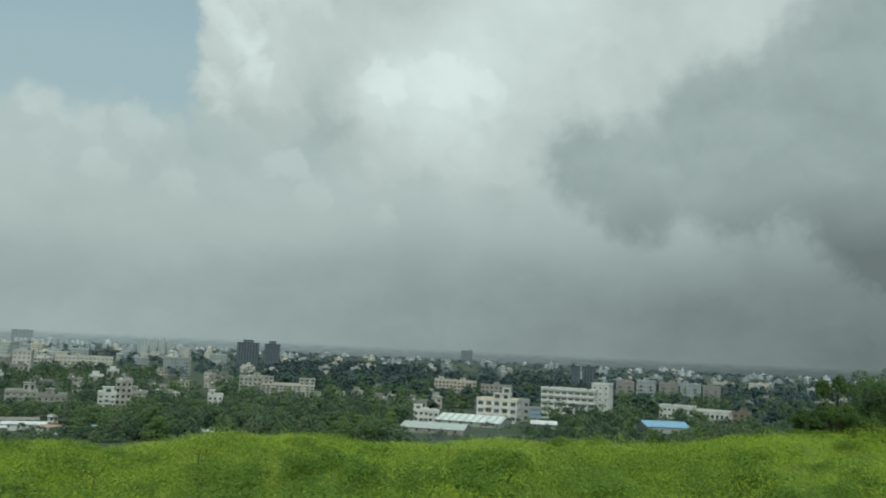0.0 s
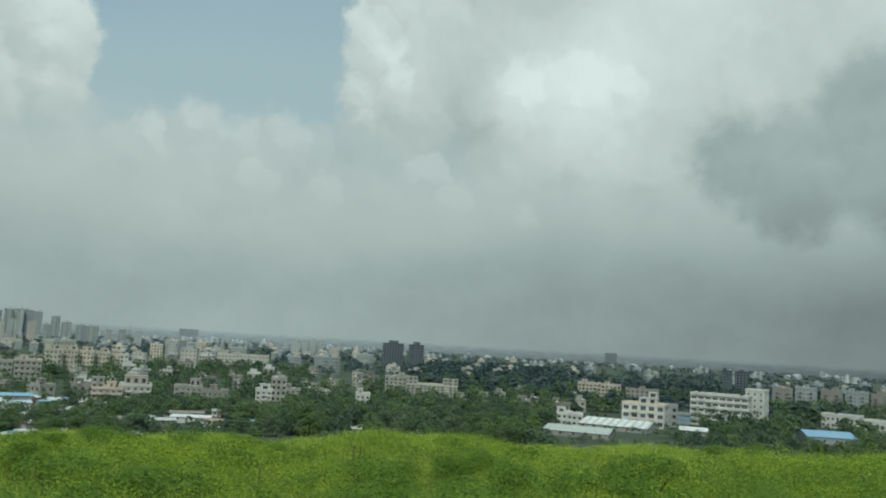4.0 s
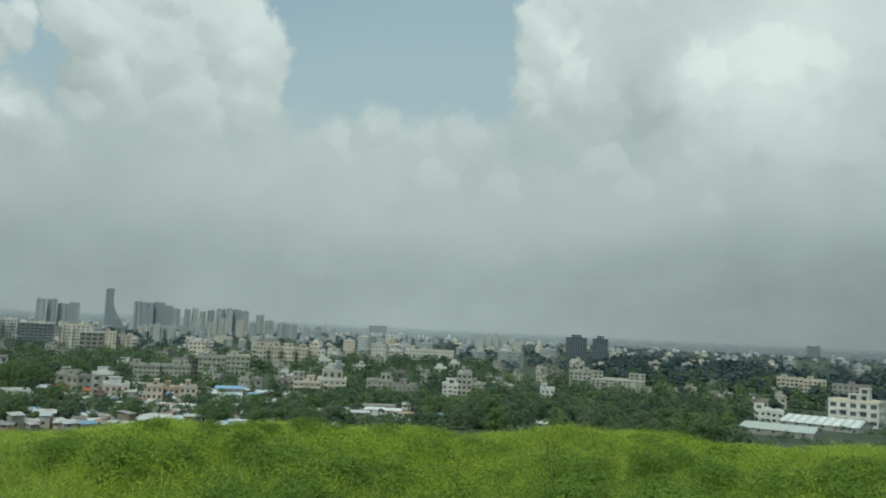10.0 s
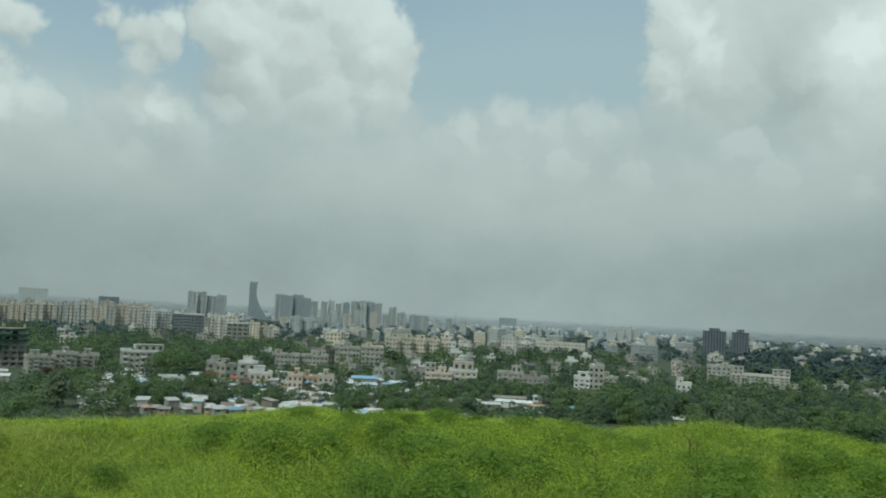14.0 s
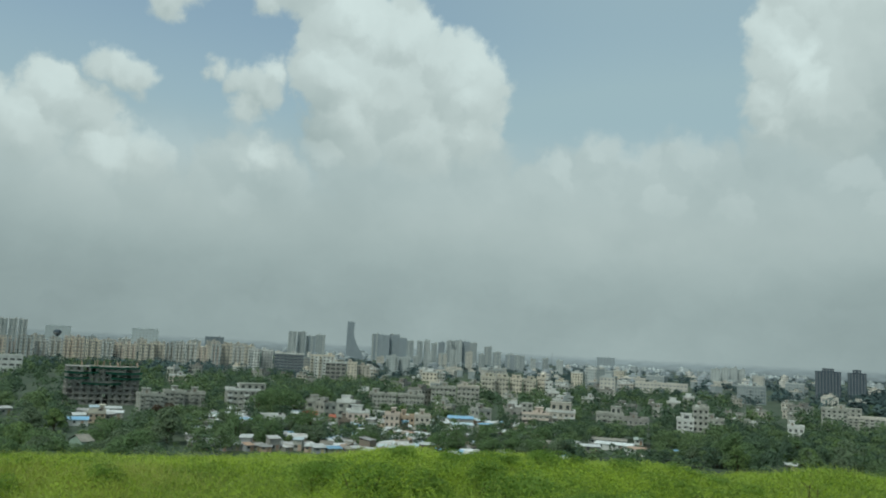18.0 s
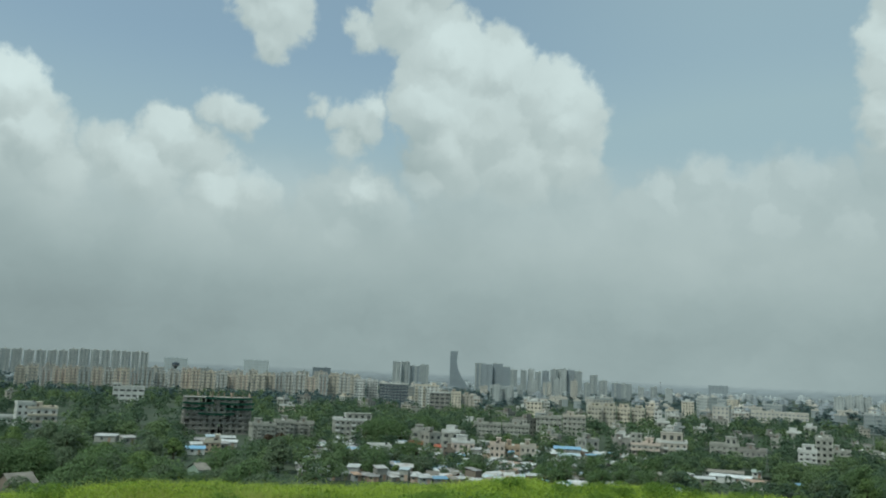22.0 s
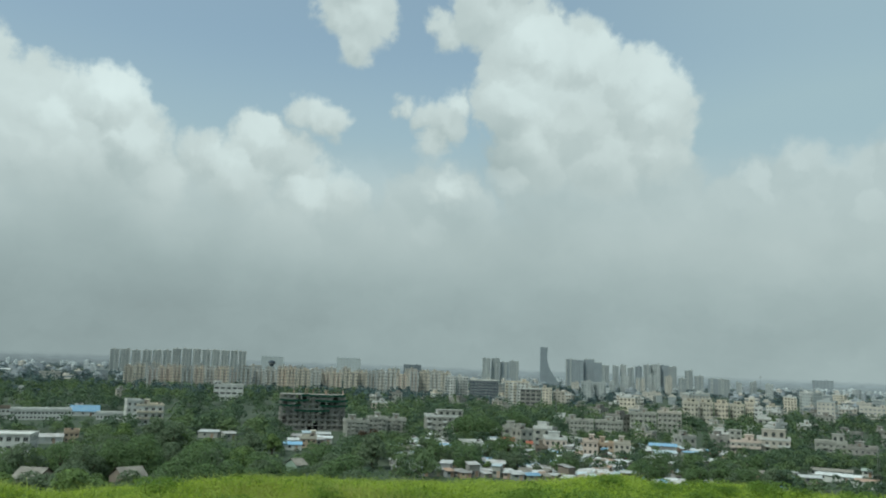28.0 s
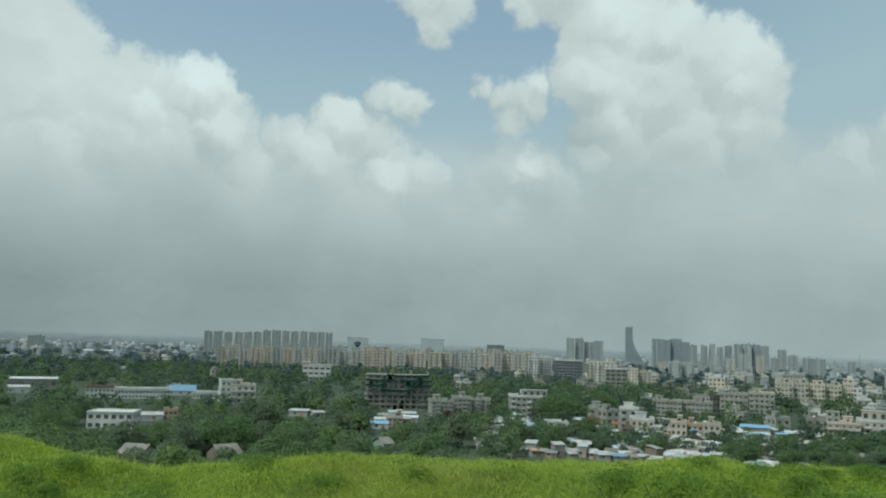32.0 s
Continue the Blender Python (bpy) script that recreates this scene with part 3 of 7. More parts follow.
# ---- buildings ----
def facade(geo, w, h, storeys, bays, fx, win=(0.46, 0.46), inset=0.25, glaze=True, mats=(0, 1), sill=0.30):
    """One side, w wide and h high, with its windows set back; fx maps (along, out, up) to the building's axes."""
    zs = [0.0]
    sh = h / storeys
    bw = w / bays
    for s in range(storeys):
        zs += [sh * (s + sill), sh * (s + sill + win[1])]
    zs.append(h)
    xs = [0.0]
    for b in range(bays):
        xs += [bw * (b + 0.5 - win[0] / 2), bw * (b + 0.5 + win[0] / 2)]
    xs.append(w)
    for i in range(len(xs) - 1):
        wall_x = i % 2 == 0
        if wall_x:
            geo.face([fx(xs[i], 0, 0), fx(xs[i + 1], 0, 0), fx(xs[i + 1], 0, h), fx(xs[i], 0, h)], mats[0])
            continue
        x0, x1 = xs[i], xs[i + 1]
        for j in range(len(zs) - 1):
            z0, z1 = zs[j], zs[j + 1]
            if j % 2 == 0:
                geo.face([fx(x0, 0, z0), fx(x1, 0, z0), fx(x1, 0, z1), fx(x0, 0, z1)], mats[0])
                continue
            for (a, c), (b, d) in (((x0, z0), (x1, z0)), ((x1, z0), (x1, z1)), ((x1, z1), (x0, z1)), ((x0, z1), (x0, z0))):
                geo.face([fx(a, 0, c), fx(b, 0, d), fx(b, -inset, d), fx(a, -inset, c)], mats[0])
            if glaze:
                geo.face([fx(x0, -inset, z0), fx(x1, -inset, z0), fx(x1, -inset, z1), fx(x0, -inset, z1)], mats[1])


def sides(w, d):
    """The four sides of a block whose front middle is the origin and whose front looks along -y."""
    return (
        (w, lambda a, o, z: (a - w / 2, -o, z)),
        (d, lambda a, o, z: (w / 2 + o, a, z)),
        (w, lambda a, o, z: (w / 2 - a, d + o, z)),
        (d, lambda a, o, z: (-w / 2 - o, d - a, z)),
    )


PANES = {}


def pane_mesh(w, h, glass):
    key = (round(w, 2), round(h, 2), glass)
    if key not in PANES:
        xs, zs = (-w / 2, -w / 2 + 0.07, -0.035, 0.035, w / 2 - 0.07, w / 2), (0, 0.07, h - 0.07, h)
        f, p = Geo(), Geo()
        for y in (-0.08, -0.02):
            f.v.extend((x, y, z) for z in zs for x in xs)
        for j in range(3):
            for i in range(5):
                a = j * 6 + i
                if j == 1 and i in (1, 3):
                    for q, r in ((a, a + 1), (a + 1, a + 7), (a + 7, a + 6), (a + 6, a)):
                        f.f.append((q, r, r + 24, q + 24))
                        f.m.append(0)
                else:
                    f.f.append((a, a + 1, a + 7, a + 6))
                    f.m.append(0)
        p.box(-w / 2, w / 2, -0.018, 0.0, 0, h)
        PANES[key] = f.mesh("window", [M["frame"]]), p.mesh("pane", [M[glass]])
    return PANES[key]


TANK = {}


def tank_mesh(mat):
    if mat not in TANK:
        g = Geo()
        g.tube((0, 0, 0), (0, 0, 1.1), 0.75, 0.75, 10)
        g.tube((0, 0, 1.1), (0, 0, 1.4), 0.75, 0.3, 10)
        lid = Geo()
        lid.tube((0, 0, 1.4), (0, 0, 1.5), 0.25, 0.25, 8)
        TANK[mat] = g.mesh("water_tank", [M[mat]]), lid.mesh("lid", [M[mat]])
    return TANK[mat]


def block(name, label, az, dist, w, h, storeys, bays, wall, depth=12.0, turn=0.0, glass="glass", trim=None, balconies=(), panes=False,
          win=(0.46, 0.46), shades=False, bands=False, head=True, tanks=1, parapet=0.9, group="", category="building", side_bays=None, keep=True, steps=(), piers=()):
    """A flat-roofed building: walls with set-back windows, roof slab with parapet, stair head, tanks, balconies and sunshades."""
    x, y = polar(az, dist)
    z = float(height(x, y))
    h = h - z if keep else h
    root = thing(name, label, category, pose(x, y, z, 0, 0, az + turn), group)
    trim = trim or wall
    sb = side_bays or max(1, round(depth / (w / bays)))
    g = Geo()
    for k, (length, fx) in enumerate(sides(w, depth)):
        facade(g, length, h, storeys, bays if k % 2 == 0 else sb, fx, win=win, glaze=not (panes and k == 0))
    part("wall", g, [M[wall], M[glass]], root)
    g = Geo()
    p = 0.18
    g.box(-w / 2 - p, w / 2 + p, -p, depth + p, h, h + 0.2)
    for a, b, c, d in ((-w / 2 - p, w / 2 + p, -p, 0.0), (-w / 2 - p, w / 2 + p, depth, depth + p), (-w / 2 - p, -w / 2, 0.0, depth), (w / 2, w / 2 + p, 0.0, depth)):
        g.box(a, b, c, d, h + 0.2, h + 0.2 + parapet)
    part("roof", g, M[trim], root)
    rnd = random.Random(int(az * 100) + int(dist))
    sh, bw = h / storeys, w / bays
    if head:
        g = Geo()
        hx = rnd.uniform(-w * 0.3, w * 0.3)
        hw = min(4.0, w * 0.3)
        g.box(hx - hw / 2, hx + hw / 2, depth * 0.3, depth * 0.3 + min(4.5, depth * 0.5), h + 0.2, h + 2.9)
        g.box(hx - hw / 2 - 0.3, hx + hw / 2 + 0.3, depth * 0.3 - 0.3, depth * 0.3 + min(4.5, depth * 0.5) + 0.3, h + 2.9, h + 3.05)
        stair = part("stair_head", g, M[trim], root)
        g = Geo()
        g.box(hx - 0.5, hx + 0.5, depth * 0.3 - 0.04, depth * 0.3 - 0.003, h + 0.2, h + 2.2)
        part("door", g, M["brown"], stair)
    for k in range(tanks):
        drum, lid = tank_mesh("tank" if rnd.random() < 0.6 else "white")
        tank = part("water_tank", drum, None, root, at=pose(rnd.uniform(-w * 0.42, w * 0.42), rnd.uniform(1.2, max(1.4, depth * 0.25)), h + 0.2))
        part("lid", lid, None, tank)
    if panes:
        ww, wh = bw * win[0], sh * win[1]
        frame_me, pane_me = pane_mesh(ww, wh, glass)
        for s in range(storeys):
            for b in range(bays):
                wn = part("window", frame_me, None, root, at=pose(-w / 2 + bw * (b + 0.5), 0.23, sh * (s + 0.30)))
                part("pane", pane_me, None, wn)
    if bands:
        for s in range(1, storeys + 1):
            g = Geo()
            g.box(-w / 2 - 0.35, w / 2 + 0.35, -0.4, -0.004, sh * s - 0.35, sh * s - 0.1)
            part("floor_band", g, M[trim], root)
    if shades:
        g0 = Geo()
        g0.box(-bw * win[0] * 0.62, bw * win[0] * 0.62, -0.55, -0.003, 0, 0.1)
        me = g0.mesh("sunshade", [M[trim]])
        for s in range(storeys):
            for b in range(bays):
                part("sunshade", me, None, root, at=pose(-w / 2 + bw * (b + 0.5), 0, sh * (s + 0.34 + win[1])))
    if balconies:
        g0 = Geo()
        bwid = bw * 0.86
        g0.box(-bwid / 2, bwid / 2, -1.2, -0.003, 0, 0.14)
        g0.box(-bwid / 2, bwid / 2, -1.2, -1.1, 0.14, 1.0)
        g0.box(-bwid / 2, -bwid / 2 + 0.1, -1.1, -0.003, 0.14, 1.0)
        g0.box(bwid / 2 - 0.1, bwid / 2, -1.1, -0.003, 0.14, 1.0)
        me = g0.mesh("balcony", [M[trim]])
        for b in balconies:
            for s in range(1, storeys):
                part("balcony", me, None, root, at=pose(-w / 2 + bw * (b + 0.5), 0, sh * s))
    for b in piers:                  # bays that stand forward over the full height
        g = Geo()
        bx, pw = -w / 2 + bw * (b + 0.5), bw * 0.8
        for q, (length, fx) in enumerate(sides(pw, 1.3)):
            if q != 2:
                facade(g, length, h + 0.8, storeys, 1, lambda a, o, zz, fx=fx: (fx(a, o, zz)[0] + bx, fx(a, o, zz)[1] - 1.3, zz), win=(0.6, 0.5) if q == 0 else (0.3, 0.4))
        g.box(bx - pw / 2 - 0.1, bx + pw / 2 + 0.1, -1.4, -0.2, h + 0.8, h + 1.0)
        part("bay", g, [M[trim], M[glass]], root)
    for k, (sx, sw, sh2, sd) in enumerate(steps):           # rooms set back on the roof: place across, width, height, depth
        g = Geo()
        for q, (length, fx) in enumerate(sides(sw, sd)):
            facade(g, length, sh2, max(1, round(sh2 / 3)), max(1, round(length / 3.2)), lambda a, o, zz, fx=fx: (fx(a, o, zz)[0] + sx, fx(a, o, zz)[1] + 0.6, zz + h + 0.2), win=win)
        g.box(sx - sw / 2 - 0.2, sx + sw / 2 + 0.2, 0.4, sd + 0.8, h + 0.2 + sh2, h + 0.4 + sh2)
        part("roof_room", g, [M[wall], M[glass]], root)
    half = math.degrees(math.atan2(w / 2, dist))
    taken.append((az, half, dist, math.degrees(math.atan2(z + h * 0.45 - EYE_Z, dist)), depth))
    return root


def ribbed_roof(geo, w, d, z0, z1, ribs, gable=True, mats=(0,), thick=0.06):
    """Corrugated sheets: a gable (ridge along x) or a lean-to, with raised ribs; alternate strips may take alternate mats."""
    runs = ((-d / 2, z0, 0.0, z1), (0.0, z1, d / 2, z0)) if gable else ((-d / 2, z0, d / 2, z1),)
    for y0, a, y1, b in runs:
        for i in range(ribs):
            xa, xb = -w / 2 + w * i / ribs, -w / 2 + w * (i + 1) / ribs
            xm = xa + (xb - xa) * 0.5
            lift = min(0.12, w / ribs * 0.12)
            m = mats[i % len(mats)]
            geo.face([(xa, y0, a), (xm, y0, a + lift), (xm, y1, b + lift), (xa, y1, b)], m)
            geo.face([(xm, y0, a + lift), (xb, y0, a), (xb, y1, b), (xm, y1, b + lift)], m)
            geo.face([(xb, y0, a - thick), (xa, y0, a - thick), (xa, y1, b - thick), (xb, y1, b - thick)], m)
            geo.face([(xa, y0, a - thick), (xb, y0, a - thick), (xb, y0, a), (xm, y0, a + lift), (xa, y0, a)], m)
            geo.face([(xb, y1, b - thick), (xa, y1, b - thick), (xa, y1, b), (xm, y1, b + lift), (xb, y1, b)], m)


def shed(name, label, az, dist, w, d, eave, ridge, roof, wall, turn=0.0, ribs=20, gable=True, category="shed", group="", base=None):
    x, y = polar(az, dist)
    z = float(height(x, y)) if base is None else base
    root = thing(name, label, category, pose(x, y, z, 0, 0, az + turn), group)
    g = Geo()
    e = eave
    w2, d2 = w / 2 - 0.3, d / 2 - 0.3
    g.box(-w2, w2, -d2, d2, 0, e - 0.1)
    if gable:
        for sx in (-w2, w2):
            g.face([(sx, -d2, e - 0.1), (sx, d2, e - 0.1), (sx, 0, ridge - 0.25)][::1 if sx > 0 else -1])
    else:
        g.box(-w2, w2, d2 - 0.15, d2, e - 0.1, ridge - 0.3)
    part("wall", g, M[wall], root)
    g = Geo()
    mats = roof if isinstance(roof, tuple) else (roof,)
    ribbed_roof(g, w, d, e, ridge, ribs, gable, tuple(range(len(mats))))
    part("roof", g, [M[r] for r in mats], root)
    g = Geo()
    g.box(-0.5, 0.5, -d2 - 0.03, -d2 - 0.002, 0, min(2.0, e - 0.4))
    part("door", g, M["rust_tin"], root, at=pose(w * 0.2, 0, 0))
    n = max(1, int(w / 5))
    g = Geo()
    g.box(-0.5, 0.5, -d2 - 0.02, -d2 - 0.002, 1.0, min(1.9, e - 0.3))
    me = g.mesh("window", [M["glass"]])
    for i in range(n):
        part("window", me, None, root, at=pose(-w2 + (i + 0.35) * 2 * w2 / n, 0, 0))
    taken.append((az, math.degrees(math.atan2(w / 2, dist)), dist - d / 2, math.degrees(math.atan2(z + ridge * 0.4 - EYE_Z, dist - d / 2)), d))
    return root


def curved_tower(az, dist, w, h):
    """A slim tower whose one side sweeps out to the ground."""
    x, y = polar(az, dist)
    z = float(height(x, y))
    root = thing("curved_tower", "slim dark tower flaring in a curve at its foot", "tower", pose(x, y, z, 0, 0, az))
    h -= z
    n = 22
    for s in range(n):
        t = s / n
        right = -w * 0.5 + w * (0.44 + 0.84 * max(0.0, 1 - t / 0.70) ** 1.7 + 0.03 * max(0.0, t - 0.85) / 0.15)
        left = -w * 0.5
        g = Geo()
        g.box(left, right, 0, w * 0.7, h * t, h * (s + 0.62) / n, 0)
        g.box(left + 0.4, right - 0.4, 0.4, w * 0.7 - 0.4, h * (s + 0.62) / n, h * (s + 1) / n, 1)
        part("storey", g, [M["far_slate"], M["far_grey"]], root)
    g = Geo()
    g.box(-w * 0.49, -w * 0.04, 0.3, w * 0.6, h, h * 1.015)
    part("roof", g, M["far_slate"], root)
    taken.append((az, math.degrees(math.atan2(w / 2, dist)), dist, 0.0, 30))


def water_tower(az, dist, w, h):
    x, y = polar(az, dist)
    z = float(height(x, y))
    h -= z
    root = thing("water_tower", "dark mushroom-shaped concrete water tower", "water tower", pose(x, y, z, 0, 0, az))
    g = Geo()
    g.tube((0, 0, 0), (0, 0, h * 0.8), w * 0.22, w * 0.16, 12)
    part("shaft", g, M["concrete"], root)
    g = Geo()
    for a, b, ra, rb in ((0.74, 0.86, 0.16, 0.5), (0.86, 0.95, 0.5, 0.5), (0.95, 1.0, 0.5, 0.1)):
        g.tube((0, 0, h * a), (0, 0, h * b), w * ra, w * rb, 16)
    part("bowl", g, M["slate"], root)
    g = Geo()
    g.tube((0, 0, h * 0.84), (0, 0, h * 0.86), w * 0.56, w * 0.56, 16)
    part("gallery", g, M["concrete"], root)


def building_site(az, dist, w, h):
    """A bare concrete frame: slabs, columns and infill, green nets hung from the upper floors."""
    x, y = polar(az, dist)
    z = float(height(x, y))
    h -= z
    root = thing("unfinished_building", "bare concrete frame building with green safety nets", "building site", pose(x, y, z, 0, 0, az + 6))
    storeys, bays, d = 7, 10, 14.0
    sh, bw = h / storeys, w / bays
    for s in range(storeys + 1):
        g = Geo()
        g.box(-w / 2 - 0.5, w / 2 + 0.5, -0.5, d + 0.5, sh * s - 0.1 if s else 0, sh * s + 0.12)
        part("slab", g, M["concrete"], root)
    g0 = Geo()
    g0.box(-0.32, 0.32, -0.3, 0.5, 0.12, sh - 0.2)
    col = g0.mesh("column", [M["concrete"]])
    g1 = Geo()
    g1.box(0.26, bw - 0.26, 0.1, 0.3, 0.12, sh * 0.38)
    g1.box(0.26, bw * 0.30, 0.1, 0.3, sh * 0.38, sh - 0.2)
    g1.box(bw * 0.72, bw - 0.26, 0.1, 0.3, sh * 0.38, sh - 0.2)
    g1.box(bw * 0.30, bw * 0.72, 0.1, 0.3, sh * 0.78, sh - 0.2)
    infill = g1.mesh("infill_wall", [M["concrete"]])
    g2 = Geo()
    g2.box(0.26, bw - 0.26, d - 0.4, d - 0.2, 0.12, sh - 0.2)
    back = g2.mesh("back_wall", [M["concrete"]])
    rnd = random.Random(5)
    for s in range(storeys):
        for b in range(bays + 1):
            for yy in (0.0, d * 0.5, d - 0.5):
                part("column", col, None, root, at=pose(-w / 2 + b * bw, yy, sh * s))
        for b in range(bays):
            if rnd.random() < (0.85 if s < 5 else 0.5):
                part("infill_wall", infill, None, root, at=pose(-w / 2 + b * bw, 0, sh * s))
            if rnd.random() < 0.8:
                part("back_wall", back, None, root, at=pose(-w / 2 + b * bw, 0, sh * s))
    for s, x0, x1 in ((6, -0.54, -0.08), (6, 0.02, 0.54), (5, 0.10, 0.54), (5, -0.54, -0.2), (4, -0.3, 0.25), (7, -0.2, 0.5)):
        g = Geo()
        n = 14
        for i in range(n):
            a, b = x0 * w + (x1 - x0) * w * i / n, x0 * w + (x1 - x0) * w * (i + 1) / n
            za, zb = -0.35 * math.sin(math.pi * i / n), -0.35 * math.sin(math.pi * (i + 1) / n)
            g.face([(a, -0.56, sh * s + za - 0.3), (b, -0.56, sh * s + zb - 0.3), (b, -2.4, sh * s + zb + 0.5), (a, -2.4, sh * s + za + 0.5)])
            g.face([(a, -0.60, sh * s + za - 0.6), (b, -0.60, sh * s + zb - 0.6), (b, -0.60, sh * s + zb - 0.3), (a, -0.60, sh * s + za - 0.3)])
        part("safety_net", g, M["net"], root, "green safety net")
    for i in range(26):
        g = Geo()
        b = rnd.randrange(bays + 1)
        zz = sh * storeys + 0.12
        xx = -w / 2 + b * bw + rnd.uniform(-0.6, 0.6)
        g.tube((xx, rnd.uniform(0, d), zz), (xx + rnd.uniform(-0.2, 0.2), rnd.uniform(0, d), zz + rnd.uniform(1.2, 3.0)), 0.12, 0.1, 5)
        part("starter_column", g, M["rust_tin"], root)
    taken.append((az, math.degrees(math.atan2(w / 2, dist)), dist, math.degrees(math.atan2(z + h * 0.1 - EYE_Z, dist)), d))


def mast(az, dist, h):
    """A slim lattice mast with cross arms."""
    x, y = polar(az, dist)
    z = float(height(x, y))
    h -= z
    root = thing("lattice_mast", "slim grey lattice mast standing over the roofs", "mast", pose(x, y, z, 0, 0, az))
    for sx, sy in ((-1, -1), (1, -1), (1, 1), (-1, 1)):
        g = Geo()
        g.tube((sx * 0.5, sy * 0.5, 0), (sx * 0.12, sy * 0.12, h), 0.06, 0.05, 5)
        part("leg", g, M["steel"], root)
    n = max(4, int(h / 1.6))
    for k in range(n):
        a, b = 0.5 - 0.38 * k / n, 0.5 - 0.38 * (k + 1) / n
        g = Geo()
        g.tube((-a, -a, h * k / n), (b, -b, h * (k + 1) / n), 0.03, 0.03, 4)
        part("brace", g, M["steel"], root)
    for k in (0.86, 0.93):
        g = Geo()
        g.box(-0.7, 0.7, -0.08, 0.08, h * k, h * k + 0.12)
        part("cross_arm", g, M["steel"], root)



# the white institute and its neighbours below the hill
block("institute_building", "long white five-storey institute with ribbon windows", -9.05, 443, 29.0, 15.8, 5, 8, "white", win=(0.74, 0.36), panes=True, bands=True, depth=9, turn=-14, tanks=2, head=False)
block("institute_tower", "white stair tower with blue side joining the institute", -11.28, 455, 9.4, 19.0, 6, 3, "white", win=(0.3, 0.4), panes=True, depth=10, turn=-14, head=False, tanks=0)
block("stepped_house", "whitish stepped house with roof rooms and dark openings", -4.17, 403, 20.3, 10.6, 3, 5, "white", panes=True, depth=12, turn=-12, steps=((2.0, 8.0, 3.2, 6.0), (4.5, 4.0, 6.0, 4.0)), win=(0.62, 0.55), head=False, balconies=(1, 3), trim="cream")
block("grey_house", "grey three-storey house beside the cream stepped house", -6.02, 418, 6.3, 9.9, 3, 2, "grey", depth=9, shades=True, head=False)
block("blue_porch", "low blue-painted porch block at the institute", -6.75, 441, 8.4, 4.8, 2, 3, "grey", depth=6, head=False, tanks=0, glass="blue_tin", win=(0.8, 0.7))
block("white_house", "small white two-storey house with roof room", 1.10, 382, 7.1, 5.3, 2, 3, "white", panes=True, depth=9, steps=((-1.5, 4.0, 2.6, 4.0),), head=False, shades=True)
block("white_house", "small white house with open terrace", 0.23, 385, 5.1, 4.6, 2, 2, "white", depth=8, head=False, shades=True)
shed("market_shed", "wide shed with striped sea-green and white ribbed roof", -2.65, 386, 31.3, 26.0, 2.2, 4.5, ("white_tin", "white_tin", "green_tin"), "grey", ribs=27, turn=-14)
shed("market_shed", "wide low shed with pale green ribbed roof", 0.01, 343, 27.0, 22.0, 2.2, 3.8, ("green_tin", "white_tin", "green_tin"), "concrete", ribs=18, turn=-10)
shed("tent_shed", "white peaked awning beside the institute trees", -7.48, 385, 12.4, 9.0, 2.2, 3.6, "white_tin", "concrete", ribs=8)
shed("blue_shed", "blue-roofed workshop shed among trees", -15.47, 408, 21.7, 18.0, 3.0, 5.2, "blue_tin", "grey", ribs=18, turn=20)
block("long_white_building", "long low white building with dark window band", -16.30, 505, 19.6, 7.0, 2, 8, "white", depth=10, turn=-14, win=(0.5, 0.36), head=False)
block("long_white_building", "long low white workshop wing", -18.37, 510, 24.2, 5.0, 1, 9, "white", depth=12, turn=-10, win=(0.6, 0.4), head=False, tanks=0)
block("brown_house", "brown plaster house among the trees", -20.50, 497, 10.3, 6.1, 2, 3, "brown", depth=9)
block("beige_apartment", "beige four-storey apartment block among trees", -0.53, 620, 17.2, 11.0, 4, 6, "beige", depth=13, shades=True, balconies=(1, 4))
block("beige_apartment", "beige four-storey apartment block among trees", -2.00, 626, 14.7, 10.2, 4, 5, "beige", depth=13, shades=True, balconies=(1, 3))
block("brown_apartment", "brown weathered apartment block", -4.09, 623, 23.7, 8.5, 3, 7, "far_brown", depth=12)
block("dark_tower", "dark slab apartment tower beyond the institute", -9.57, 820, 8.9, 23.8, 9, 4, "slate", glass="far_glass", depth=16)
block("dark_tower", "dark slab apartment tower with pale bands", -10.44, 830, 11.7, 23.1, 9, 4, "slate", glass="far_glass", depth=16)
block("row_apartment", "grey-brown apartment block in a long hazed row", -12.96, 640, 13.5, 15.7, 6, 6, "far_brown", depth=14, glass="far_glass", balconies=(1, 4), group="faded apartment row")
block("row_apartment", "grey-brown apartment block in a long hazed row", -14.35, 650, 14.4, 17.1, 6, 6, "far_dull", depth=14, glass="far_glass", balconies=(1, 4), group="faded apartment row")
block("row_apartment", "grey-brown apartment block in a long hazed row", -15.83, 660, 14.4, 16.1, 6, 6, "far_brown", depth=14, glass="far_glass", balconies=(1, 4), group="faded apartment row")
block("row_apartment", "grey-brown apartment block in a long hazed row", -17.26, 670, 15.3, 15.9, 6, 6, "far_dull", depth=14, glass="far_glass", balconies=(1, 4), group="faded apartment row")
block("row_apartment", "grey-brown apartment block in a long hazed row", -18.61, 680, 13.2, 14.8, 6, 6, "far_brown", depth=14, glass="far_glass", balconies=(1, 4), group="faded apartment row")

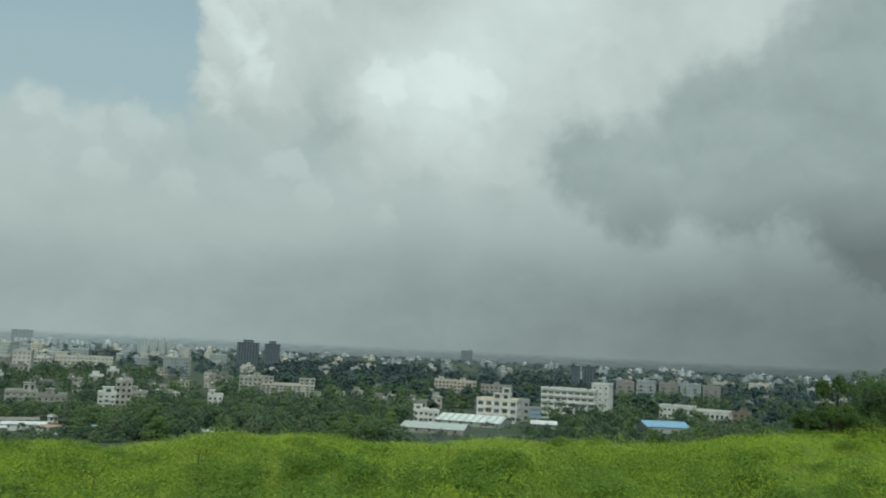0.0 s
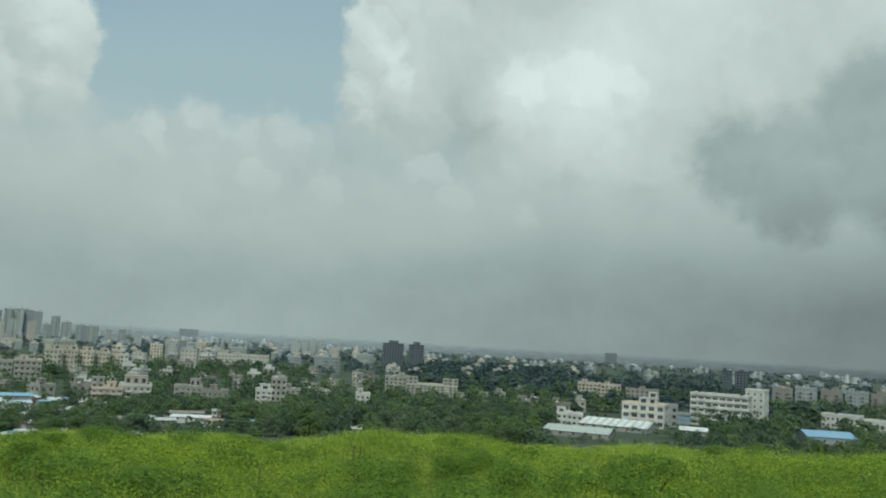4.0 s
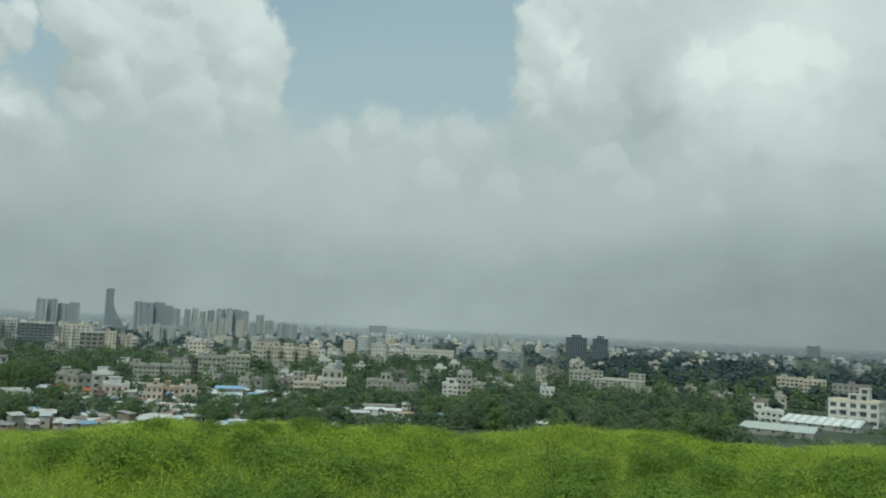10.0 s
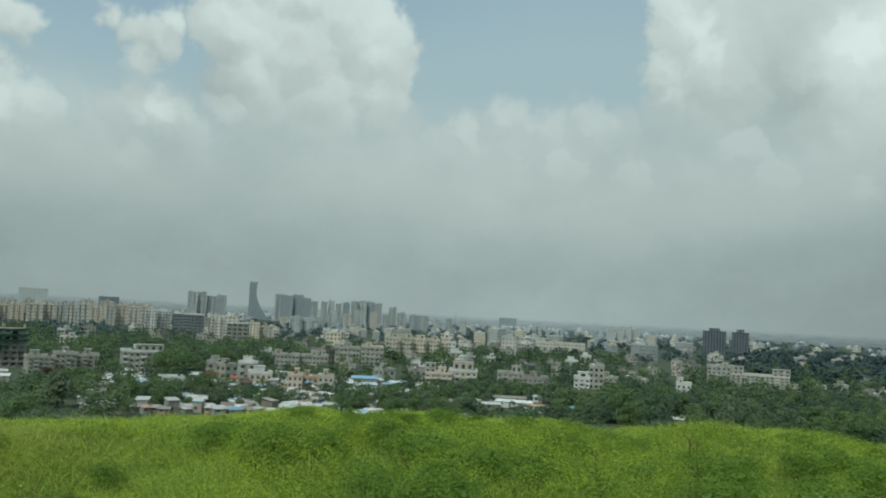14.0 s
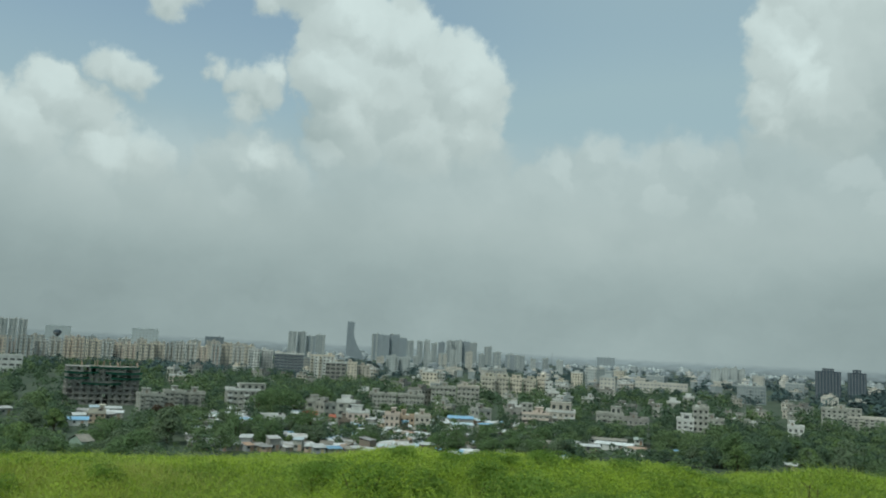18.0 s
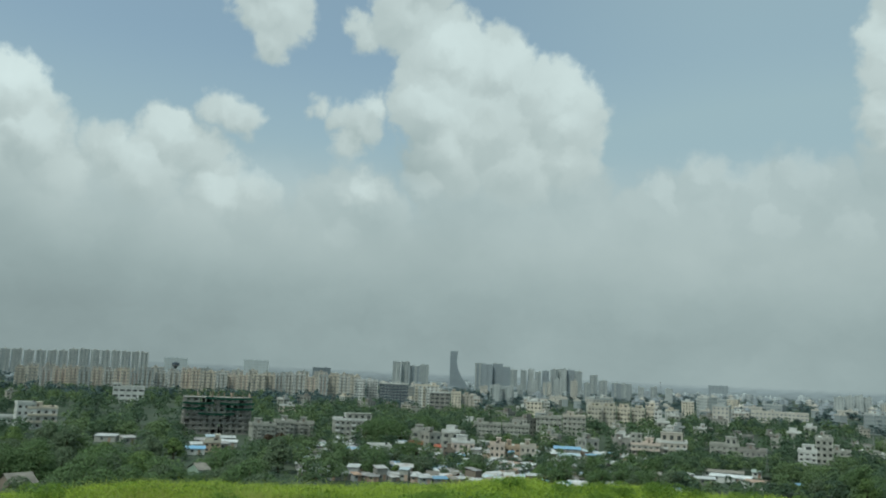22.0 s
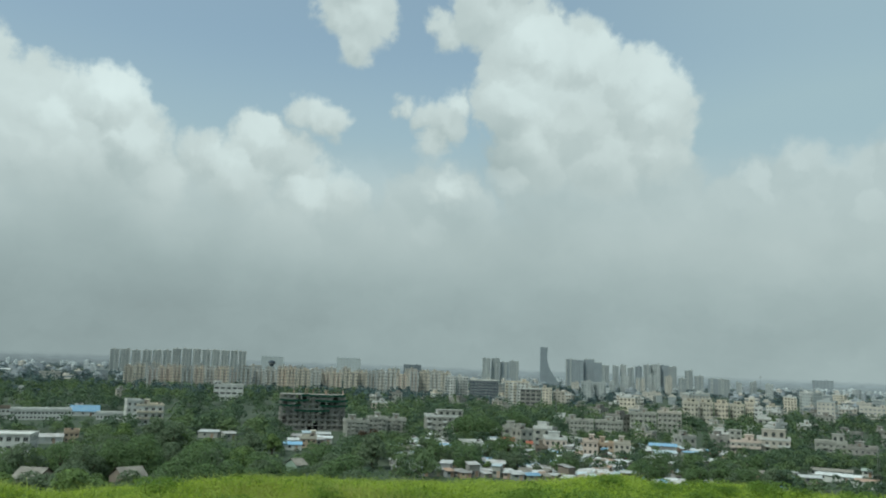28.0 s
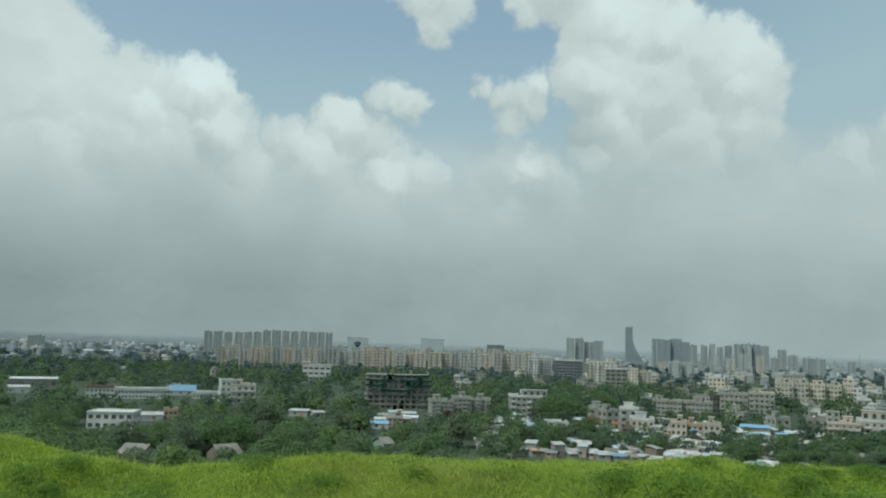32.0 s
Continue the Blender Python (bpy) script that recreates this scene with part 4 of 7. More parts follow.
# small roofs between the trees
shed("blue_roof_house", "two-storey house with blue sheet roof", 37.32, 385, 12.5, 8.0, 2.6, 3.6, "blue_tin", "stained", ribs=12)
shed("blue_roof_house", "white house with pale blue sheet roof", 37.24, 343, 9.3, 7.0, 3.4, 4.2, "pale_blue_tin", "white", ribs=10, turn=12)
shed("red_roof_house", "house with red tiled roof", 47.98, 377, 9.3, 8.0, 2.2, 3.4, "tile_red", "brown", ribs=12)
shed("red_roof_house", "pinkish house with red sheet roof", 46.07, 364, 5.7, 7.0, 2.3, 3.3, "tile_red", "pink", ribs=8)
block("peach_house", "peach two-storey house with open terrace", 42.12, 349, 6.2, 5.2, 2, 3, "pink", depth=8)
block("peach_house", "peach two-storey house with roof posts", 41.07, 351, 6.5, 4.3, 2, 3, "orange", depth=8)
block("cream_house", "cream house among the huts", 40.00, 348, 6.5, 5.2, 2, 3, "beige", depth=8)
block("brown_house", "brown brick house among the huts", 45.44, 338, 4.8, 2.7, 2, 2, "brown", depth=7)

# houses and apartments in the middle of the view
block("narrow_house", "tall white narrow house with grey stair tower", 22.06, 378, 7.3, 8.2, 4, 3, "white", panes=True, depth=10, balconies=(1,), shades=True, steps=((0.5, 4.5, 2.8, 4.0),))
block("stair_tower_house", "pink and white house with blank white tower", 21.08, 392, 7.0, 13.0, 5, 3, "stained", depth=10, shades=True, head=False)
block("white_house", "white three-storey house with dark balconies", 20.08, 432, 7.6, 5.6, 3, 3, "stained", depth=9, balconies=(0, 2))
block("white_house", "small white gabled house at the wood edge", 15.24, 427, 7.3, 5.4, 2, 3, "white", depth=9)
block("cream_apartment", "long stained grey apartment block with raised ends", 10.44, 531, 33.3, 6.7, 4, 12, "stained", depth=13, trim="far_warm", balconies=(2, 9), steps=((-14.0, 9.0, 5.0, 8.0), (12.0, 10.0, 4.5, 8.0)), head=False)
block("grey_apartment", "grey apartment block behind the brown one", 13.00, 514, 13.6, 11.4, 5, 5, "stained", depth=12)
block("pink_house", "three-storey house with pink roof room and long balconies", 32.09, 375, 12.5, 6.8, 3, 5, "stained", panes=True, depth=12, balconies=(0, 1, 2, 3, 4), steps=((-4.0, 5.0, 4.6, 5.0),), trim="pink")
block("white_terrace_house", "three-storey house with large white roof room", 30.38, 381, 13.3, 8.0, 3, 5, "beige", panes=True, depth=12, balconies=(0, 1, 3, 4), steps=((0.0, 9.5, 4.2, 6.0),), trim="white", head=False)
block("stained_house", "stained concrete house with stair tower", 27.04, 411, 13.2, 6.2, 3, 5, "stained", panes=True, depth=11, steps=((3.0, 5.0, 4.0, 5.0),), balconies=(1, 3), head=False)
block("stained_house", "low stained concrete house with railings", 25.28, 403, 11.7, 5.2, 2, 5, "concrete", panes=True, depth=11, balconies=(0, 2, 4))
block("old_apartment", "old white apartment row with many small windows", 42.84, 457, 15.0, 7.4, 3, 7, "stained", panes=True, depth=10, shades=True)
block("old_apartment", "old white apartment row with stained walls", 40.88, 460, 15.0, 7.2, 3, 7, "stained", panes=True, depth=10, shades=True)
block("grey_apartment", "grey four-storey apartment block with dark windows", 38.58, 489, 14.9, 11.4, 4, 6, "stained", panes=True, depth=11, shades=True)
block("grey_apartment", "grey four-storey apartment block with beige end wall", 36.85, 508, 13.9, 11.6, 4, 5, "stained", panes=True, depth=11, shades=True, trim="beige")
block("yellow_apartment", "pale yellow apartment block with balconies and roof rooms", 35.47, 585, 9.7, 16.0, 5, 4, "yellow", depth=13, balconies=(0, 3), panes=True, group="pale yellow apartment row", steps=((1.5, 4.0, 2.8, 4.0),))
block("yellow_apartment", "pale yellow apartment block with balconies and roof rooms", 34.48, 593, 9.0, 15.8, 5, 4, "yellow", depth=13, balconies=(0, 3), panes=True, group="pale yellow apartment row", steps=((1.5, 4.0, 2.8, 4.0),))
block("yellow_apartment", "pale yellow apartment block with balconies and roof rooms", 33.53, 601, 9.2, 15.3, 5, 4, "cream", depth=13, balconies=(0, 3), panes=True, group="pale yellow apartment row", steps=((1.5, 4.0, 2.8, 4.0),))
block("yellow_apartment", "pale yellow apartment block with balconies and roof rooms", 32.58, 609, 9.3, 14.7, 5, 4, "yellow", depth=13, balconies=(0, 3), panes=True, group="pale yellow apartment row", steps=((1.5, 4.0, 2.8, 4.0),))
block("yellow_apartment", "pale yellow apartment block with balconies and roof rooms", 31.78, 617, 6.0, 16.6, 5, 4, "cream", depth=13, balconies=(0, 3), panes=True, group="pale yellow apartment row", steps=((1.5, 4.0, 2.8, 4.0),))
block("white_end_block", "blank white end block of the yellow row", 31.25, 600, 5.4, 14.0, 5, 2, "white", depth=13)
block("white_apartment", "white apartment block with stacked balconies", 47.19, 720, 21.2, 23.1, 9, 6, "white", depth=14, balconies=(0, 2, 5), panes=True, trim="cream")
block("grey_front_block", "grey concrete block with wide dark window bays", 46.23, 650, 16.4, 19.2, 6, 4, "concrete", depth=10, win=(0.75, 0.6), panes=True, trim="white")
block("beige_tower", "beige apartment tower with narrow windows", 45.09, 690, 8.2, 18.9, 8, 3, "cream", depth=12, panes=True)
block("beige_tower", "beige apartment tower with stained roof rooms", 44.27, 700, 10.1, 16.3, 7, 3, "beige", depth=12, panes=True)
block("striped_office", "dark office block with pale floor bands", 49.49, 800, 27.7, 22.5, 8, 8, "slate", depth=16, bands=True, trim="white", win=(0.8, 0.5), glass="far_glass")
block("white_apartment", "white apartment tower beside the striped office", 51.87, 820, 11.3, 24.5, 9, 4, "white", depth=14, balconies=(0, 3), group="white apartment pair")
block("white_apartment", "white apartment tower beside the striped office", 51.00, 825, 11.3, 24.3, 9, 4, "white", depth=14, balconies=(1, 2), group="white apartment pair")
block("glass_apartment", "white apartment block with grey glazed bays", 42.34, 1000, 14.1, 22.4, 8, 4, "far_pale", depth=14, glass="far_glass", balconies=(0, 3))
block("glass_apartment", "white apartment block with grey glazed bays", 41.45, 1010, 14.2, 21.5, 8, 4, "far_pale", depth=14, glass="far_glass", balconies=(0, 3))
block("stained_apartment", "rain-stained apartment block with roof rooms", 58.25, 388, 10.4, 7.0, 4, 5, "stained", panes=True, depth=11, turn=10, shades=True, balconies=(1,))
block("stained_apartment", "rain-stained apartment block with roof rooms", 56.86, 397, 8.8, 8.0, 4, 4, "stained", panes=True, depth=11, turn=6, shades=True, balconies=(2,))
block("stained_apartment", "rain-stained apartment block with white balconies", 55.56, 405, 9.5, 7.1, 4, 4, "stained", panes=True, depth=11, turn=2, shades=True, balconies=(1, 3))
block("white_apartment", "white four-storey block with terrace roof room", 52.36, 393, 15.1, 10.3, 4, 6, "stained", panes=True, depth=11, turn=8, shades=True, balconies=(0, 3, 5), steps=((4.0, 12.0, 3.0, 6.0),), trim="white")
block("pink_house", "small pink-roofed house among trees", 56.72, 614, 12.8, 5.8, 2, 4, "pink", depth=8, trim="white")
block("white_block", "white institutional block before the long apartment row", 67.12, 700, 23.8, 12.5, 3, 5, "white", depth=14, win=(0.7, 0.35), steps=((-9.0, 6.0, 3.0, 8.0),), head=False)

# white and blue institutional buildings on the wooded side
block("school_building", "long white low building with blue-grey window band", 78.51, 465, 28.4, 4.5, 2, 16, "white", depth=12, win=(0.6, 0.4), head=False, tanks=2)
block("school_building", "white low building with maroon roof edge", 81.10, 471, 13.9, 5.0, 2, 7, "white", depth=12, win=(0.5, 0.4), head=False, trim="brown")
shed("blue_shed", "blue sheet-roofed hall behind the white school", 76.00, 502, 15.6, 16.0, 2.5, 5.5, "blue_tin", "white", ribs=12)
block("school_building", "white low wing with dark windows", 74.46, 469, 13.8, 2.8, 1, 8, "white", depth=10, win=(0.5, 0.4), head=False, tanks=0)
block("white_villa", "white three-storey house with broad balconies", 72.07, 433, 13.1, 9.5, 3, 4, "white", panes=True, depth=12, balconies=(0, 1, 2, 3), turn=8, trim="cream")
block("white_villa", "white stair tower of the balconied house", 73.00, 432, 7.9, 11.7, 4, 3, "white", panes=True, depth=9, turn=8, head=False)
block("open_school", "white two-storey hall with big square openings and flat roof", 80.40, 313, 15.7, 6.0, 2, 6, "white", panes=True, depth=12, turn=-14, win=(0.6, 0.5), head=False, tanks=0, parapet=0.4)
shed("white_shed", "white flat-roofed sheds among trees", 84.96, 572, 28.2, 14.0, 4.6, 5.6, "white_tin", "concrete", ribs=20)
shed("white_shed", "white low sheds among trees", 85.81, 508, 11.5, 10.0, 3.3, 4.3, "white_tin", "white", ribs=10)
block("slab_tower", "white slab tower standing alone in the woods", 85.05, 1500, 25.9, 26.2, 10, 5, "far_pale", depth=18, glass="far_glass")
shed("long_white_roof", "very long white factory roof", 81.38, 1515, 47.9, 30.0, 4.5, 6.5, "white_tin", "far_pale", ribs=20)
block("peach_house", "peach-coloured house with flat roof", 76.65, 349, 5.2, 3.6, 2, 3, "orange", depth=8, head=False)
shed("tin_hall", "long grey tin hall beside the peach house", 78.02, 348, 11.4, 9.0, 2.5, 3.5, "tin", "white", ribs=14)
shed("cement_shed", "old shed with grey cement-sheet gable roof", 78.58, 199, 6.1, 9.0, 7.3, 9.2, "asbestos", "brown", ribs=12, turn=-28)
shed("cement_shed", "old shed with brown-grey cement-sheet gable roof", 73.07, 194, 5.9, 8.0, 7.6, 9.6, "asbestos", "brown", ribs=12, turn=24)
shed("green_house", "small pale green house with grey sheet gable", 62.32, 238, 3.9, 7.0, 5.2, 6.8, "asbestos", "green_paint", ribs=8, turn=30)
shed("blue_tarp_house", "hut with bright blue sheet roof", 62.64, 327, 7.6, 7.0, 2.2, 3.1, "blue_tin", "white", ribs=8)
block("orange_house", "orange two-storey house with arched roof room", 61.55, 334, 6.0, 3.6, 2, 3, "orange", depth=8, head=True, trim="yellow")

# the long rows of cream apartments
block("row_apartment", "cream seven-storey apartment tower in the long row", 73.57, 1013, 11.2, 20.7, 7, 5, "beige", depth=14, piers=(0, 2, 4), glass="far_glass", group="long cream apartment row", trim="cream", head=True, tanks=0, steps=((-2.6, 2.4, 3.0, 4.0), (2.5, 2.1, 2.1, 4.0)))
block("row_apartment", "cream seven-storey apartment tower in the long row", 72.89, 911, 10.1, 23.0, 7, 5, "far_warm", depth=14, piers=(0, 2, 4), glass="far_glass", group="long cream apartment row", trim="cream", head=True, tanks=0, steps=((-3.2, 2.4, 3.6, 4.0), (2.3, 2.1, 2.9, 4.0)))
block("row_apartment", "cream seven-storey apartment tower in the long row", 72.10, 955, 11.9, 20.2, 7, 5, "pink", depth=14, piers=(0, 2, 4), glass="far_glass", group="long cream apartment row", trim="white", head=True, tanks=0, steps=((-3.8, 2.4, 2.8, 4.0), (4.0, 2.1, 2.0, 4.0)))
block("row_apartment", "cream seven-storey apartment tower in the long row", 71.29, 986, 15.7, 21.3, 7, 5, "pink", depth=14, piers=(0, 2, 4), glass="far_glass", group="long cream apartment row", trim="cream", head=True, tanks=0, steps=((-3.8, 2.4, 2.9, 4.0), (4.5, 2.1, 3.2, 4.0)))
block("row_apartment", "cream seven-storey apartment tower in the long row", 70.54, 966, 9.6, 23.0, 7, 5, "pink", depth=14, piers=(0, 2, 4), glass="far_glass", group="long cream apartment row", trim="cream", head=True, tanks=0, steps=((-3.1, 2.4, 2.9, 4.0), (2.4, 2.1, 2.4, 4.0)))
block("row_apartment", "cream seven-storey apartment tower in the long row", 69.89, 921, 11.7, 21.7, 7, 5, "beige", depth=14, piers=(0, 2, 4), glass="far_glass", group="long cream apartment row", trim="far_pale", head=True, tanks=0, steps=((-3.0, 2.4, 3.9, 4.0), (3.7, 2.1, 3.5, 4.0)))
block("row_apartment", "cream seven-storey apartment tower in the long row", 69.12, 1013, 12.9, 21.8, 7, 5, "pink", depth=14, piers=(0, 2, 4), glass="far_glass", group="long cream apartment row", trim="cream", head=True, tanks=0, steps=((-4.2, 2.4, 3.3, 4.0), (4.2, 2.1, 3.4, 4.0)))
block("row_apartment", "cream seven-storey apartment tower in the long row", 68.42, 930, 9.4, 22.2, 7, 5, "beige", depth=14, piers=(0, 2, 4), glass="far_glass", group="long cream apartment row", trim="white", head=True, tanks=0, steps=((-2.5, 2.4, 3.4, 4.0), (2.4, 2.1, 2.3, 4.0)))
block("row_apartment", "cream seven-storey apartment tower in the long row", 67.63, 924, 15.1, 23.0, 7, 5, "pink", depth=14, piers=(0, 2, 4), glass="far_glass", group="long cream apartment row", trim="cream", head=True, tanks=0, steps=((-4.8, 2.4, 2.5, 4.0), (3.1, 2.1, 3.0, 4.0)))
block("row_apartment", "cream seven-storey apartment tower in the long row", 66.83, 1019, 10.4, 19.5, 7, 5, "pink", depth=14, piers=(0, 2, 4), glass="far_glass", group="long cream apartment row", trim="far_pale", head=True, tanks=0, steps=((-3.2, 2.4, 2.6, 4.0), (3.1, 2.1, 2.1, 4.0)))
block("row_apartment", "cream seven-storey apartment tower in the long row", 66.04, 927, 12.1, 24.7, 7, 5, "beige", depth=14, piers=(0, 2, 4), glass="far_glass", group="long cream apartment row", trim="far_pale", head=True, tanks=0, steps=((-3.1, 2.4, 3.0, 4.0), (3.7, 2.1, 2.5, 4.0)))
block("row_apartment", "cream seven-storey apartment tower in the long row", 65.18, 940, 12.3, 21.8, 7, 5, "beige", depth=14, piers=(0, 2, 4), glass="far_glass", group="long cream apartment row", trim="white", head=True, tanks=0, steps=((-4.0, 2.4, 2.6, 4.0), (2.6, 2.1, 2.4, 4.0)))
block("row_apartment", "cream seven-storey apartment tower in the long row", 64.35, 995, 14.4, 22.6, 7, 5, "beige", depth=14, piers=(0, 2, 4), glass="far_glass", group="long cream apartment row", trim="white", head=True, tanks=0, steps=((-3.4, 2.4, 3.9, 4.0), (3.5, 2.1, 2.0, 4.0)))
block("row_apartment", "cream seven-storey apartment tower in the long row", 63.59, 958, 11.3, 24.6, 7, 5, "pink", depth=14, piers=(0, 2, 4), glass="far_glass", group="long cream apartment row", trim="cream", head=True, tanks=0, steps=((-3.7, 2.4, 3.9, 4.0), (3.4, 2.1, 3.5, 4.0)))
block("row_apartment", "cream seven-storey apartment tower in the long row", 62.96, 947, 9.8, 26.0, 7, 5, "pink", depth=14, piers=(0, 2, 4), glass="far_glass", group="long cream apartment row", trim="cream", head=True, tanks=0, steps=((-2.5, 2.4, 3.9, 4.0), (3.0, 2.1, 2.7, 4.0)))
block("row_apartment", "cream seven-storey apartment tower in the long row", 62.14, 998, 16.6, 24.1, 7, 5, "beige", depth=14, piers=(0, 2, 4), glass="far_glass", group="long cream apartment row", trim="cream", head=True, tanks=0, steps=((-4.2, 2.4, 2.7, 4.0), (4.4, 2.1, 2.2, 4.0)))
block("row_apartment", "cream seven-storey apartment tower in the long row", 61.29, 921, 10.9, 23.5, 7, 5, "far_warm", depth=14, piers=(0, 2, 4), glass="far_glass", group="long cream apartment row", trim="white", head=True, tanks=0, steps=((-2.8, 2.4, 2.4, 4.0), (2.2, 2.1, 2.3, 4.0)))
block("row_apartment", "cream seven-storey apartment tower in the long row", 60.57, 936, 11.1, 21.2, 7, 5, "pink", depth=14, piers=(0, 2, 4), glass="far_glass", group="long cream apartment row", trim="cream", head=True, tanks=0, steps=((-3.2, 2.4, 3.1, 4.0), (2.5, 2.1, 3.5, 4.0)))
block("row_apartment", "cream seven-storey apartment tower in the long row", 59.85, 1005, 13.3, 21.6, 7, 5, "pink", depth=14, piers=(0, 2, 4), glass="far_glass", group="long cream apartment row", trim="cream", head=True, tanks=0, steps=((-3.0, 2.4, 3.6, 4.0), (3.8, 2.1, 3.6, 4.0)))
block("row_apartment", "cream seven-storey apartment tower in the long row", 58.87, 929, 15.5, 23.9, 7, 5, "beige", depth=14, piers=(0, 2, 4), glass="far_glass", group="long cream apartment row", trim="cream", head=True, tanks=0, steps=((-4.4, 2.4, 3.3, 4.0), (3.8, 2.1, 2.1, 4.0)))
block("row_apartment", "cream seven-storey apartment tower in the long row", 58.05, 944, 11.2, 23.9, 7, 5, "beige", depth=14, piers=(0, 2, 4), glass="far_glass", group="long cream apartment row", trim="cream", head=True, tanks=0, steps=((-3.5, 2.4, 3.1, 4.0), (3.8, 2.1, 2.8, 4.0)))
block("row_apartment", "cream seven-storey apartment tower in the long row", 57.41, 980, 10.2, 23.7, 7, 5, "beige", depth=14, piers=(0, 2, 4), glass="far_glass", group="long cream apartment row", trim="far_pale", head=True, tanks=0, steps=((-2.7, 2.4, 2.5, 4.0), (2.6, 2.1, 2.4, 4.0)))
block("row_apartment", "cream seven-storey apartment tower in the long row", 56.77, 951, 9.9, 25.4, 7, 5, "far_warm", depth=14, piers=(0, 2, 4), glass="far_glass", group="long cream apartment row", trim="white", head=True, tanks=0, steps=((-2.8, 2.4, 2.5, 4.0), (2.3, 2.1, 2.4, 4.0)))
block("row_apartment", "cream seven-storey apartment tower in the long row", 56.06, 927, 12.2, 26.1, 7, 5, "beige", depth=14, piers=(0, 2, 4), glass="far_glass", group="long cream apartment row", trim="white", head=True, tanks=0, steps=((-3.3, 2.4, 2.8, 4.0), (3.0, 2.1, 3.4, 4.0)))
block("row_apartment", "cream seven-storey apartment tower in the long row", 55.26, 1022, 14.9, 22.3, 7, 5, "pink", depth=14, piers=(0, 2, 4), glass="far_glass", group="long cream apartment row", trim="cream", head=True, tanks=0, steps=((-5.0, 2.4, 3.0, 4.0), (4.9, 2.1, 3.0, 4.0)))
block("row_apartment", "cream seven-storey apartment tower in the long row", 54.42, 921, 9.6, 26.0, 7, 5, "pink", depth=14, piers=(0, 2, 4), glass="far_glass", group="long cream apartment row", trim="far_pale", head=True, tanks=0, steps=((-2.6, 2.4, 3.1, 4.0), (3.2, 2.1, 2.9, 4.0)))
block("row_apartment", "cream seven-storey apartment tower in the long row", 53.71, 932, 12.3, 26.9, 7, 5, "beige", depth=14, piers=(0, 2, 4), glass="far_glass", group="long cream apartment row", trim="cream", head=True, tanks=0, steps=((-3.1, 2.4, 3.2, 4.0), (4.0, 2.1, 2.5, 4.0)))
block("row_apartment", "cream seven-storey apartment tower in the long row", 52.95, 991, 13.0, 25.1, 7, 5, "far_warm", depth=14, piers=(0, 2, 4), glass="far_glass", group="long cream apartment row", trim="white", head=True, tanks=0, steps=((-3.9, 2.4, 3.5, 4.0), (3.1, 2.1, 3.5, 4.0)))
block("row_apartment", "cream seven-storey apartment tower in the long row", 52.20, 958, 11.2, 26.6, 7, 5, "far_warm", depth=14, piers=(0, 2, 4), glass="far_glass", group="long cream apartment row", trim="cream", head=True, tanks=0, steps=((-3.6, 2.4, 2.8, 4.0), (3.2, 2.1, 2.3, 4.0)))
block("row_apartment", "cream apartment tower behind the first row", 72.84, 1198, 17.2, 23.9, 9, 5, "cream", depth=14, glass="far_glass", group="second apartment row", piers=(0, 2, 4), trim="white")
block("row_apartment", "cream apartment tower behind the first row", 71.90, 1124, 11.9, 24.6, 9, 5, "far_warm", depth=14, glass="far_glass", group="second apartment row", piers=(0, 2, 4), trim="far_warm")
block("row_apartment", "cream apartment tower behind the first row", 70.95, 1197, 12.7, 22.4, 9, 5, "cream", depth=14, glass="far_glass", group="second apartment row", piers=(1, 3), trim="far_warm")
block("row_apartment", "cream apartment tower behind the first row", 70.00, 1166, 12.5, 23.2, 9, 5, "cream", depth=14, glass="far_glass", group="second apartment row", piers=(1, 3), trim="far_pale")
block("row_apartment", "cream apartment tower behind the first row", 69.15, 1162, 12.5, 25.1, 9, 5, "far_warm", depth=14, glass="far_glass", group="second apartment row", piers=(0, 2, 4), trim="far_pale")
block("row_apartment", "cream apartment tower behind the first row", 68.19, 1158, 17.2, 22.0, 9, 5, "far_warm", depth=14, glass="far_glass", group="second apartment row", piers=(1, 3), trim="far_pale")
block("row_apartment", "cream apartment tower behind the first row", 67.29, 1122, 15.3, 24.8, 9, 5, "cream", depth=14, glass="far_glass", group="second apartment row", piers=(1, 3), trim="far_pale")
block("row_apartment", "cream apartment tower behind the first row", 66.28, 1191, 16.3, 25.2, 9, 5, "far_warm", depth=14, glass="far_glass", group="second apartment row", piers=(0, 2, 4), trim="far_pale")
block("row_apartment", "cream apartment tower behind the first row", 65.41, 1122, 15.4, 26.2, 9, 5, "far_pale", depth=14, glass="far_glass", group="second apartment row", piers=(1, 3), trim="far_warm")
block("row_apartment", "cream apartment tower behind the first row", 64.47, 1181, 13.0, 24.7, 9, 5, "cream", depth=14, glass="far_glass", group="second apartment row", piers=(0, 2, 4), trim="far_pale")
block("row_apartment", "cream apartment tower behind the first row", 63.52, 1124, 15.6, 26.9, 9, 5, "far_warm", depth=14, glass="far_glass", group="second apartment row", piers=(0, 2, 4), trim="white")
block("row_apartment", "cream apartment tower behind the first row", 62.44, 1165, 17.8, 27.1, 9, 5, "far_pale", depth=14, glass="far_glass", group="second apartment row", piers=(0, 2, 4), trim="far_pale")
block("row_apartment", "cream apartment tower behind the first row", 61.21, 1177, 18.0, 24.3, 9, 5, "far_pale", depth=14, glass="far_glass", group="second apartment row", piers=(0, 2, 4), trim="far_warm")
block("row_apartment", "cream apartment tower behind the first row", 60.29, 1154, 16.1, 26.7, 9, 5, "far_warm", depth=14, glass="far_glass", group="second apartment row", piers=(1, 3), trim="white")
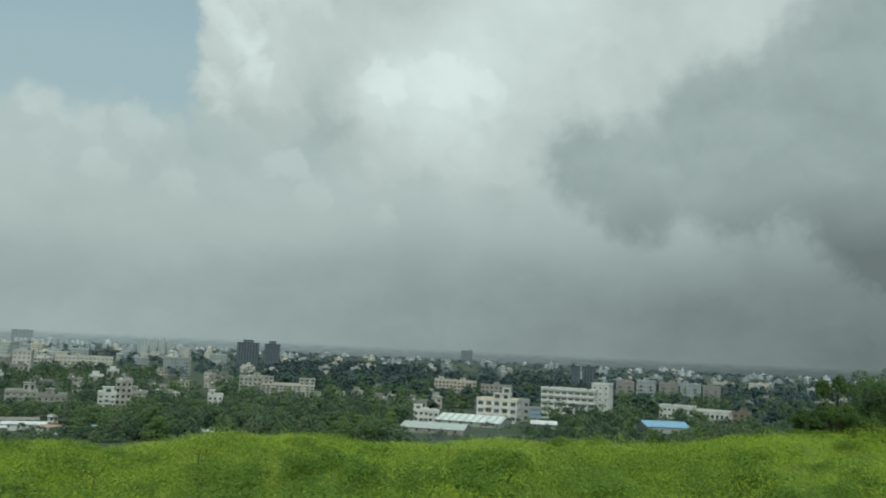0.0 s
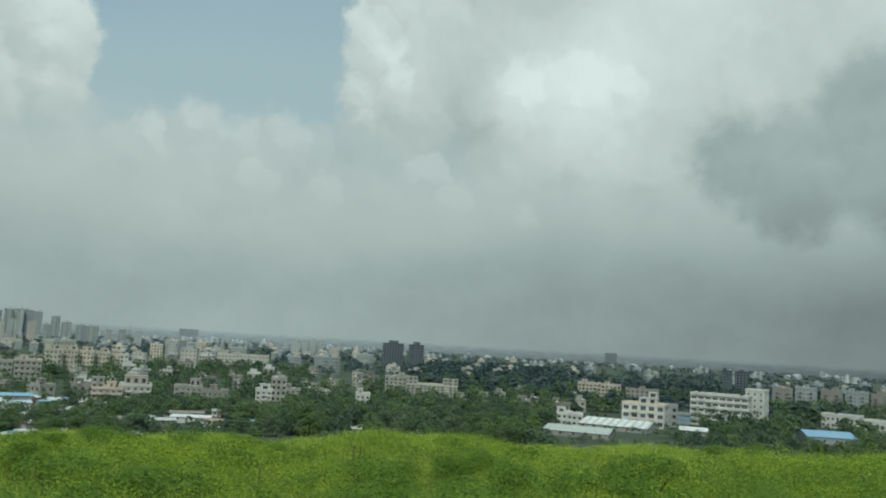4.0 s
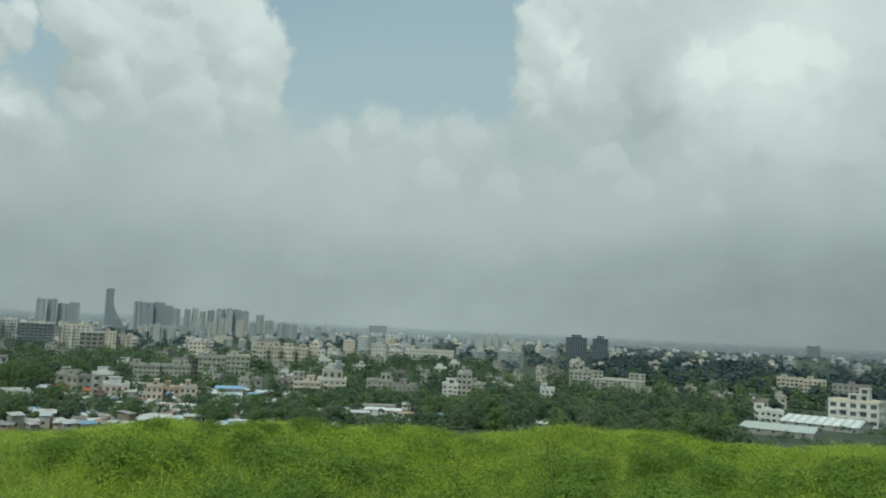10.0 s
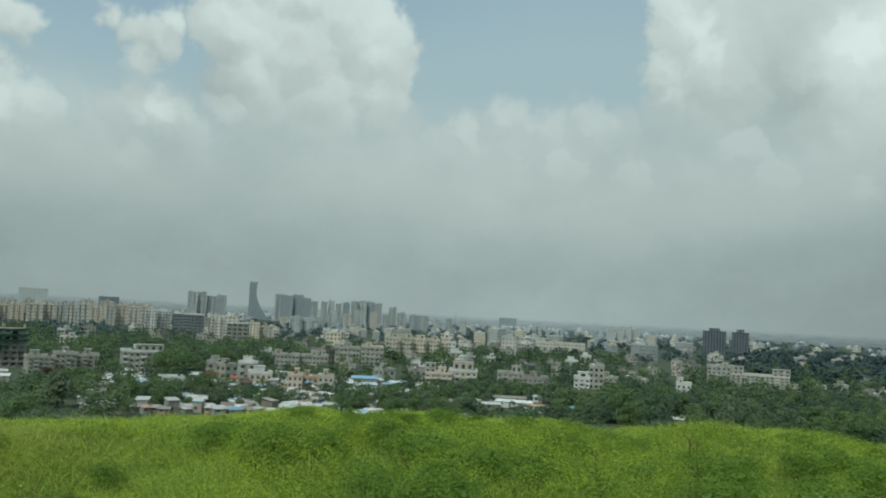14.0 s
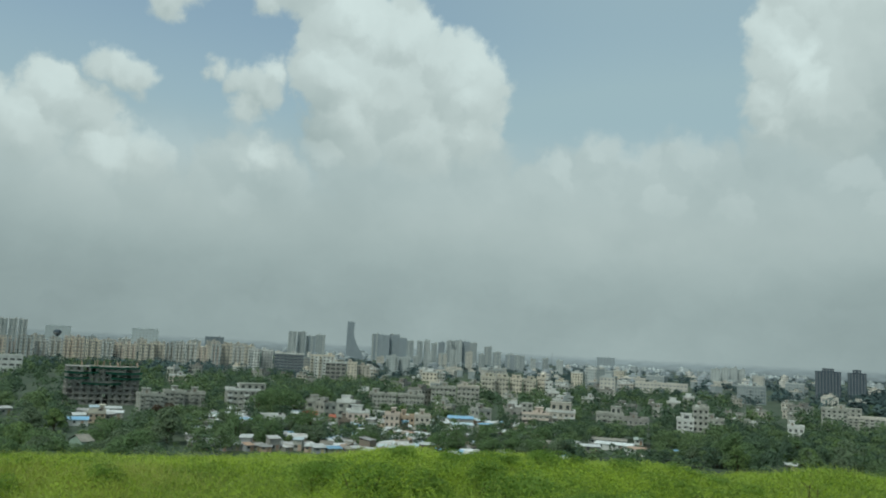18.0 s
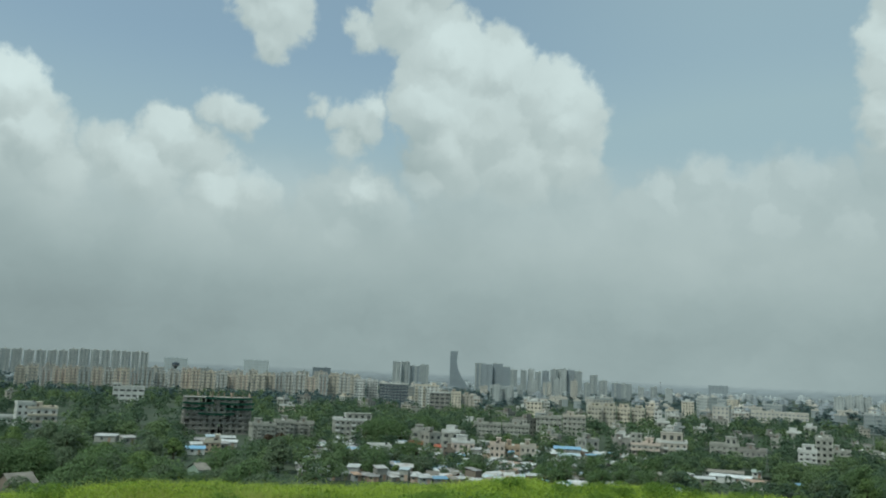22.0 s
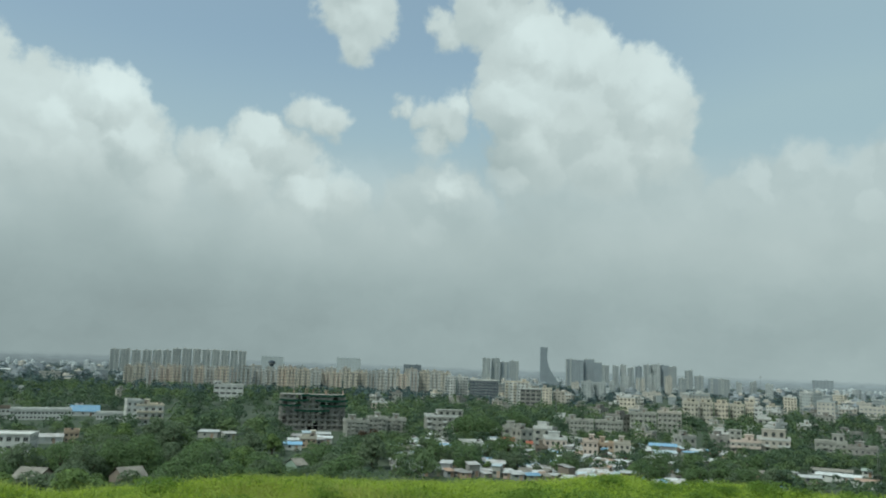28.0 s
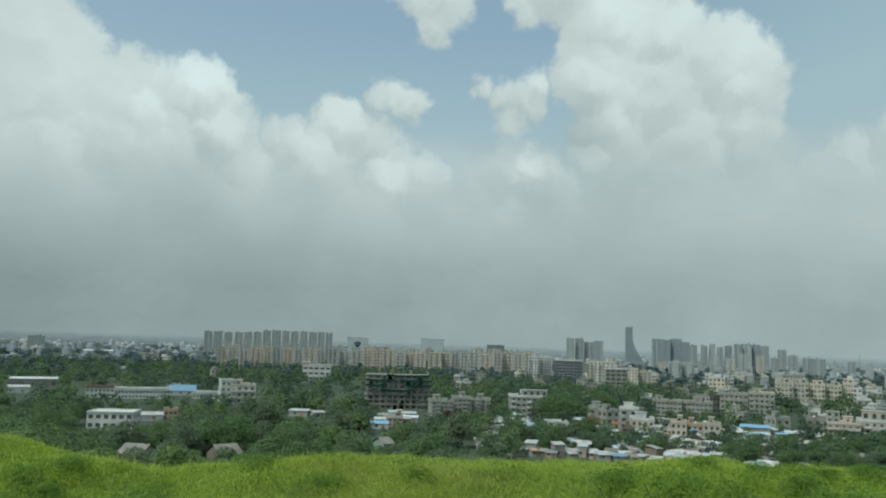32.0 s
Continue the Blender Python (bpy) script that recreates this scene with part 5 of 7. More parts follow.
block("row_apartment", "cream apartment tower behind the first row", 59.21, 1172, 13.1, 27.1, 9, 5, "far_warm", depth=14, glass="far_glass", group="second apartment row", piers=(0, 2, 4), trim="far_warm")
block("row_apartment", "cream apartment tower behind the first row", 58.13, 1162, 16.2, 25.6, 9, 5, "cream", depth=14, glass="far_glass", group="second apartment row", piers=(1, 3), trim="far_pale")
block("row_apartment", "cream apartment tower behind the first row", 56.94, 1147, 17.6, 26.1, 9, 5, "far_pale", depth=14, glass="far_glass", group="second apartment row", piers=(1, 3), trim="far_pale")
block("row_apartment", "cream apartment tower behind the first row", 55.86, 1197, 16.7, 29.1, 9, 5, "cream", depth=14, glass="far_glass", group="second apartment row", piers=(1, 3), trim="far_pale")
block("row_apartment", "cream apartment tower behind the first row", 54.66, 1151, 17.6, 29.2, 9, 5, "far_warm", depth=14, glass="far_glass", group="second apartment row", piers=(0, 2, 4), trim="far_warm")
block("row_apartment", "cream apartment tower behind the first row", 53.55, 1141, 12.6, 27.3, 9, 5, "far_pale", depth=14, glass="far_glass", group="second apartment row", piers=(1, 3), trim="white")
block("row_apartment", "cream apartment tower behind the first row", 52.84, 1157, 12.8, 27.7, 9, 5, "cream", depth=14, glass="far_glass", group="second apartment row", piers=(0, 2, 4), trim="far_warm")

# sheds beside the wooded foot
shed("long_shed", "long shed with dark stained sheet roof", 27.16, 331, 15.2, 8.0, 2.2, 2.8, "asbestos", "white", ribs=18)
shed("long_shed", "long shed with bright white sheet roof", 26.61, 316, 14.7, 9.0, 2.2, 2.8, "white_tin", "white", ribs=18, turn=-12)
shed("long_shed", "low shed with pale green sheet roof", 25.08, 342, 4.2, 8.0, 2.2, 2.8, "green_tin", "white", ribs=6)
shed("long_shed", "low shed with rusty brown sheet roof", 25.09, 305, 7.5, 8.0, 2.2, 2.8, "rust_tin", "white", ribs=12, turn=-18)
shed("long_shed", "low shed with white sheet roof", 28.35, 303, 7.5, 7.0, 2.2, 2.8, "white_tin", "concrete", ribs=10, turn=10)
shed("long_shed", "shed roof glinting white at the wood edge", 15.55, 296, 4.2, 6.0, 2.2, 2.8, "white_tin", "concrete", ribs=6)
shed("blue_hut", "small blue-roofed hut among the trees", 22.63, 305, 2.5, 4.0, 2.2, 2.8, "blue_tin", "white", ribs=4)

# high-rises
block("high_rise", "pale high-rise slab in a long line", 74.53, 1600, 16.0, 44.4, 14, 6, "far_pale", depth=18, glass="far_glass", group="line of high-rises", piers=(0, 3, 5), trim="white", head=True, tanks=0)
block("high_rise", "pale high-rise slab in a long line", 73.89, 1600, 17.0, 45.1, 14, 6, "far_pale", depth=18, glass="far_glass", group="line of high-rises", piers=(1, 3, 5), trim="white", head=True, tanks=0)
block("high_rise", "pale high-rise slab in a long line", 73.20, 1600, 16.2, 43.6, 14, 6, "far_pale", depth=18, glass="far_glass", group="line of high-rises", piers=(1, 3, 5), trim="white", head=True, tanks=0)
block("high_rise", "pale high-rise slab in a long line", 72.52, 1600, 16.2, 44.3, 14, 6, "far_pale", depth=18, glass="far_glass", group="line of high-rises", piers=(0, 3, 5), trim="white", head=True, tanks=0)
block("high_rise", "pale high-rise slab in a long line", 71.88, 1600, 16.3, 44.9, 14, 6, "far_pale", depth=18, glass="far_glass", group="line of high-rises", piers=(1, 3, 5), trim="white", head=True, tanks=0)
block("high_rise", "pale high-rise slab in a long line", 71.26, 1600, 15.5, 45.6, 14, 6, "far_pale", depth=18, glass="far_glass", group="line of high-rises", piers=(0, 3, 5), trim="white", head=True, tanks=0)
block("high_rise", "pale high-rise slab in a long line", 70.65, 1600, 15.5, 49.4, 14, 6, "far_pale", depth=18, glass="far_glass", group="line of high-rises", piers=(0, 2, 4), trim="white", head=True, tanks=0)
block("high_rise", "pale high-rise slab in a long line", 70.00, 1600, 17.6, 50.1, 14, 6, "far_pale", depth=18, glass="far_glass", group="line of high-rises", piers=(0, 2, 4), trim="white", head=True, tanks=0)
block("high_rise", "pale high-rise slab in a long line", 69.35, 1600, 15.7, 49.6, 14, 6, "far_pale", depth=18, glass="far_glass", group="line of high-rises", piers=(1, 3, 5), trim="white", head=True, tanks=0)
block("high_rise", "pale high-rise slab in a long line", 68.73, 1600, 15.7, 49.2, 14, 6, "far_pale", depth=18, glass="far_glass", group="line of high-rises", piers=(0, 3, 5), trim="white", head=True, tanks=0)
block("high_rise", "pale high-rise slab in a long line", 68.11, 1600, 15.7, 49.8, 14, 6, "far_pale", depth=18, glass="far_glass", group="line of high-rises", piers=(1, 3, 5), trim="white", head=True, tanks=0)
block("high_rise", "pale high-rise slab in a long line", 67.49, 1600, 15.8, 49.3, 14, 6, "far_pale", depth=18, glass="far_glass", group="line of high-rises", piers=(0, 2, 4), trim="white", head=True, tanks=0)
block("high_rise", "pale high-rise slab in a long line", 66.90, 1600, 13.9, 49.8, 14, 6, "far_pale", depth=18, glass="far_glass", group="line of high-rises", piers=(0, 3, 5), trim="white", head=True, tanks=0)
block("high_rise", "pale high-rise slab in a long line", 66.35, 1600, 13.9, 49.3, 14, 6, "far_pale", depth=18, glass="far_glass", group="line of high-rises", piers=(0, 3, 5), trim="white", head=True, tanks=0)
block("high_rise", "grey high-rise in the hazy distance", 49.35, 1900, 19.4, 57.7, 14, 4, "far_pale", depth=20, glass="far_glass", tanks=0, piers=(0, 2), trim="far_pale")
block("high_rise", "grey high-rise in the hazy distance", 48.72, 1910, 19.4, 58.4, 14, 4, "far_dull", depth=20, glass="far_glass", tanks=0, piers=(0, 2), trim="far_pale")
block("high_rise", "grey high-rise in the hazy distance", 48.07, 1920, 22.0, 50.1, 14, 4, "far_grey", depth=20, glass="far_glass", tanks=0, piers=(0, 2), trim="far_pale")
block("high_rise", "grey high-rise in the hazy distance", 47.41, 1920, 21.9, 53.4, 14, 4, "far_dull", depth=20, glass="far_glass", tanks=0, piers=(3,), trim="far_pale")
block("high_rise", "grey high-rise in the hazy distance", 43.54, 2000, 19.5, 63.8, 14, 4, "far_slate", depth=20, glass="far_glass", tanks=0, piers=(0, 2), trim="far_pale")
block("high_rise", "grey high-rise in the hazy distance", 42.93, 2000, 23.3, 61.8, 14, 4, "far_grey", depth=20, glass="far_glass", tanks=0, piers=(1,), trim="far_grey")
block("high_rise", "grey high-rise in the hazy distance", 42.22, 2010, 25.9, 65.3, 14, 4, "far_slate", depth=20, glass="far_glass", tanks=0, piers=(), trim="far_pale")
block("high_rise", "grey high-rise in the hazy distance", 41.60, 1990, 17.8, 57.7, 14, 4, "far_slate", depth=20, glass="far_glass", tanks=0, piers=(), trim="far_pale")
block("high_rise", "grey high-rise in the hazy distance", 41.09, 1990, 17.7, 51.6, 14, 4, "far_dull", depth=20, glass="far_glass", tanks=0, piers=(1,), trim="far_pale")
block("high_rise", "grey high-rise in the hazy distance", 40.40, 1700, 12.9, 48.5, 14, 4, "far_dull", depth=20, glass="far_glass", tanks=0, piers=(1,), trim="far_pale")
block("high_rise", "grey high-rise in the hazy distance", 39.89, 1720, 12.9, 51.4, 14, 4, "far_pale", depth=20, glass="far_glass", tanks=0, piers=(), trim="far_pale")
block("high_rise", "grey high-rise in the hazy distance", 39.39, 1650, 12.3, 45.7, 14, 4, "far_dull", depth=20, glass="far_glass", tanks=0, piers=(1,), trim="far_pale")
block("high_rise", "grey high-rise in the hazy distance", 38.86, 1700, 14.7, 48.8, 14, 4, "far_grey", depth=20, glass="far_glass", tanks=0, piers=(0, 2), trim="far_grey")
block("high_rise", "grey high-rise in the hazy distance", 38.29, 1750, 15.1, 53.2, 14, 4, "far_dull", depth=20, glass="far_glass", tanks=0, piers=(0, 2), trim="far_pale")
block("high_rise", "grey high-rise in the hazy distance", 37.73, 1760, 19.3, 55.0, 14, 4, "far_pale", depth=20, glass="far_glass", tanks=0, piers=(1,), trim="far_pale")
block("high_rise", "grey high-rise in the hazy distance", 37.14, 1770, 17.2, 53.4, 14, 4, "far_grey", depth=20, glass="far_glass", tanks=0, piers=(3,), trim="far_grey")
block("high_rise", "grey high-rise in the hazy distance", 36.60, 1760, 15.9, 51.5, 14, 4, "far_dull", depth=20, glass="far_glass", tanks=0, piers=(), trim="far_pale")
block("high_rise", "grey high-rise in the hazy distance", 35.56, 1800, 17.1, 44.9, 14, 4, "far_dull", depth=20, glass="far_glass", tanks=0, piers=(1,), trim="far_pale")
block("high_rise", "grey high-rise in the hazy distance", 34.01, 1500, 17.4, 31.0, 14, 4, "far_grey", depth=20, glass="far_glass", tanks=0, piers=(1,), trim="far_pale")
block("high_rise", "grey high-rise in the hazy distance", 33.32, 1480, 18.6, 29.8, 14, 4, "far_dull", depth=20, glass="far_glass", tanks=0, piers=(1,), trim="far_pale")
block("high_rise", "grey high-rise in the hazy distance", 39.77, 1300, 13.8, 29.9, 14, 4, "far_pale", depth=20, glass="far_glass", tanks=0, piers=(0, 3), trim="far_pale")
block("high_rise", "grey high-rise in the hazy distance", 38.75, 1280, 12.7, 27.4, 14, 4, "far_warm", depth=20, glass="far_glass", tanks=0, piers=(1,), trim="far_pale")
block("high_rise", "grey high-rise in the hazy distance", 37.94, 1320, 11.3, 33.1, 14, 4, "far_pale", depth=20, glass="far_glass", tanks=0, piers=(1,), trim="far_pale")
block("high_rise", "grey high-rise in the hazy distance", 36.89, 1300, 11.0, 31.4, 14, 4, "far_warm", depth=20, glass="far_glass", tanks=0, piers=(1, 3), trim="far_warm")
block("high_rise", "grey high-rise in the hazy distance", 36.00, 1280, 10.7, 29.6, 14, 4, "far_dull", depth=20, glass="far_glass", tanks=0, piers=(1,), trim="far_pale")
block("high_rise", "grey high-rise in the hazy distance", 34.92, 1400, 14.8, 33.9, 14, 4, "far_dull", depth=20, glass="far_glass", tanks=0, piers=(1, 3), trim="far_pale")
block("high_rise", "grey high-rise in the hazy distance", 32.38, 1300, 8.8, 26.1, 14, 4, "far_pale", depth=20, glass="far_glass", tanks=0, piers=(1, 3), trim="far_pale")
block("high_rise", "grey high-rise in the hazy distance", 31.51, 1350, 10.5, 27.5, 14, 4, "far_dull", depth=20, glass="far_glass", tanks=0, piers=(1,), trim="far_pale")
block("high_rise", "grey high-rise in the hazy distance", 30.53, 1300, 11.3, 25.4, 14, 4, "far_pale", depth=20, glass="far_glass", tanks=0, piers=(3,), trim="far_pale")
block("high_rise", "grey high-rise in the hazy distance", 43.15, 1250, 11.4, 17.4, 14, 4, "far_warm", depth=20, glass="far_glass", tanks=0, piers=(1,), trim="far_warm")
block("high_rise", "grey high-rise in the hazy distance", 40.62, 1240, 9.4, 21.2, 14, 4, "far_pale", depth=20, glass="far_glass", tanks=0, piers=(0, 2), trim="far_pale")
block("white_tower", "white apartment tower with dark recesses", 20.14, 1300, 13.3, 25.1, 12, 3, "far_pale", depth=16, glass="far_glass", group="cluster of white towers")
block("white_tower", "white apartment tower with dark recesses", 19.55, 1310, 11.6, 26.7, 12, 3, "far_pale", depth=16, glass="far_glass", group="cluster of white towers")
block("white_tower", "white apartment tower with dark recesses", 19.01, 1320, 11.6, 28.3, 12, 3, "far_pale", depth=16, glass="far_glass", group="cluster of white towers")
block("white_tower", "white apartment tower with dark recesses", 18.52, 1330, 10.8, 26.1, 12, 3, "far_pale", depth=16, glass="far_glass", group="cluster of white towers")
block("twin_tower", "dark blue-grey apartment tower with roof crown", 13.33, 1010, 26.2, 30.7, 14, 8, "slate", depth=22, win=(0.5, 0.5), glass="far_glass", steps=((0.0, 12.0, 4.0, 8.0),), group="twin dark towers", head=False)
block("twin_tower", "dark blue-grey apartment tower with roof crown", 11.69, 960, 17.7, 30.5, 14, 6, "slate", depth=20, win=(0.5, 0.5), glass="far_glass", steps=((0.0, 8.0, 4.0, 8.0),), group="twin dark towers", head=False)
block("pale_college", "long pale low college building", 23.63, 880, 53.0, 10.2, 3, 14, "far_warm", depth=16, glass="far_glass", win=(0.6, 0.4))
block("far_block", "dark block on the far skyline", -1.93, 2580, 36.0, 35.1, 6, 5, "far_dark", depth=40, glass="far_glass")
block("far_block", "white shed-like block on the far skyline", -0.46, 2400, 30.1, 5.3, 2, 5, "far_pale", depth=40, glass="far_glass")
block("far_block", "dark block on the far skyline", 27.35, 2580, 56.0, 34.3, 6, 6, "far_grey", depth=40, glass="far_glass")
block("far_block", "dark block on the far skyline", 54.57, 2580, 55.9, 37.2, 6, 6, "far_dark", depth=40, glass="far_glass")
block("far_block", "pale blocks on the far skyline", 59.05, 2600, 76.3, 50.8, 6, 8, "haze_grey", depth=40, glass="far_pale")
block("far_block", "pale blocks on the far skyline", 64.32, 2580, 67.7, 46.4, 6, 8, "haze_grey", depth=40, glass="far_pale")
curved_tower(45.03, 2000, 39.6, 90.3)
water_tower(64.35, 1250, 10.4, 35.2)
building_site(61.36, 419, 31.8, 17.7)

# masts over the roofs
mast(18.32, 395, 19.2)
mast(34.41, 470, 17.7)
mast(31.09, 760, 37.0)
mast(44.47, 500, 27.8)
mast(24.45, 330, 12.3)


# ---- tin-roofed huts at the foot of the hill ----
rnd = random.Random(29)
hut_trees = []               # kind, azimuth, distance, size of the trees that stand among them
for az0, az1, d0, d1, count in ((43.2, 44.8, 262, 295, 6), (46.2, 49.3, 275, 320, 12), (49.5, 52.4, 266, 320, 11), (37.2, 39.3, 260, 295, 9), (33.0, 36.2, 258, 300, 14), (29.5, 33.0, 258, 300, 14)):
    for k in range(count):
        hut_trees.append((rnd.choice((0, 2, 2, 3, 4)), rnd.uniform(az0, az1), rnd.uniform(d0, d1), rnd.uniform(0.6, 0.95)))
rnd = random.Random(3)
huts, hut_plans = [], []
for k in range(5000):
    az = rnd.uniform(29.5, 55.5)
    dist = rnd.uniform(259, 318) if rnd.random() < 0.9 else rnd.uniform(330, 390)
    if noise.noise((az * 0.9, dist * 0.06, 4.0)) > 0.18:
        continue
    if az < 36 and rnd.random() < 0.6:
        continue
    x, y = polar(az, dist)
    if any(abs(az - a) < 0.6 and abs(dist - b) < 4 for _, a, b, _ in hut_trees):
        continue
    if any((x - a) ** 2 + (y - b) ** 2 < 7 for a, b in huts) or len(huts) > 620 or hidden_by(az, dist, 2.5, 0.1):
        continue
    huts.append((x, y))
    roof = rnd.choice(("white_tin", "white_tin", "tin", "tin", "pale_blue_tin", "asbestos", "white_tin", "tin", "rust_tin", "blue_tin"))
    wall = rnd.choice(("stained", "concrete", "brown", "concrete", "rust_tin", "grey", "concrete", "grey", "concrete"))
    w, d = rnd.choice((2.6, 3.0, 3.4, 4.0, 4.6, 6.0)) * rnd.uniform(0.85, 1.15), rnd.uniform(3.4, 5.2)
    e = rnd.uniform(1.3, 2.0) + (2.0 if rnd.random() < 0.06 else 0)
    hut_plans.append((dist, az, w, d, e, e + rnd.uniform(0.35, 0.85), roof, wall, rnd.uniform(-48, 48), rnd.random() < 0.15))
hut_plans.sort()
SHEETS = {"white_tin": "white", "tin": "bare tin", "blue_tin": "blue", "pale_blue_tin": "pale blue", "asbestos": "grey cement", "rust_tin": "rusty"}
for dist, az, w, d, e, top, roof, wall, turn, gable in hut_plans[:285]:
    shed("hut", "small crowded hut with a " + SHEETS[roof] + " sheet roof", az, dist, w, d, e, top, roof, wall,
         turn=turn, ribs=int(w * 1.6), gable=gable, category="hut", group="huts below the hill")
    taken.pop()
crowd, paints = Geo(), sorted({p[6] for p in hut_plans} | {p[7] for p in hut_plans})
for dist, az, w, d, e, top, roof, wall, turn, gable in hut_plans[285:]:
    g = Geo()
    ribbed_roof(g, w, d, e, top, int(w * 1.6), gable, (paints.index(roof),))
    g.box(-w / 2 + 0.3, w / 2 - 0.3, -d / 2 + 0.3, d / 2 - 0.3, 0, e - 0.1, paints.index(wall))
    x, y = polar(az, dist)
    m = pose(x, y, float(height(x, y)), 0, 0, az + turn)
    n = len(crowd.v)
    crowd.v.extend(tuple(m @ Vector(p)) for p in g.v)
    crowd.f.extend(tuple(n + i for i in f) for f in g.f)
    crowd.m.extend(g.m)
tagged(new("hut_crowd", crowd.mesh("hut_crowd", [M[p] for p in paints])), "crowd of tin-roofed huts behind the first ones", "huts", kind="stuff")

for az, dist, w, roof in ((60.4, 352, 6, "white_tin"), (60.9, 345, 5, "tin"), (61.4, 356, 7, "white_tin"), (61.9, 348, 5, "asbestos"), (62.3, 360, 6, "tin"), (60.6, 372, 7, "white_tin"),
                            (61.6, 376, 6, "pale_blue_tin"), (62.6, 340, 5, "white_tin"), (68.2, 372, 9, "white_tin"), (66.9, 365, 6, "tin")):
    shed("hut", "low hut with a pale sheet roof among trees", az, dist, w, 5.0, 2.6, 3.2, roof, "stained", turn=az % 1 * 50 - 25, ribs=int(w * 1.6), gable=False, category="hut", group="huts in the wood")

# ---- ordinary houses: a few patterns, repeated over the town ----
PATTERNS = []
for k, (w, d, h, st, bays, wall, trim, kw) in enumerate((
        (9, 9, 6.2, 2, 3, "cream", "white", dict(balconies=(1,))),
        (11, 9, 9.3, 3, 4, "stained", "concrete", dict(balconies=(0, 3))),
        (8, 10, 9.0, 3, 3, "white", "cream", dict(shades=True)),
        (13, 10, 12.2, 4, 5, "beige", "white", dict(balconies=(1, 3))),
        (10, 9, 6.0, 2, 4, "pink", "white", dict(shades=True)),
        (15, 11, 12.4, 4, 6, "stained", "white", dict(balconies=(0, 2, 5))),
        (9, 8, 3.4, 1, 3, "white", "white", dict(head=False)),
        (12, 10, 9.2, 3, 4, "concrete", "concrete", dict(shades=True)),
        (16, 12, 15.5, 5, 6, "cream", "white", dict(balconies=(1, 4))),
        (18, 12, 18.5, 6, 6, "far_warm", "far_pale", dict(balconies=(0, 5), glass="far_glass")),
        (16, 13, 21.5, 7, 5, "far_pale", "white", dict(balconies=(0, 4), glass="far_glass")),
        (20, 14, 15.4, 5, 7, "far_dull", "far_pale", dict(balconies=(1, 5), glass="far_glass")),
        (24, 13, 9.4, 3, 9, "far_warm", "far_warm", dict(glass="far_glass")),
        (7, 8, 6.2, 2, 2, "stained", "stained", dict()),
        (8.5, 7, 5.8, 2, 3, "beige", "stained", dict()),
        (6.5, 8, 8.8, 3, 2, "stained", "white", dict()),
        (10, 8, 6.0, 2, 3, "concrete", "concrete", dict()),
        (9, 9, 9.0, 3, 3, "far_dull", "far_warm", dict(glass="far_glass")))):
    # the far_ paints have haze mixed into their colour
    paint = {"cream": "cream-painted", "stained": "rain-stained", "white": "whitewashed", "beige": "beige", "pink": "faded pink", "concrete": "bare concrete",
             "far_warm": "haze-paled", "far_pale": "haze-whitened", "far_dull": "haze-greyed"}[wall]
    ob = block("house" if st < 4 else "apartment_block", paint + " " + str(st) + "-storey flat-roofed " + ("house" if st < 4 else "apartment block") + " in the town",
               178 + k * 0.02, 900 + k * 60, w, h, st, bays, wall, depth=d, trim=trim, keep=False, group="town houses" if st < 4 else "town apartment blocks",
               category="house" if st < 4 else "apartment block", **kw)
    taken.pop()
    PATTERNS.append((ob, h + 3, w, d))

rnd = random.Random(8)
spots_taken = []
unused = set(range(len(PATTERNS)))


def town(az0, az1, d0, d1, kinds, count, gap=14, turns=(0, 10, -15, 30, 90, -40)):
    made = 0
    for k in range(count):
        az, dist = rnd.uniform(az0, az1), math.sqrt(rnd.uniform(d0 * d0, d1 * d1))
        kind = rnd.choice(kinds)
        ob, h, w, d = PATTERNS[kind]
        x, y = polar(az, dist)
        half = math.degrees(math.atan2(w * 0.6, dist))
        if hidden_by(az, dist, h, half) or any((x - a) ** 2 + (y - b) ** 2 < gap * gap for a, b in spots_taken):
            continue
        spots_taken.append((x, y))
        m = pose(x, y, float(height(x, y)), 0, 0, az + rnd.choice(turns) + rnd.uniform(-6, 6))
        if kind in unused:           # the pattern itself takes the first place
            unused.discard(kind)
            ob.matrix_basis = m
        else:
            copy_thing(ob, m)
        made += 1
    return made


town(31, 53, 335, 420, (0, 4, 6, 13, 14, 15, 16, 13, 14), 50, 11)
town(14, 34, 400, 560, (13, 14, 15, 16, 6), 34, 16)
town(14, 58, 560, 760, (1, 13, 15, 16, 17, 14), 44, 22)
town(12, 60, 760, 1300, (17, 8, 9, 17, 11, 12, 17), 90, 30)
town(30, 46, 420, 640, (0, 1, 15, 4, 5), 16, 18)
town(24, 60, 640, 980, (8, 10, 3, 5, 9, 2), 40, 24)
town(-4, 14, 420, 560, (6, 13, 16, 14), 18, 16)
town(-28, 12, 560, 1300, (17, 16, 12, 17), 30, 30)
town(60, 88, 500, 900, (6, 14), 5, 40)
town(66, 88, 1000, 1500, (11, 12, 17), 14, 30)


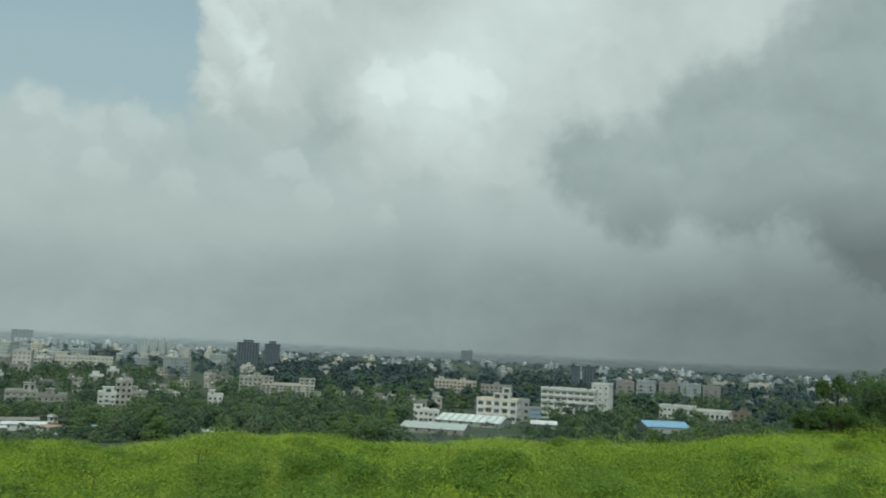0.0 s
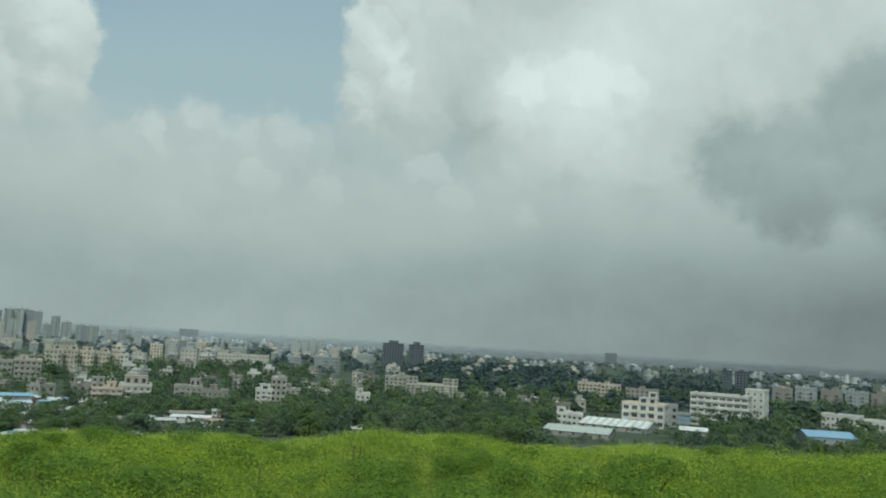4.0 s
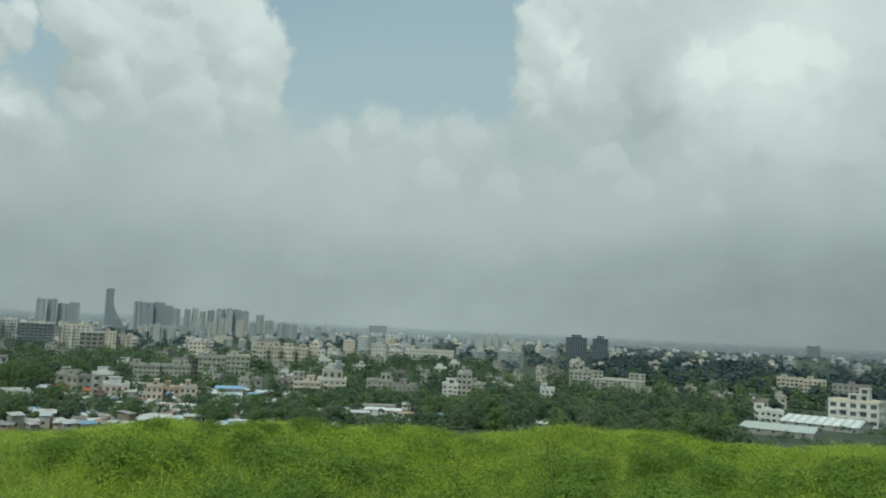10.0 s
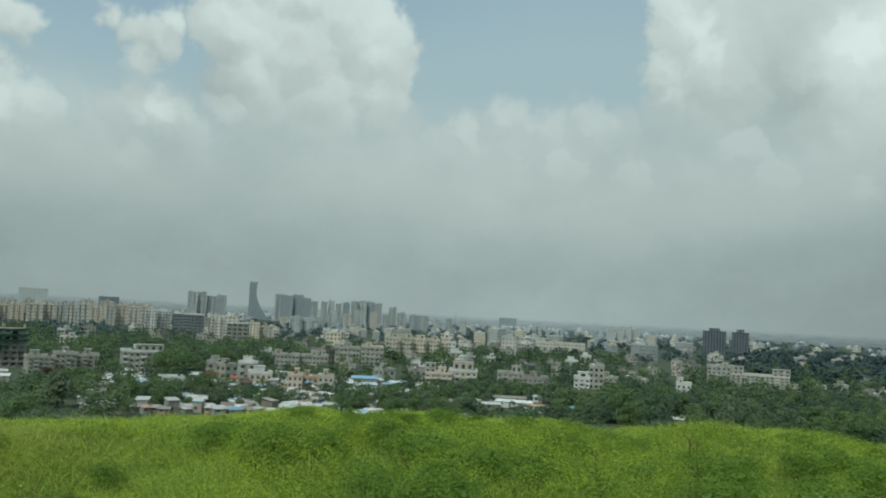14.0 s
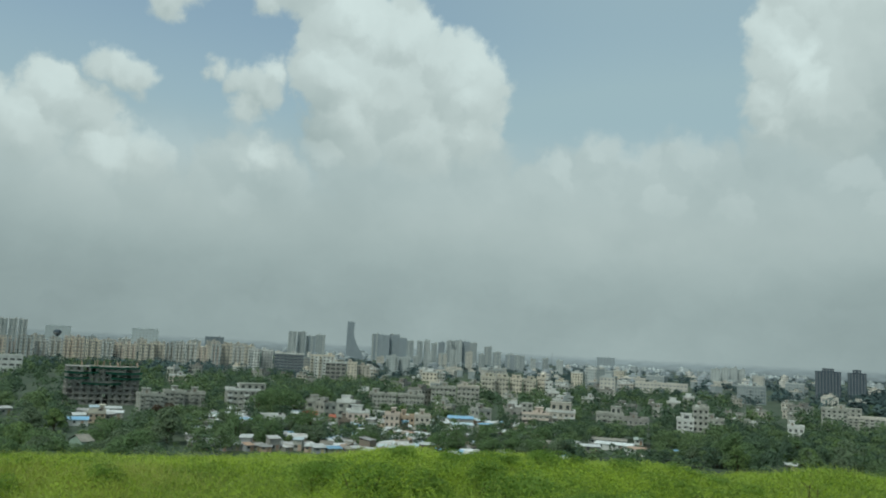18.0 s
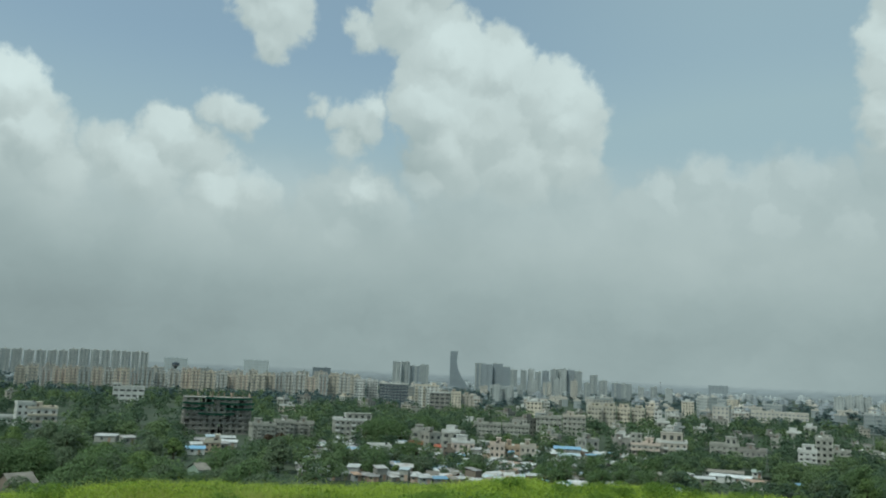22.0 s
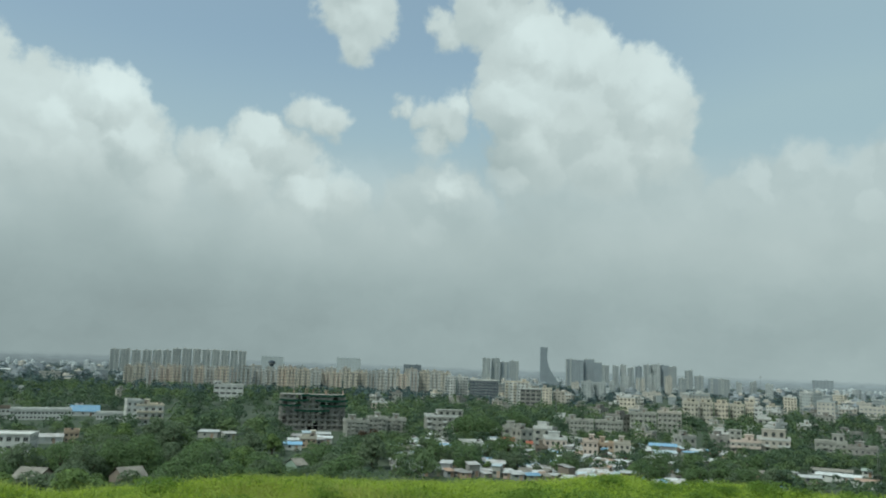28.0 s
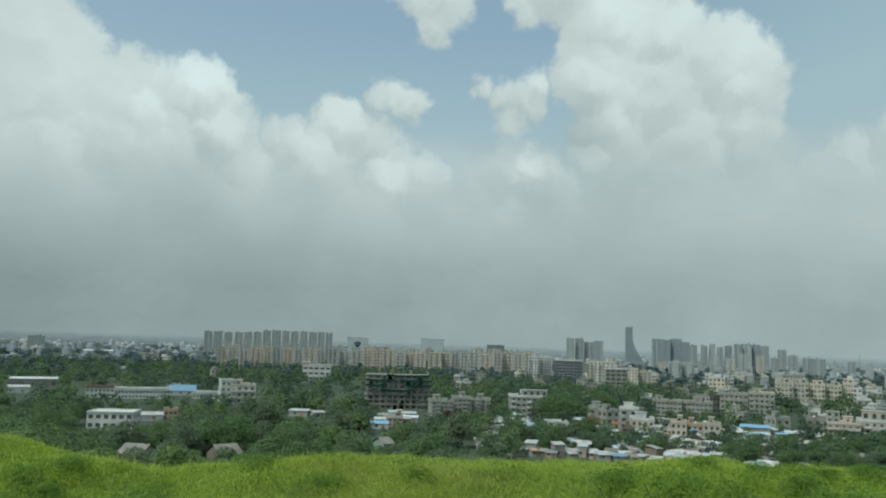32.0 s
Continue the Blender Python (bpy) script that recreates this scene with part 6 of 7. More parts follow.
# ---- the city far out, to the skyline ----
def far_city(name, label, count, d0, d1, az0, az1, hs, mats, seed, thin=()):
    rng = np.random.default_rng(seed)
    vs, fs, ms, n = [], [], [], 0
    for k in range(count):
        az, dist = rng.uniform(az0, az1), math.sqrt(rng.uniform(d0 * d0, d1 * d1))
        if any(a < az < b and rng.random() < p for a, b, p in thin):
            continue
        h = rng.uniform(*hs) * (1.6 if rng.random() < 0.08 else 1.0)
        w, d = rng.uniform(7, 18), rng.uniform(8, 14)
        if hidden_by(az, dist, h, 0.05):
            continue
        x, y = polar(az, dist)
        z = float(height(x, y))
        t = radians(az + rng.choice((0, 12, -20, 35)))
        c, s = math.cos(t), math.sin(t)
        mat = rng.integers(0, len(mats) - 1)

        def add(x0, x1, y0, y1, z0, z1, m):
            nonlocal n
            for px, py, pz in ((x0, y0, z0), (x1, y0, z0), (x1, y1, z0), (x0, y1, z0), (x0, y0, z1), (x1, y0, z1), (x1, y1, z1), (x0, y1, z1)):
                vs.append((x + px * c - py * s, y + px * s + py * c, z + pz))
            for q in ((4, 5, 6, 7), (0, 1, 5, 4), (1, 2, 6, 5), (2, 3, 7, 6), (3, 0, 4, 7)):
                fs.append([n + i for i in q])
                ms.append(m)
            n += 8

        st = max(1, int(h / 3.2))
        for q in range(st):          # storeys: a recessed dark band of openings over each wall band
            add(-w / 2, w / 2, 0, d, h * q / st, h * (q + 0.55) / st, mat)
            add(-w / 2 + 0.5, w / 2 - 0.5, 0.4, d - 0.4, h * (q + 0.55) / st, h * (q + 1) / st, len(mats) - 1)
        add(-w / 2, w / 2, 0, d, h, h + 1.2, mat)
        add(-w * 0.2, w * 0.15, d * 0.3, d * 0.6, h + 1.2, h + 3.6, mat)
    me = big_mesh(name, np.array(vs), np.array(fs), [M[m] for m in mats], np.array(ms))
    tagged(new(name, me), label, "buildings", kind="stuff")


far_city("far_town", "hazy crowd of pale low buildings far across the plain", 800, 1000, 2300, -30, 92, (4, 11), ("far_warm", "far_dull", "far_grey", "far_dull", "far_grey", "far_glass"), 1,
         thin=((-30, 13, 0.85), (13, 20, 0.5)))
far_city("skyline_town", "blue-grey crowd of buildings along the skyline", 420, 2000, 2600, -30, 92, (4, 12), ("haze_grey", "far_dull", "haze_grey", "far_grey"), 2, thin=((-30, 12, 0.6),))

# ---- trees ----
def leaf_cloud(rng, lobes, count, size, stretch=1.0, toss=0.38, up=0.75):
    """Leaf clumps on and inside lobes (centre, radii). Returns vertices and faces."""
    count = int(count * 1.5)
    c = np.array([l[0] for l in lobes], float)
    rad = np.array([l[1] for l in lobes], float)
    area = (rad[:, 0] * rad[:, 1] + rad[:, 0] * rad[:, 2]) ** 0.8
    pick = rng.choice(len(lobes), count, p=area / area.sum())
    d = rng.normal(size=(count, 3))
    d /= np.linalg.norm(d, axis=1)[:, None]
    d[:, 2] = np.where(d[:, 2] < -0.35, -d[:, 2], d[:, 2])
    shell = rng.uniform(0.84, 1.08, count)[:, None]
    pos = c[pick] + d * rad[pick] * shell
    nrm = d + rng.normal(scale=toss, size=(count, 3)) + np.array([0, 0, up])
    nrm /= np.linalg.norm(nrm, axis=1)[:, None]
    u = np.cross(nrm, rng.normal(size=(count, 3)))
    u /= np.linalg.norm(u, axis=1)[:, None]
    w = np.cross(nrm, u)
    s = (size * rng.uniform(0.55, 1.35, count))[:, None]
    k = rng.uniform(0.55, 1.0, count)[:, None]
    a, b = pos + w * s * k - u * s * 0.6 * stretch, pos - w * s * k - u * s * 0.6 * stretch
    v = np.stack([a, b, pos + u * s * 1.1 * stretch - nrm * s * 0.4], 1).reshape(-1, 3)
    return v, np.arange(count * 3).reshape(-1, 3)


def tree_meshes(seed, h, w, count, leaf, mat, tall=0.7):
    """A trunk with limbs and a crown of lobes, about h high and w wide."""
    rng = np.random.default_rng(seed)
    lobes, g = [], Geo()
    th = h * (1 - tall) + h * 0.15
    g.tube((0, 0, -1.0), (0.1, 0, th), w * 0.045, w * 0.03, 7)
    n = 9
    for i in range(n):
        a = 2 * math.pi * (i * 0.618 + rng.uniform(-0.06, 0.06))
        r = w * 0.5 * (0.25 + 0.5 * rng.uniform(0.3, 1.0)) * (0.55 if i > 5 else 1)
        zc = h * (1 - tall) + h * tall * (0.15 + 0.65 * (i / n)) + rng.uniform(-0.05, 0.05) * h
        rr = w * rng.uniform(0.17, 0.27)
        c = (r * math.cos(a), r * math.sin(a), min(zc, h - rr * 0.7))
        lobes.append((c, (rr, rr, rr * rng.uniform(0.65, 0.9))))
        mid = (c[0] * 0.35, c[1] * 0.35, th + (c[2] - th) * 0.45)
        g.tube((0.1, 0, th * 0.9), mid, w * 0.022, w * 0.015, 5, caps=False)
        g.tube(mid, c, w * 0.015, w * 0.006, 5, caps=False)
    v, f = leaf_cloud(rng, lobes, count, leaf)
    return g.mesh("trunk", [M["bark"]]), big_mesh("crown", v, f, [M[mat]])


TREES, NEAR_CROWNS = [], []
for k, (h, w, mat, tall, label) in enumerate((
        (9.5, 9.5, "leaf_a", 0.9, "broad dark green shade tree with a lumpy crown"),
        (11.0, 8.5, "leaf_b", 0.88, "tall light green neem tree"),
        (8.0, 8.0, "leaf_c", 0.92, "dusty green round-crowned tree"),
        (12.0, 11.0, "leaf_a", 0.86, "large spreading dark green tree"),
        (7.0, 6.0, "leaf_b", 0.95, "small light green bushy tree"),
        (13.0, 6.0, "leaf_c", 0.93, "slender tall dusty green tree"))):
    trunk, crown = tree_meshes(20 + k, h, w, 1500, 0.27, mat, tall)
    TREES.append((trunk, crown, label, h, w))
    NEAR_CROWNS.append(tree_meshes(20 + k, h, w, 3600, 0.165, mat, tall)[1])


def plant_tree(kind, az, dist, size, group="trees below the hill"):
    trunk, leaves, text, h, w = TREES[kind]
    x, y = polar(az, dist)
    root = thing("tree", text, "tree", pose(x, y, float(height(x, y)), 0, 0, (az * 37) % 360) @ Matrix.Diagonal((size, size, size, 1)), group)
    part("trunk", trunk, None, root)
    part("crown", NEAR_CROWNS[kind] if dist < 265 and kind < 6 else leaves, None, root)
    return root


# trees on the slope and at the foot of the hill, whose tops show over the brow
rnd = random.Random(11)
placed = 0
for az0, az1, d0, d1, top0, top1, count in (
        (3, 22, 262, 330, -5.6, -4.2, 70),
        (22, 32, 265, 330, -5.6, -4.6, 22),
        (58, 78, 150, 250, -6.6, -4.6, 34),
        (52, 66, 240, 360, -5.5, -4.2, 34),
        (66, 92, 200, 330, -5.6, -4.0, 60),
        (74, 92, 110, 180, -6.4, -4.6, 18),
        (-30, -12, 300, 420, -4.7, -3.6, 44),
        (-14, 3, 330, 430, -4.6, -4.0, 18),
        (30, 52, 300, 430, -5.2, -3.6, 54),
        (30, 52, 268, 300, -6.4, -5.5, 26)):
    for k in range(count):
        az, dist = rnd.uniform(az0, az1), rnd.uniform(d0, d1)
        e = rnd.uniform(top0, top1) if d1 - d0 < 130 else top0 + (top1 - top0) * (dist - d0) / (d1 - d0) + rnd.uniform(-0.5, 0.3)
        x, y = polar(az, dist)
        z = float(height(x, y))
        hh = EYE_Z + dist * math.tan(radians(e)) - z
        kind = rnd.choice((0, 0, 1, 2, 2, 3, 4, 5))
        size = max(0.5, min(1.55, hh / TREES[kind][3]))
        if hidden_by(az, dist, z + size * TREES[kind][3] * 0.85, 200 / dist):
            continue
        plant_tree(kind, az, dist, size)
        placed += 1

# the dark trees before the white block
for az, dist, size in ((48.9, 372, 1.0), (49.4, 380, 1.15), (49.9, 368, 1.1), (50.4, 377, 1.2), (50.9, 384, 1.1), (51.4, 373, 0.95), (46.9, 420, 1.1), (47.5, 428, 1.2)):
    plant_tree(3, az, dist, size)

# trees standing among the huts
for kind, az, dist, size in hut_trees:
    plant_tree(kind, az, dist, size, "trees among the huts")

# bushy trees round the old sheds on the slope
rnd = random.Random(31)
for az0, az1, d0, d1, e0, e1, count in ((74.5, 82.5, 165, 186, -7.7, -7.2, 16), (70.5, 75.5, 162, 184, -7.8, -7.25, 10), (60.6, 64.2, 205, 228, -7.2, -6.85, 8)):
    for k in range(count):
        az, dist, kind = rnd.uniform(az0, az1), rnd.uniform(d0, d1), rnd.choice((0, 1, 2, 4))
        x, y = polar(az, dist)
        hh = EYE_Z + dist * math.tan(radians(rnd.uniform(e0, e1))) - float(height(x, y))
        plant_tree(kind, az, dist, max(0.35, hh / TREES[kind][3]), "trees round the old sheds")


rusty = tree_meshes(41, 8.0, 8.5, 1250, 0.32, "leaf_rust", 0.9)
TREES.append((rusty[0], rusty[1], "tree with reddish-brown leaves among huts", 8.0, 8.5))
for az, dist, size in ((57.0, 335, 1.0), (57.9, 342, 0.85), (55.2, 420, 0.8)):
    plant_tree(6, az, dist, size)


def woods(name, label, spots, mats, per, leaf, seed, toss=0.3):
    """A wood seen from afar: many crowns in one sheet of leaf clumps. spots: x, y, z, height, width."""
    rng = np.random.default_rng(seed)
    vs, fs, ms, n = [], [], [], 0
    for x, y, z, h, w in spots:
        lobes = []
        for q in range(6):
            a, r = q * 1.9 + rng.uniform(0, 1), w * rng.uniform(0.12, 0.34) * (0.5 if q > 3 else 1)
            up = rng.uniform(0.28, 0.52) if q < 4 else rng.uniform(0.6, 0.76)
            lobes.append(((x + r * math.cos(a), y + r * math.sin(a), z + h * up), (w * rng.uniform(0.17, 0.26), w * rng.uniform(0.17, 0.26), h * rng.uniform(0.17, 0.26))))
        v, f = leaf_cloud(rng, lobes, per, leaf * w / 8, 1.0, toss, 0.75 if toss > 0.2 else 2.2)
        vs.append(v), fs.append(f + n), ms.append(np.full(len(f), rng.integers(0, len(mats))))
        n += len(v)
    ob = new(name, big_mesh(name, np.concatenate(vs), np.concatenate(fs), [M[m] for m in mats], np.concatenate(ms)))
    return tagged(ob, label, "woods", kind="stuff")


def wood_spots(seed, count, d0, d1, az0, az1, hs, ws, clump=0.0, avoid=True, part_seen=0.75):
    rnd = random.Random(seed)
    out = []
    while count > 0:
        count -= 1
        az, dist = rnd.uniform(az0, az1), math.sqrt(rnd.uniform(d0 * d0, d1 * d1))
        x, y = polar(az, dist)
        if clump and noise.noise((x * 0.008, y * 0.008, seed)) < clump:
            continue
        h = rnd.uniform(*hs)
        if avoid and hidden_by(az, dist, h * part_seen, (150 if dist < 420 else 60) / dist):
            continue
        if avoid and any((x - a) ** 2 + (y - b) ** 2 < 64 for a, b in spots_taken):
            continue
        out.append((x, y, float(height(x, y)), h, rnd.uniform(*ws)))
    return out


woods("foot_woods", "dense green woods at the foot of the hill", wood_spots(8, 420, 268, 430, 2, 30, (6, 10), (8, 12), 0, True, 0.7), ("woods", "woods_light", "woods_deep"), 330, 0.31, 13)
woods("near_woods", "dark green woods between the houses", wood_spots(1, 1450, 400, 720, -30, 58, (8, 13), (8, 13), -0.3, True, 0.6), ("woods", "woods_light", "woods_deep"), 100, 0.52, 3)
woods("park_woods", "dense dark woods beside the institute road", wood_spots(2, 900, 360, 930, 58, 93, (8, 11), (9, 12)), ("woods", "woods_light", "woods_deep"), 110, 0.52, 4)
# mid_ and far_ canopies bring their haze along in the base colour
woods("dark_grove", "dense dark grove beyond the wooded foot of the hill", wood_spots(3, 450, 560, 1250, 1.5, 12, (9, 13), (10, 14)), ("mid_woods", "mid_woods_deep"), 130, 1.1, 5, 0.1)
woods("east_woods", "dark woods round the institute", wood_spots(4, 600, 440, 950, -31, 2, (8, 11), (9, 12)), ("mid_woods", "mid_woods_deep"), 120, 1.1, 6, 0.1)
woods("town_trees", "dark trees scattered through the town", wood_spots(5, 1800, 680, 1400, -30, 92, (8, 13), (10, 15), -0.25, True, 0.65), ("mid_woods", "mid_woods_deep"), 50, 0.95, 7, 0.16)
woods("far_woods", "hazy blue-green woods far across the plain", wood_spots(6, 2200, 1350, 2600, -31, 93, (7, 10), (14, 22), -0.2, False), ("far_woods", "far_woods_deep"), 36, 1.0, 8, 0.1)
W3 = ("woods", "woods_light", "woods_deep")
for az0, az1, count, seed in ((-31, 31, 430, 12), (53, 93, 260, 13)):
    woods("scrub", "low green scrub along the foot of the hill", wood_spots(seed, count, 235, 420, az0, az1, (2.2, 4.2), (4, 7), 0, True, 0.5), W3, 90, 0.5, seed + 5)
for az0, az1, d0, d1, h0, h1, count, seed in (
        (29.5, 38.5, 540, 572, 6, 8.5, 44, 21), (36, 46, 405, 432, 3.5, 5.5, 46, 22), (43, 53, 430, 610, 8, 12, 150, 23),
        (50, 59, 420, 640, 7, 11, 110, 24), (48, 72, 790, 900, 7, 11, 190, 25), (14, 31, 330, 372, 4.5, 7, 70, 26), (20, 33, 268, 300, 3, 5.5, 44, 27)):
    woods("grove", "green grove in front of the apartment blocks", wood_spots(seed, count, d0, d1, az0, az1, (h0, h1), (8, 12) if h1 > 6 else (5, 8), 0, True, 0.5),
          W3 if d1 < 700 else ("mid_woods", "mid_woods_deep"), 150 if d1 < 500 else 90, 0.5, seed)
woods("slope_woods", "leafy green woods on the lower slope of the hill", wood_spots(9, 330, 225, 420, 53, 93, (6.5, 10), (8, 12), 0, True, 0.9), ("woods", "woods_light", "woods_light"), 340, 0.31, 14)
woods("hut_trees", "green trees between the huts and houses", wood_spots(10, 300, 272, 430, 28, 54, (4.5, 8), (5, 9), 0, True, 0.6), ("woods", "woods_light", "woods_deep"), 200, 0.42, 15)
woods("gate_woods", "green trees below the institute", wood_spots(11, 200, 300, 440, -31, -6, (6, 9), (7, 10)), ("woods", "woods_light", "woods_deep"), 200, 0.42, 16)

# ---- the weedy hilltop ----
def weeds():
    rng = np.random.default_rng(42)

    def spread(count, near, beyond):
        """Points over the seen part of the hilltop, from near metres out to past the brow."""
        az = rng.uniform(-33, 92, count * 2)
        r = np.sqrt(rng.uniform(near ** 2, (brow(az) + beyond) ** 2))
        x, y = -np.sin(np.radians(az)) * r, np.cos(np.radians(az)) * r
        return x[:count], y[:count]

    def wave(x, y, f, seed):
        """Soft noise, read off a grid of quarter-metre cells."""
        span = np.arange(-36, 36.01, 0.25)
        grid = np.array([[noise.fractal((p * f, q * f, seed), 0.6, 2.0, 3) for q in span] for p in span])
        u, v = (np.clip(x, -35.9, 35.9) + 36) * 4, (np.clip(y, -35.9, 35.9) + 36) * 4
        i, j = u.astype(int), v.astype(int)
        u, v = u - i, v - j
        return (grid[i, j] * (1 - u) + grid[i + 1, j] * u) * (1 - v) + (grid[i, j + 1] * (1 - u) + grid[i + 1, j + 1] * u) * v

    def lift(x, y, mounds=1.0):
        """How high the weeds stand: swells and leafy mounds."""
        return 0.15 + 0.10 * wave(x, y, 0.45, 3.0) + mounds * domes(x, y)

    # leafy mounds: where each stands, how wide and how high
    count = 640
    mz = rng.uniform(-33, 92, count)
    mr = np.sqrt(rng.uniform(6.0 ** 2, (brow(mz) + 2.0) ** 2))
    keep = (np.abs(mz - 62) > 16) | (rng.random(count) < 0.45)
    mz, mr = mz[keep], mr[keep]
    mx, my = -np.sin(np.radians(mz)) * mr, np.cos(np.radians(mz)) * mr
    mw = rng.uniform(0.26, 0.68, len(mz))
    mh = mw * rng.uniform(0.45, 0.85, len(mz)) * np.where(mr > brow(mz) - 0.8, 0.2, np.where(mr > brow(mz) - 2.4, 0.45, 0.9)) * np.where(mz > 42, 0.6, 1.0)
    dark = rng.random(len(mz)) < 0.42             # mounds of the darker shrub

    def domes(x, y):
        out = np.zeros(len(x))
        for a, b, w, h in zip(mx, my, mw, mh):
            q = ((x - a) ** 2 + (y - b) ** 2) / (w * w)
            near = q < 1
            out[near] = np.maximum(out[near], h * np.sqrt(1 - q[near]))
        return out

    def leaves(pos, nrm, small, large):
        n = len(pos)
        nrm = nrm / np.linalg.norm(nrm, axis=1)[:, None]
        u = np.cross(nrm, rng.normal(size=(n, 3)))
        u /= np.linalg.norm(u, axis=1)[:, None]
        w = np.cross(nrm, u)
        s = (rng.uniform(small, large, n) * (0.6 + np.hypot(pos[:, 0], pos[:, 1]) / 22))[:, None]
        return np.stack([pos - u * s - w * s * 0.55, pos - u * s + w * s * 0.55, pos + u * s * 1.7 - nrm * s * 0.4], 1).reshape(-1, 3)

    # leaves of the carpet
    n = 430000
    x, y = spread(n, 6.0, 5.0)
    top = lift(x, y, 0.0)
    pos = np.stack([x, y, height(x, y) + top * rng.uniform(0.35, 1.1, n)], 1)
    v1 = leaves(pos, rng.normal(scale=0.42, size=(n, 3)) + np.array([0, -0.1, 0.85]), 0.007, 0.0135)
    patch = wave(x, y, 0.8, 11.0) + rng.normal(scale=0.12, size=n)
    k1 = np.where(rng.random(n) < 0.005, 1, np.where(patch > 0.30, 2, 0))
    # leaves of the mounds: a ragged shell that thins out towards the foot
    per = (mw * mh * 6200).astype(int) + 150
    own = np.repeat(np.arange(len(mz)), per)
    n = len(own)
    d = rng.normal(size=(n, 3))
    d[:, 2] = np.abs(d[:, 2]) + 0.1
    d /= np.linalg.norm(d, axis=1)[:, None]
    ragged = rng.uniform(0.72, 1.12, n) * (1 + 0.25 * np.sin(d[:, 0] * 6 + own) * np.cos(d[:, 1] * 7 + own * 2))
    x, y = mx[own] + d[:, 0] * mw[own] * ragged, my[own] + d[:, 1] * mw[own] * ragged
    pos = np.stack([x, y, height(x, y) + 0.12 + d[:, 2] * (mh[own] + 0.05) * ragged], 1)
    v2 = leaves(pos, d * 0.8 + rng.normal(scale=0.36, size=(n, 3)) + np.array([0, 0, 0.35]), 0.008, 0.0145)
    k2 = np.where(rng.random(n) < 0.01, 1, np.where(dark[own] ^ (rng.random(n) < 0.05), 2, 0))
    v = np.concatenate([v1, v2])
    f = np.arange(len(v)).reshape(-1, 3)
    tagged(new("weed_leaves", big_mesh("weed_leaves", v, f, [M["weed"], M["bloom"], M["weed_dark"]], np.concatenate([k1, k2]))), "bright green low weeds covering the hilltop", "weeds", kind="stuff")

    # grass blades
    n = 60000
    x, y = spread(n, 6.0, 5.0)
    top = (lift(x, y, 0.3) + 0.04) * rng.uniform(0.6, 1.25, n)
    base = height(x, y)
    lean = rng.normal(scale=0.12, size=(n, 2))
    side = rng.normal(size=(n, 2))
    side /= np.linalg.norm(side, axis=1)[:, None]
    r = np.hypot(x, y)
    wd = (rng.uniform(0.0025, 0.0055, n) * (0.7 + r / 22))[:, None]
    p0 = np.stack([x, y, base + top * 0.2], 1)
    p1 = np.stack([x + lean[:, 0] * 0.5, y + lean[:, 1] * 0.5, base + top * 0.7], 1)
    p2 = np.stack([x + lean[:, 0] * 1.6, y + lean[:, 1] * 1.6, base + top], 1)
    off = np.concatenate([side * wd, np.zeros((n, 1))], 1)
    v = np.stack([p0 - off, p0 + off, p1 + off, p1 - off, p2], 1).reshape(-1, 3)
    i = np.arange(n)[:, None] * 5
    f = np.concatenate([i + np.array([0, 1, 2]), i + np.array([0, 2, 3]), i + np.array([3, 2, 4])], 0)
    tagged(new("grass_blades", big_mesh("grass_blades", v, f, [M["blade"]])), "yellow-green grass blades among the weeds", "grass", kind="stuff")


    # the same weeds underfoot and behind
    n = 60000
    a, r = rng.uniform(0, 6.2832, n), np.sqrt(rng.uniform(0.0, 13.0 ** 2, n))
    x, y = np.cos(a) * r, np.sin(a) * r
    turn = np.degrees(np.arctan2(-x, y))
    away = (r < 6.2) | (turn < -33) | (turn > 92)
    x, y = x[away], y[away]
    n = len(x)
    base = height(x, y)
    tilt = rng.normal(scale=0.05, size=(n, 2))
    side = rng.normal(size=(n, 2))
    side /= np.linalg.norm(side, axis=1)[:, None]
    off = np.concatenate([side * rng.uniform(0.006, 0.016, n)[:, None], np.zeros((n, 1))], 1)
    p0 = np.stack([x, y, base], 1)
    p1 = np.stack([x + tilt[:, 0], y + tilt[:, 1], base + rng.uniform(0.06, 0.20, n)], 1)
    p2 = p1 + np.stack([tilt[:, 0], tilt[:, 1], rng.uniform(0.01, 0.06, n)], 1)
    v = np.stack([p0, p1 + off, p2, p1 - off], 1).reshape(-1, 3)
    i = np.arange(n)[:, None] * 4
    f = np.concatenate([i + np.array([0, 1, 2]), i + np.array([0, 2, 3])], 0)
    tagged(new("low_weeds", big_mesh("low_weeds", v, f, [M["weed"]])), "trodden low green weeds on the flat hilltop", "weeds", kind="stuff")

    # a dry patch near the brow
    n = 5000
    az, r = rng.normal(63.0, 3.2, n), rng.normal(10.2, 0.8, n)
    x, y = -np.sin(np.radians(az)) * r, np.cos(np.radians(az)) * r
    base = height(x, y)
    top = rng.uniform(0.10, 0.24, n)
    lean = rng.normal(scale=0.10, size=(n, 2))
    p0 = np.stack([x, y, base], 1)
    p1 = np.stack([x + lean[:, 0], y + lean[:, 1], base + top], 1)
    side = rng.normal(size=(n, 2))
    off = np.concatenate([side / np.linalg.norm(side, axis=1)[:, None] * 0.006, np.zeros((n, 1))], 1)
    v = np.stack([p0 - off, p0 + off, p1], 1).reshape(-1, 3)
    tagged(new("dry_grass", big_mesh("dry_grass", v, np.arange(n * 3).reshape(-1, 3), [M["dry_blade"]])), "patch of dry straw-coloured grass near the brow", "grass", kind="stuff")


weeds()

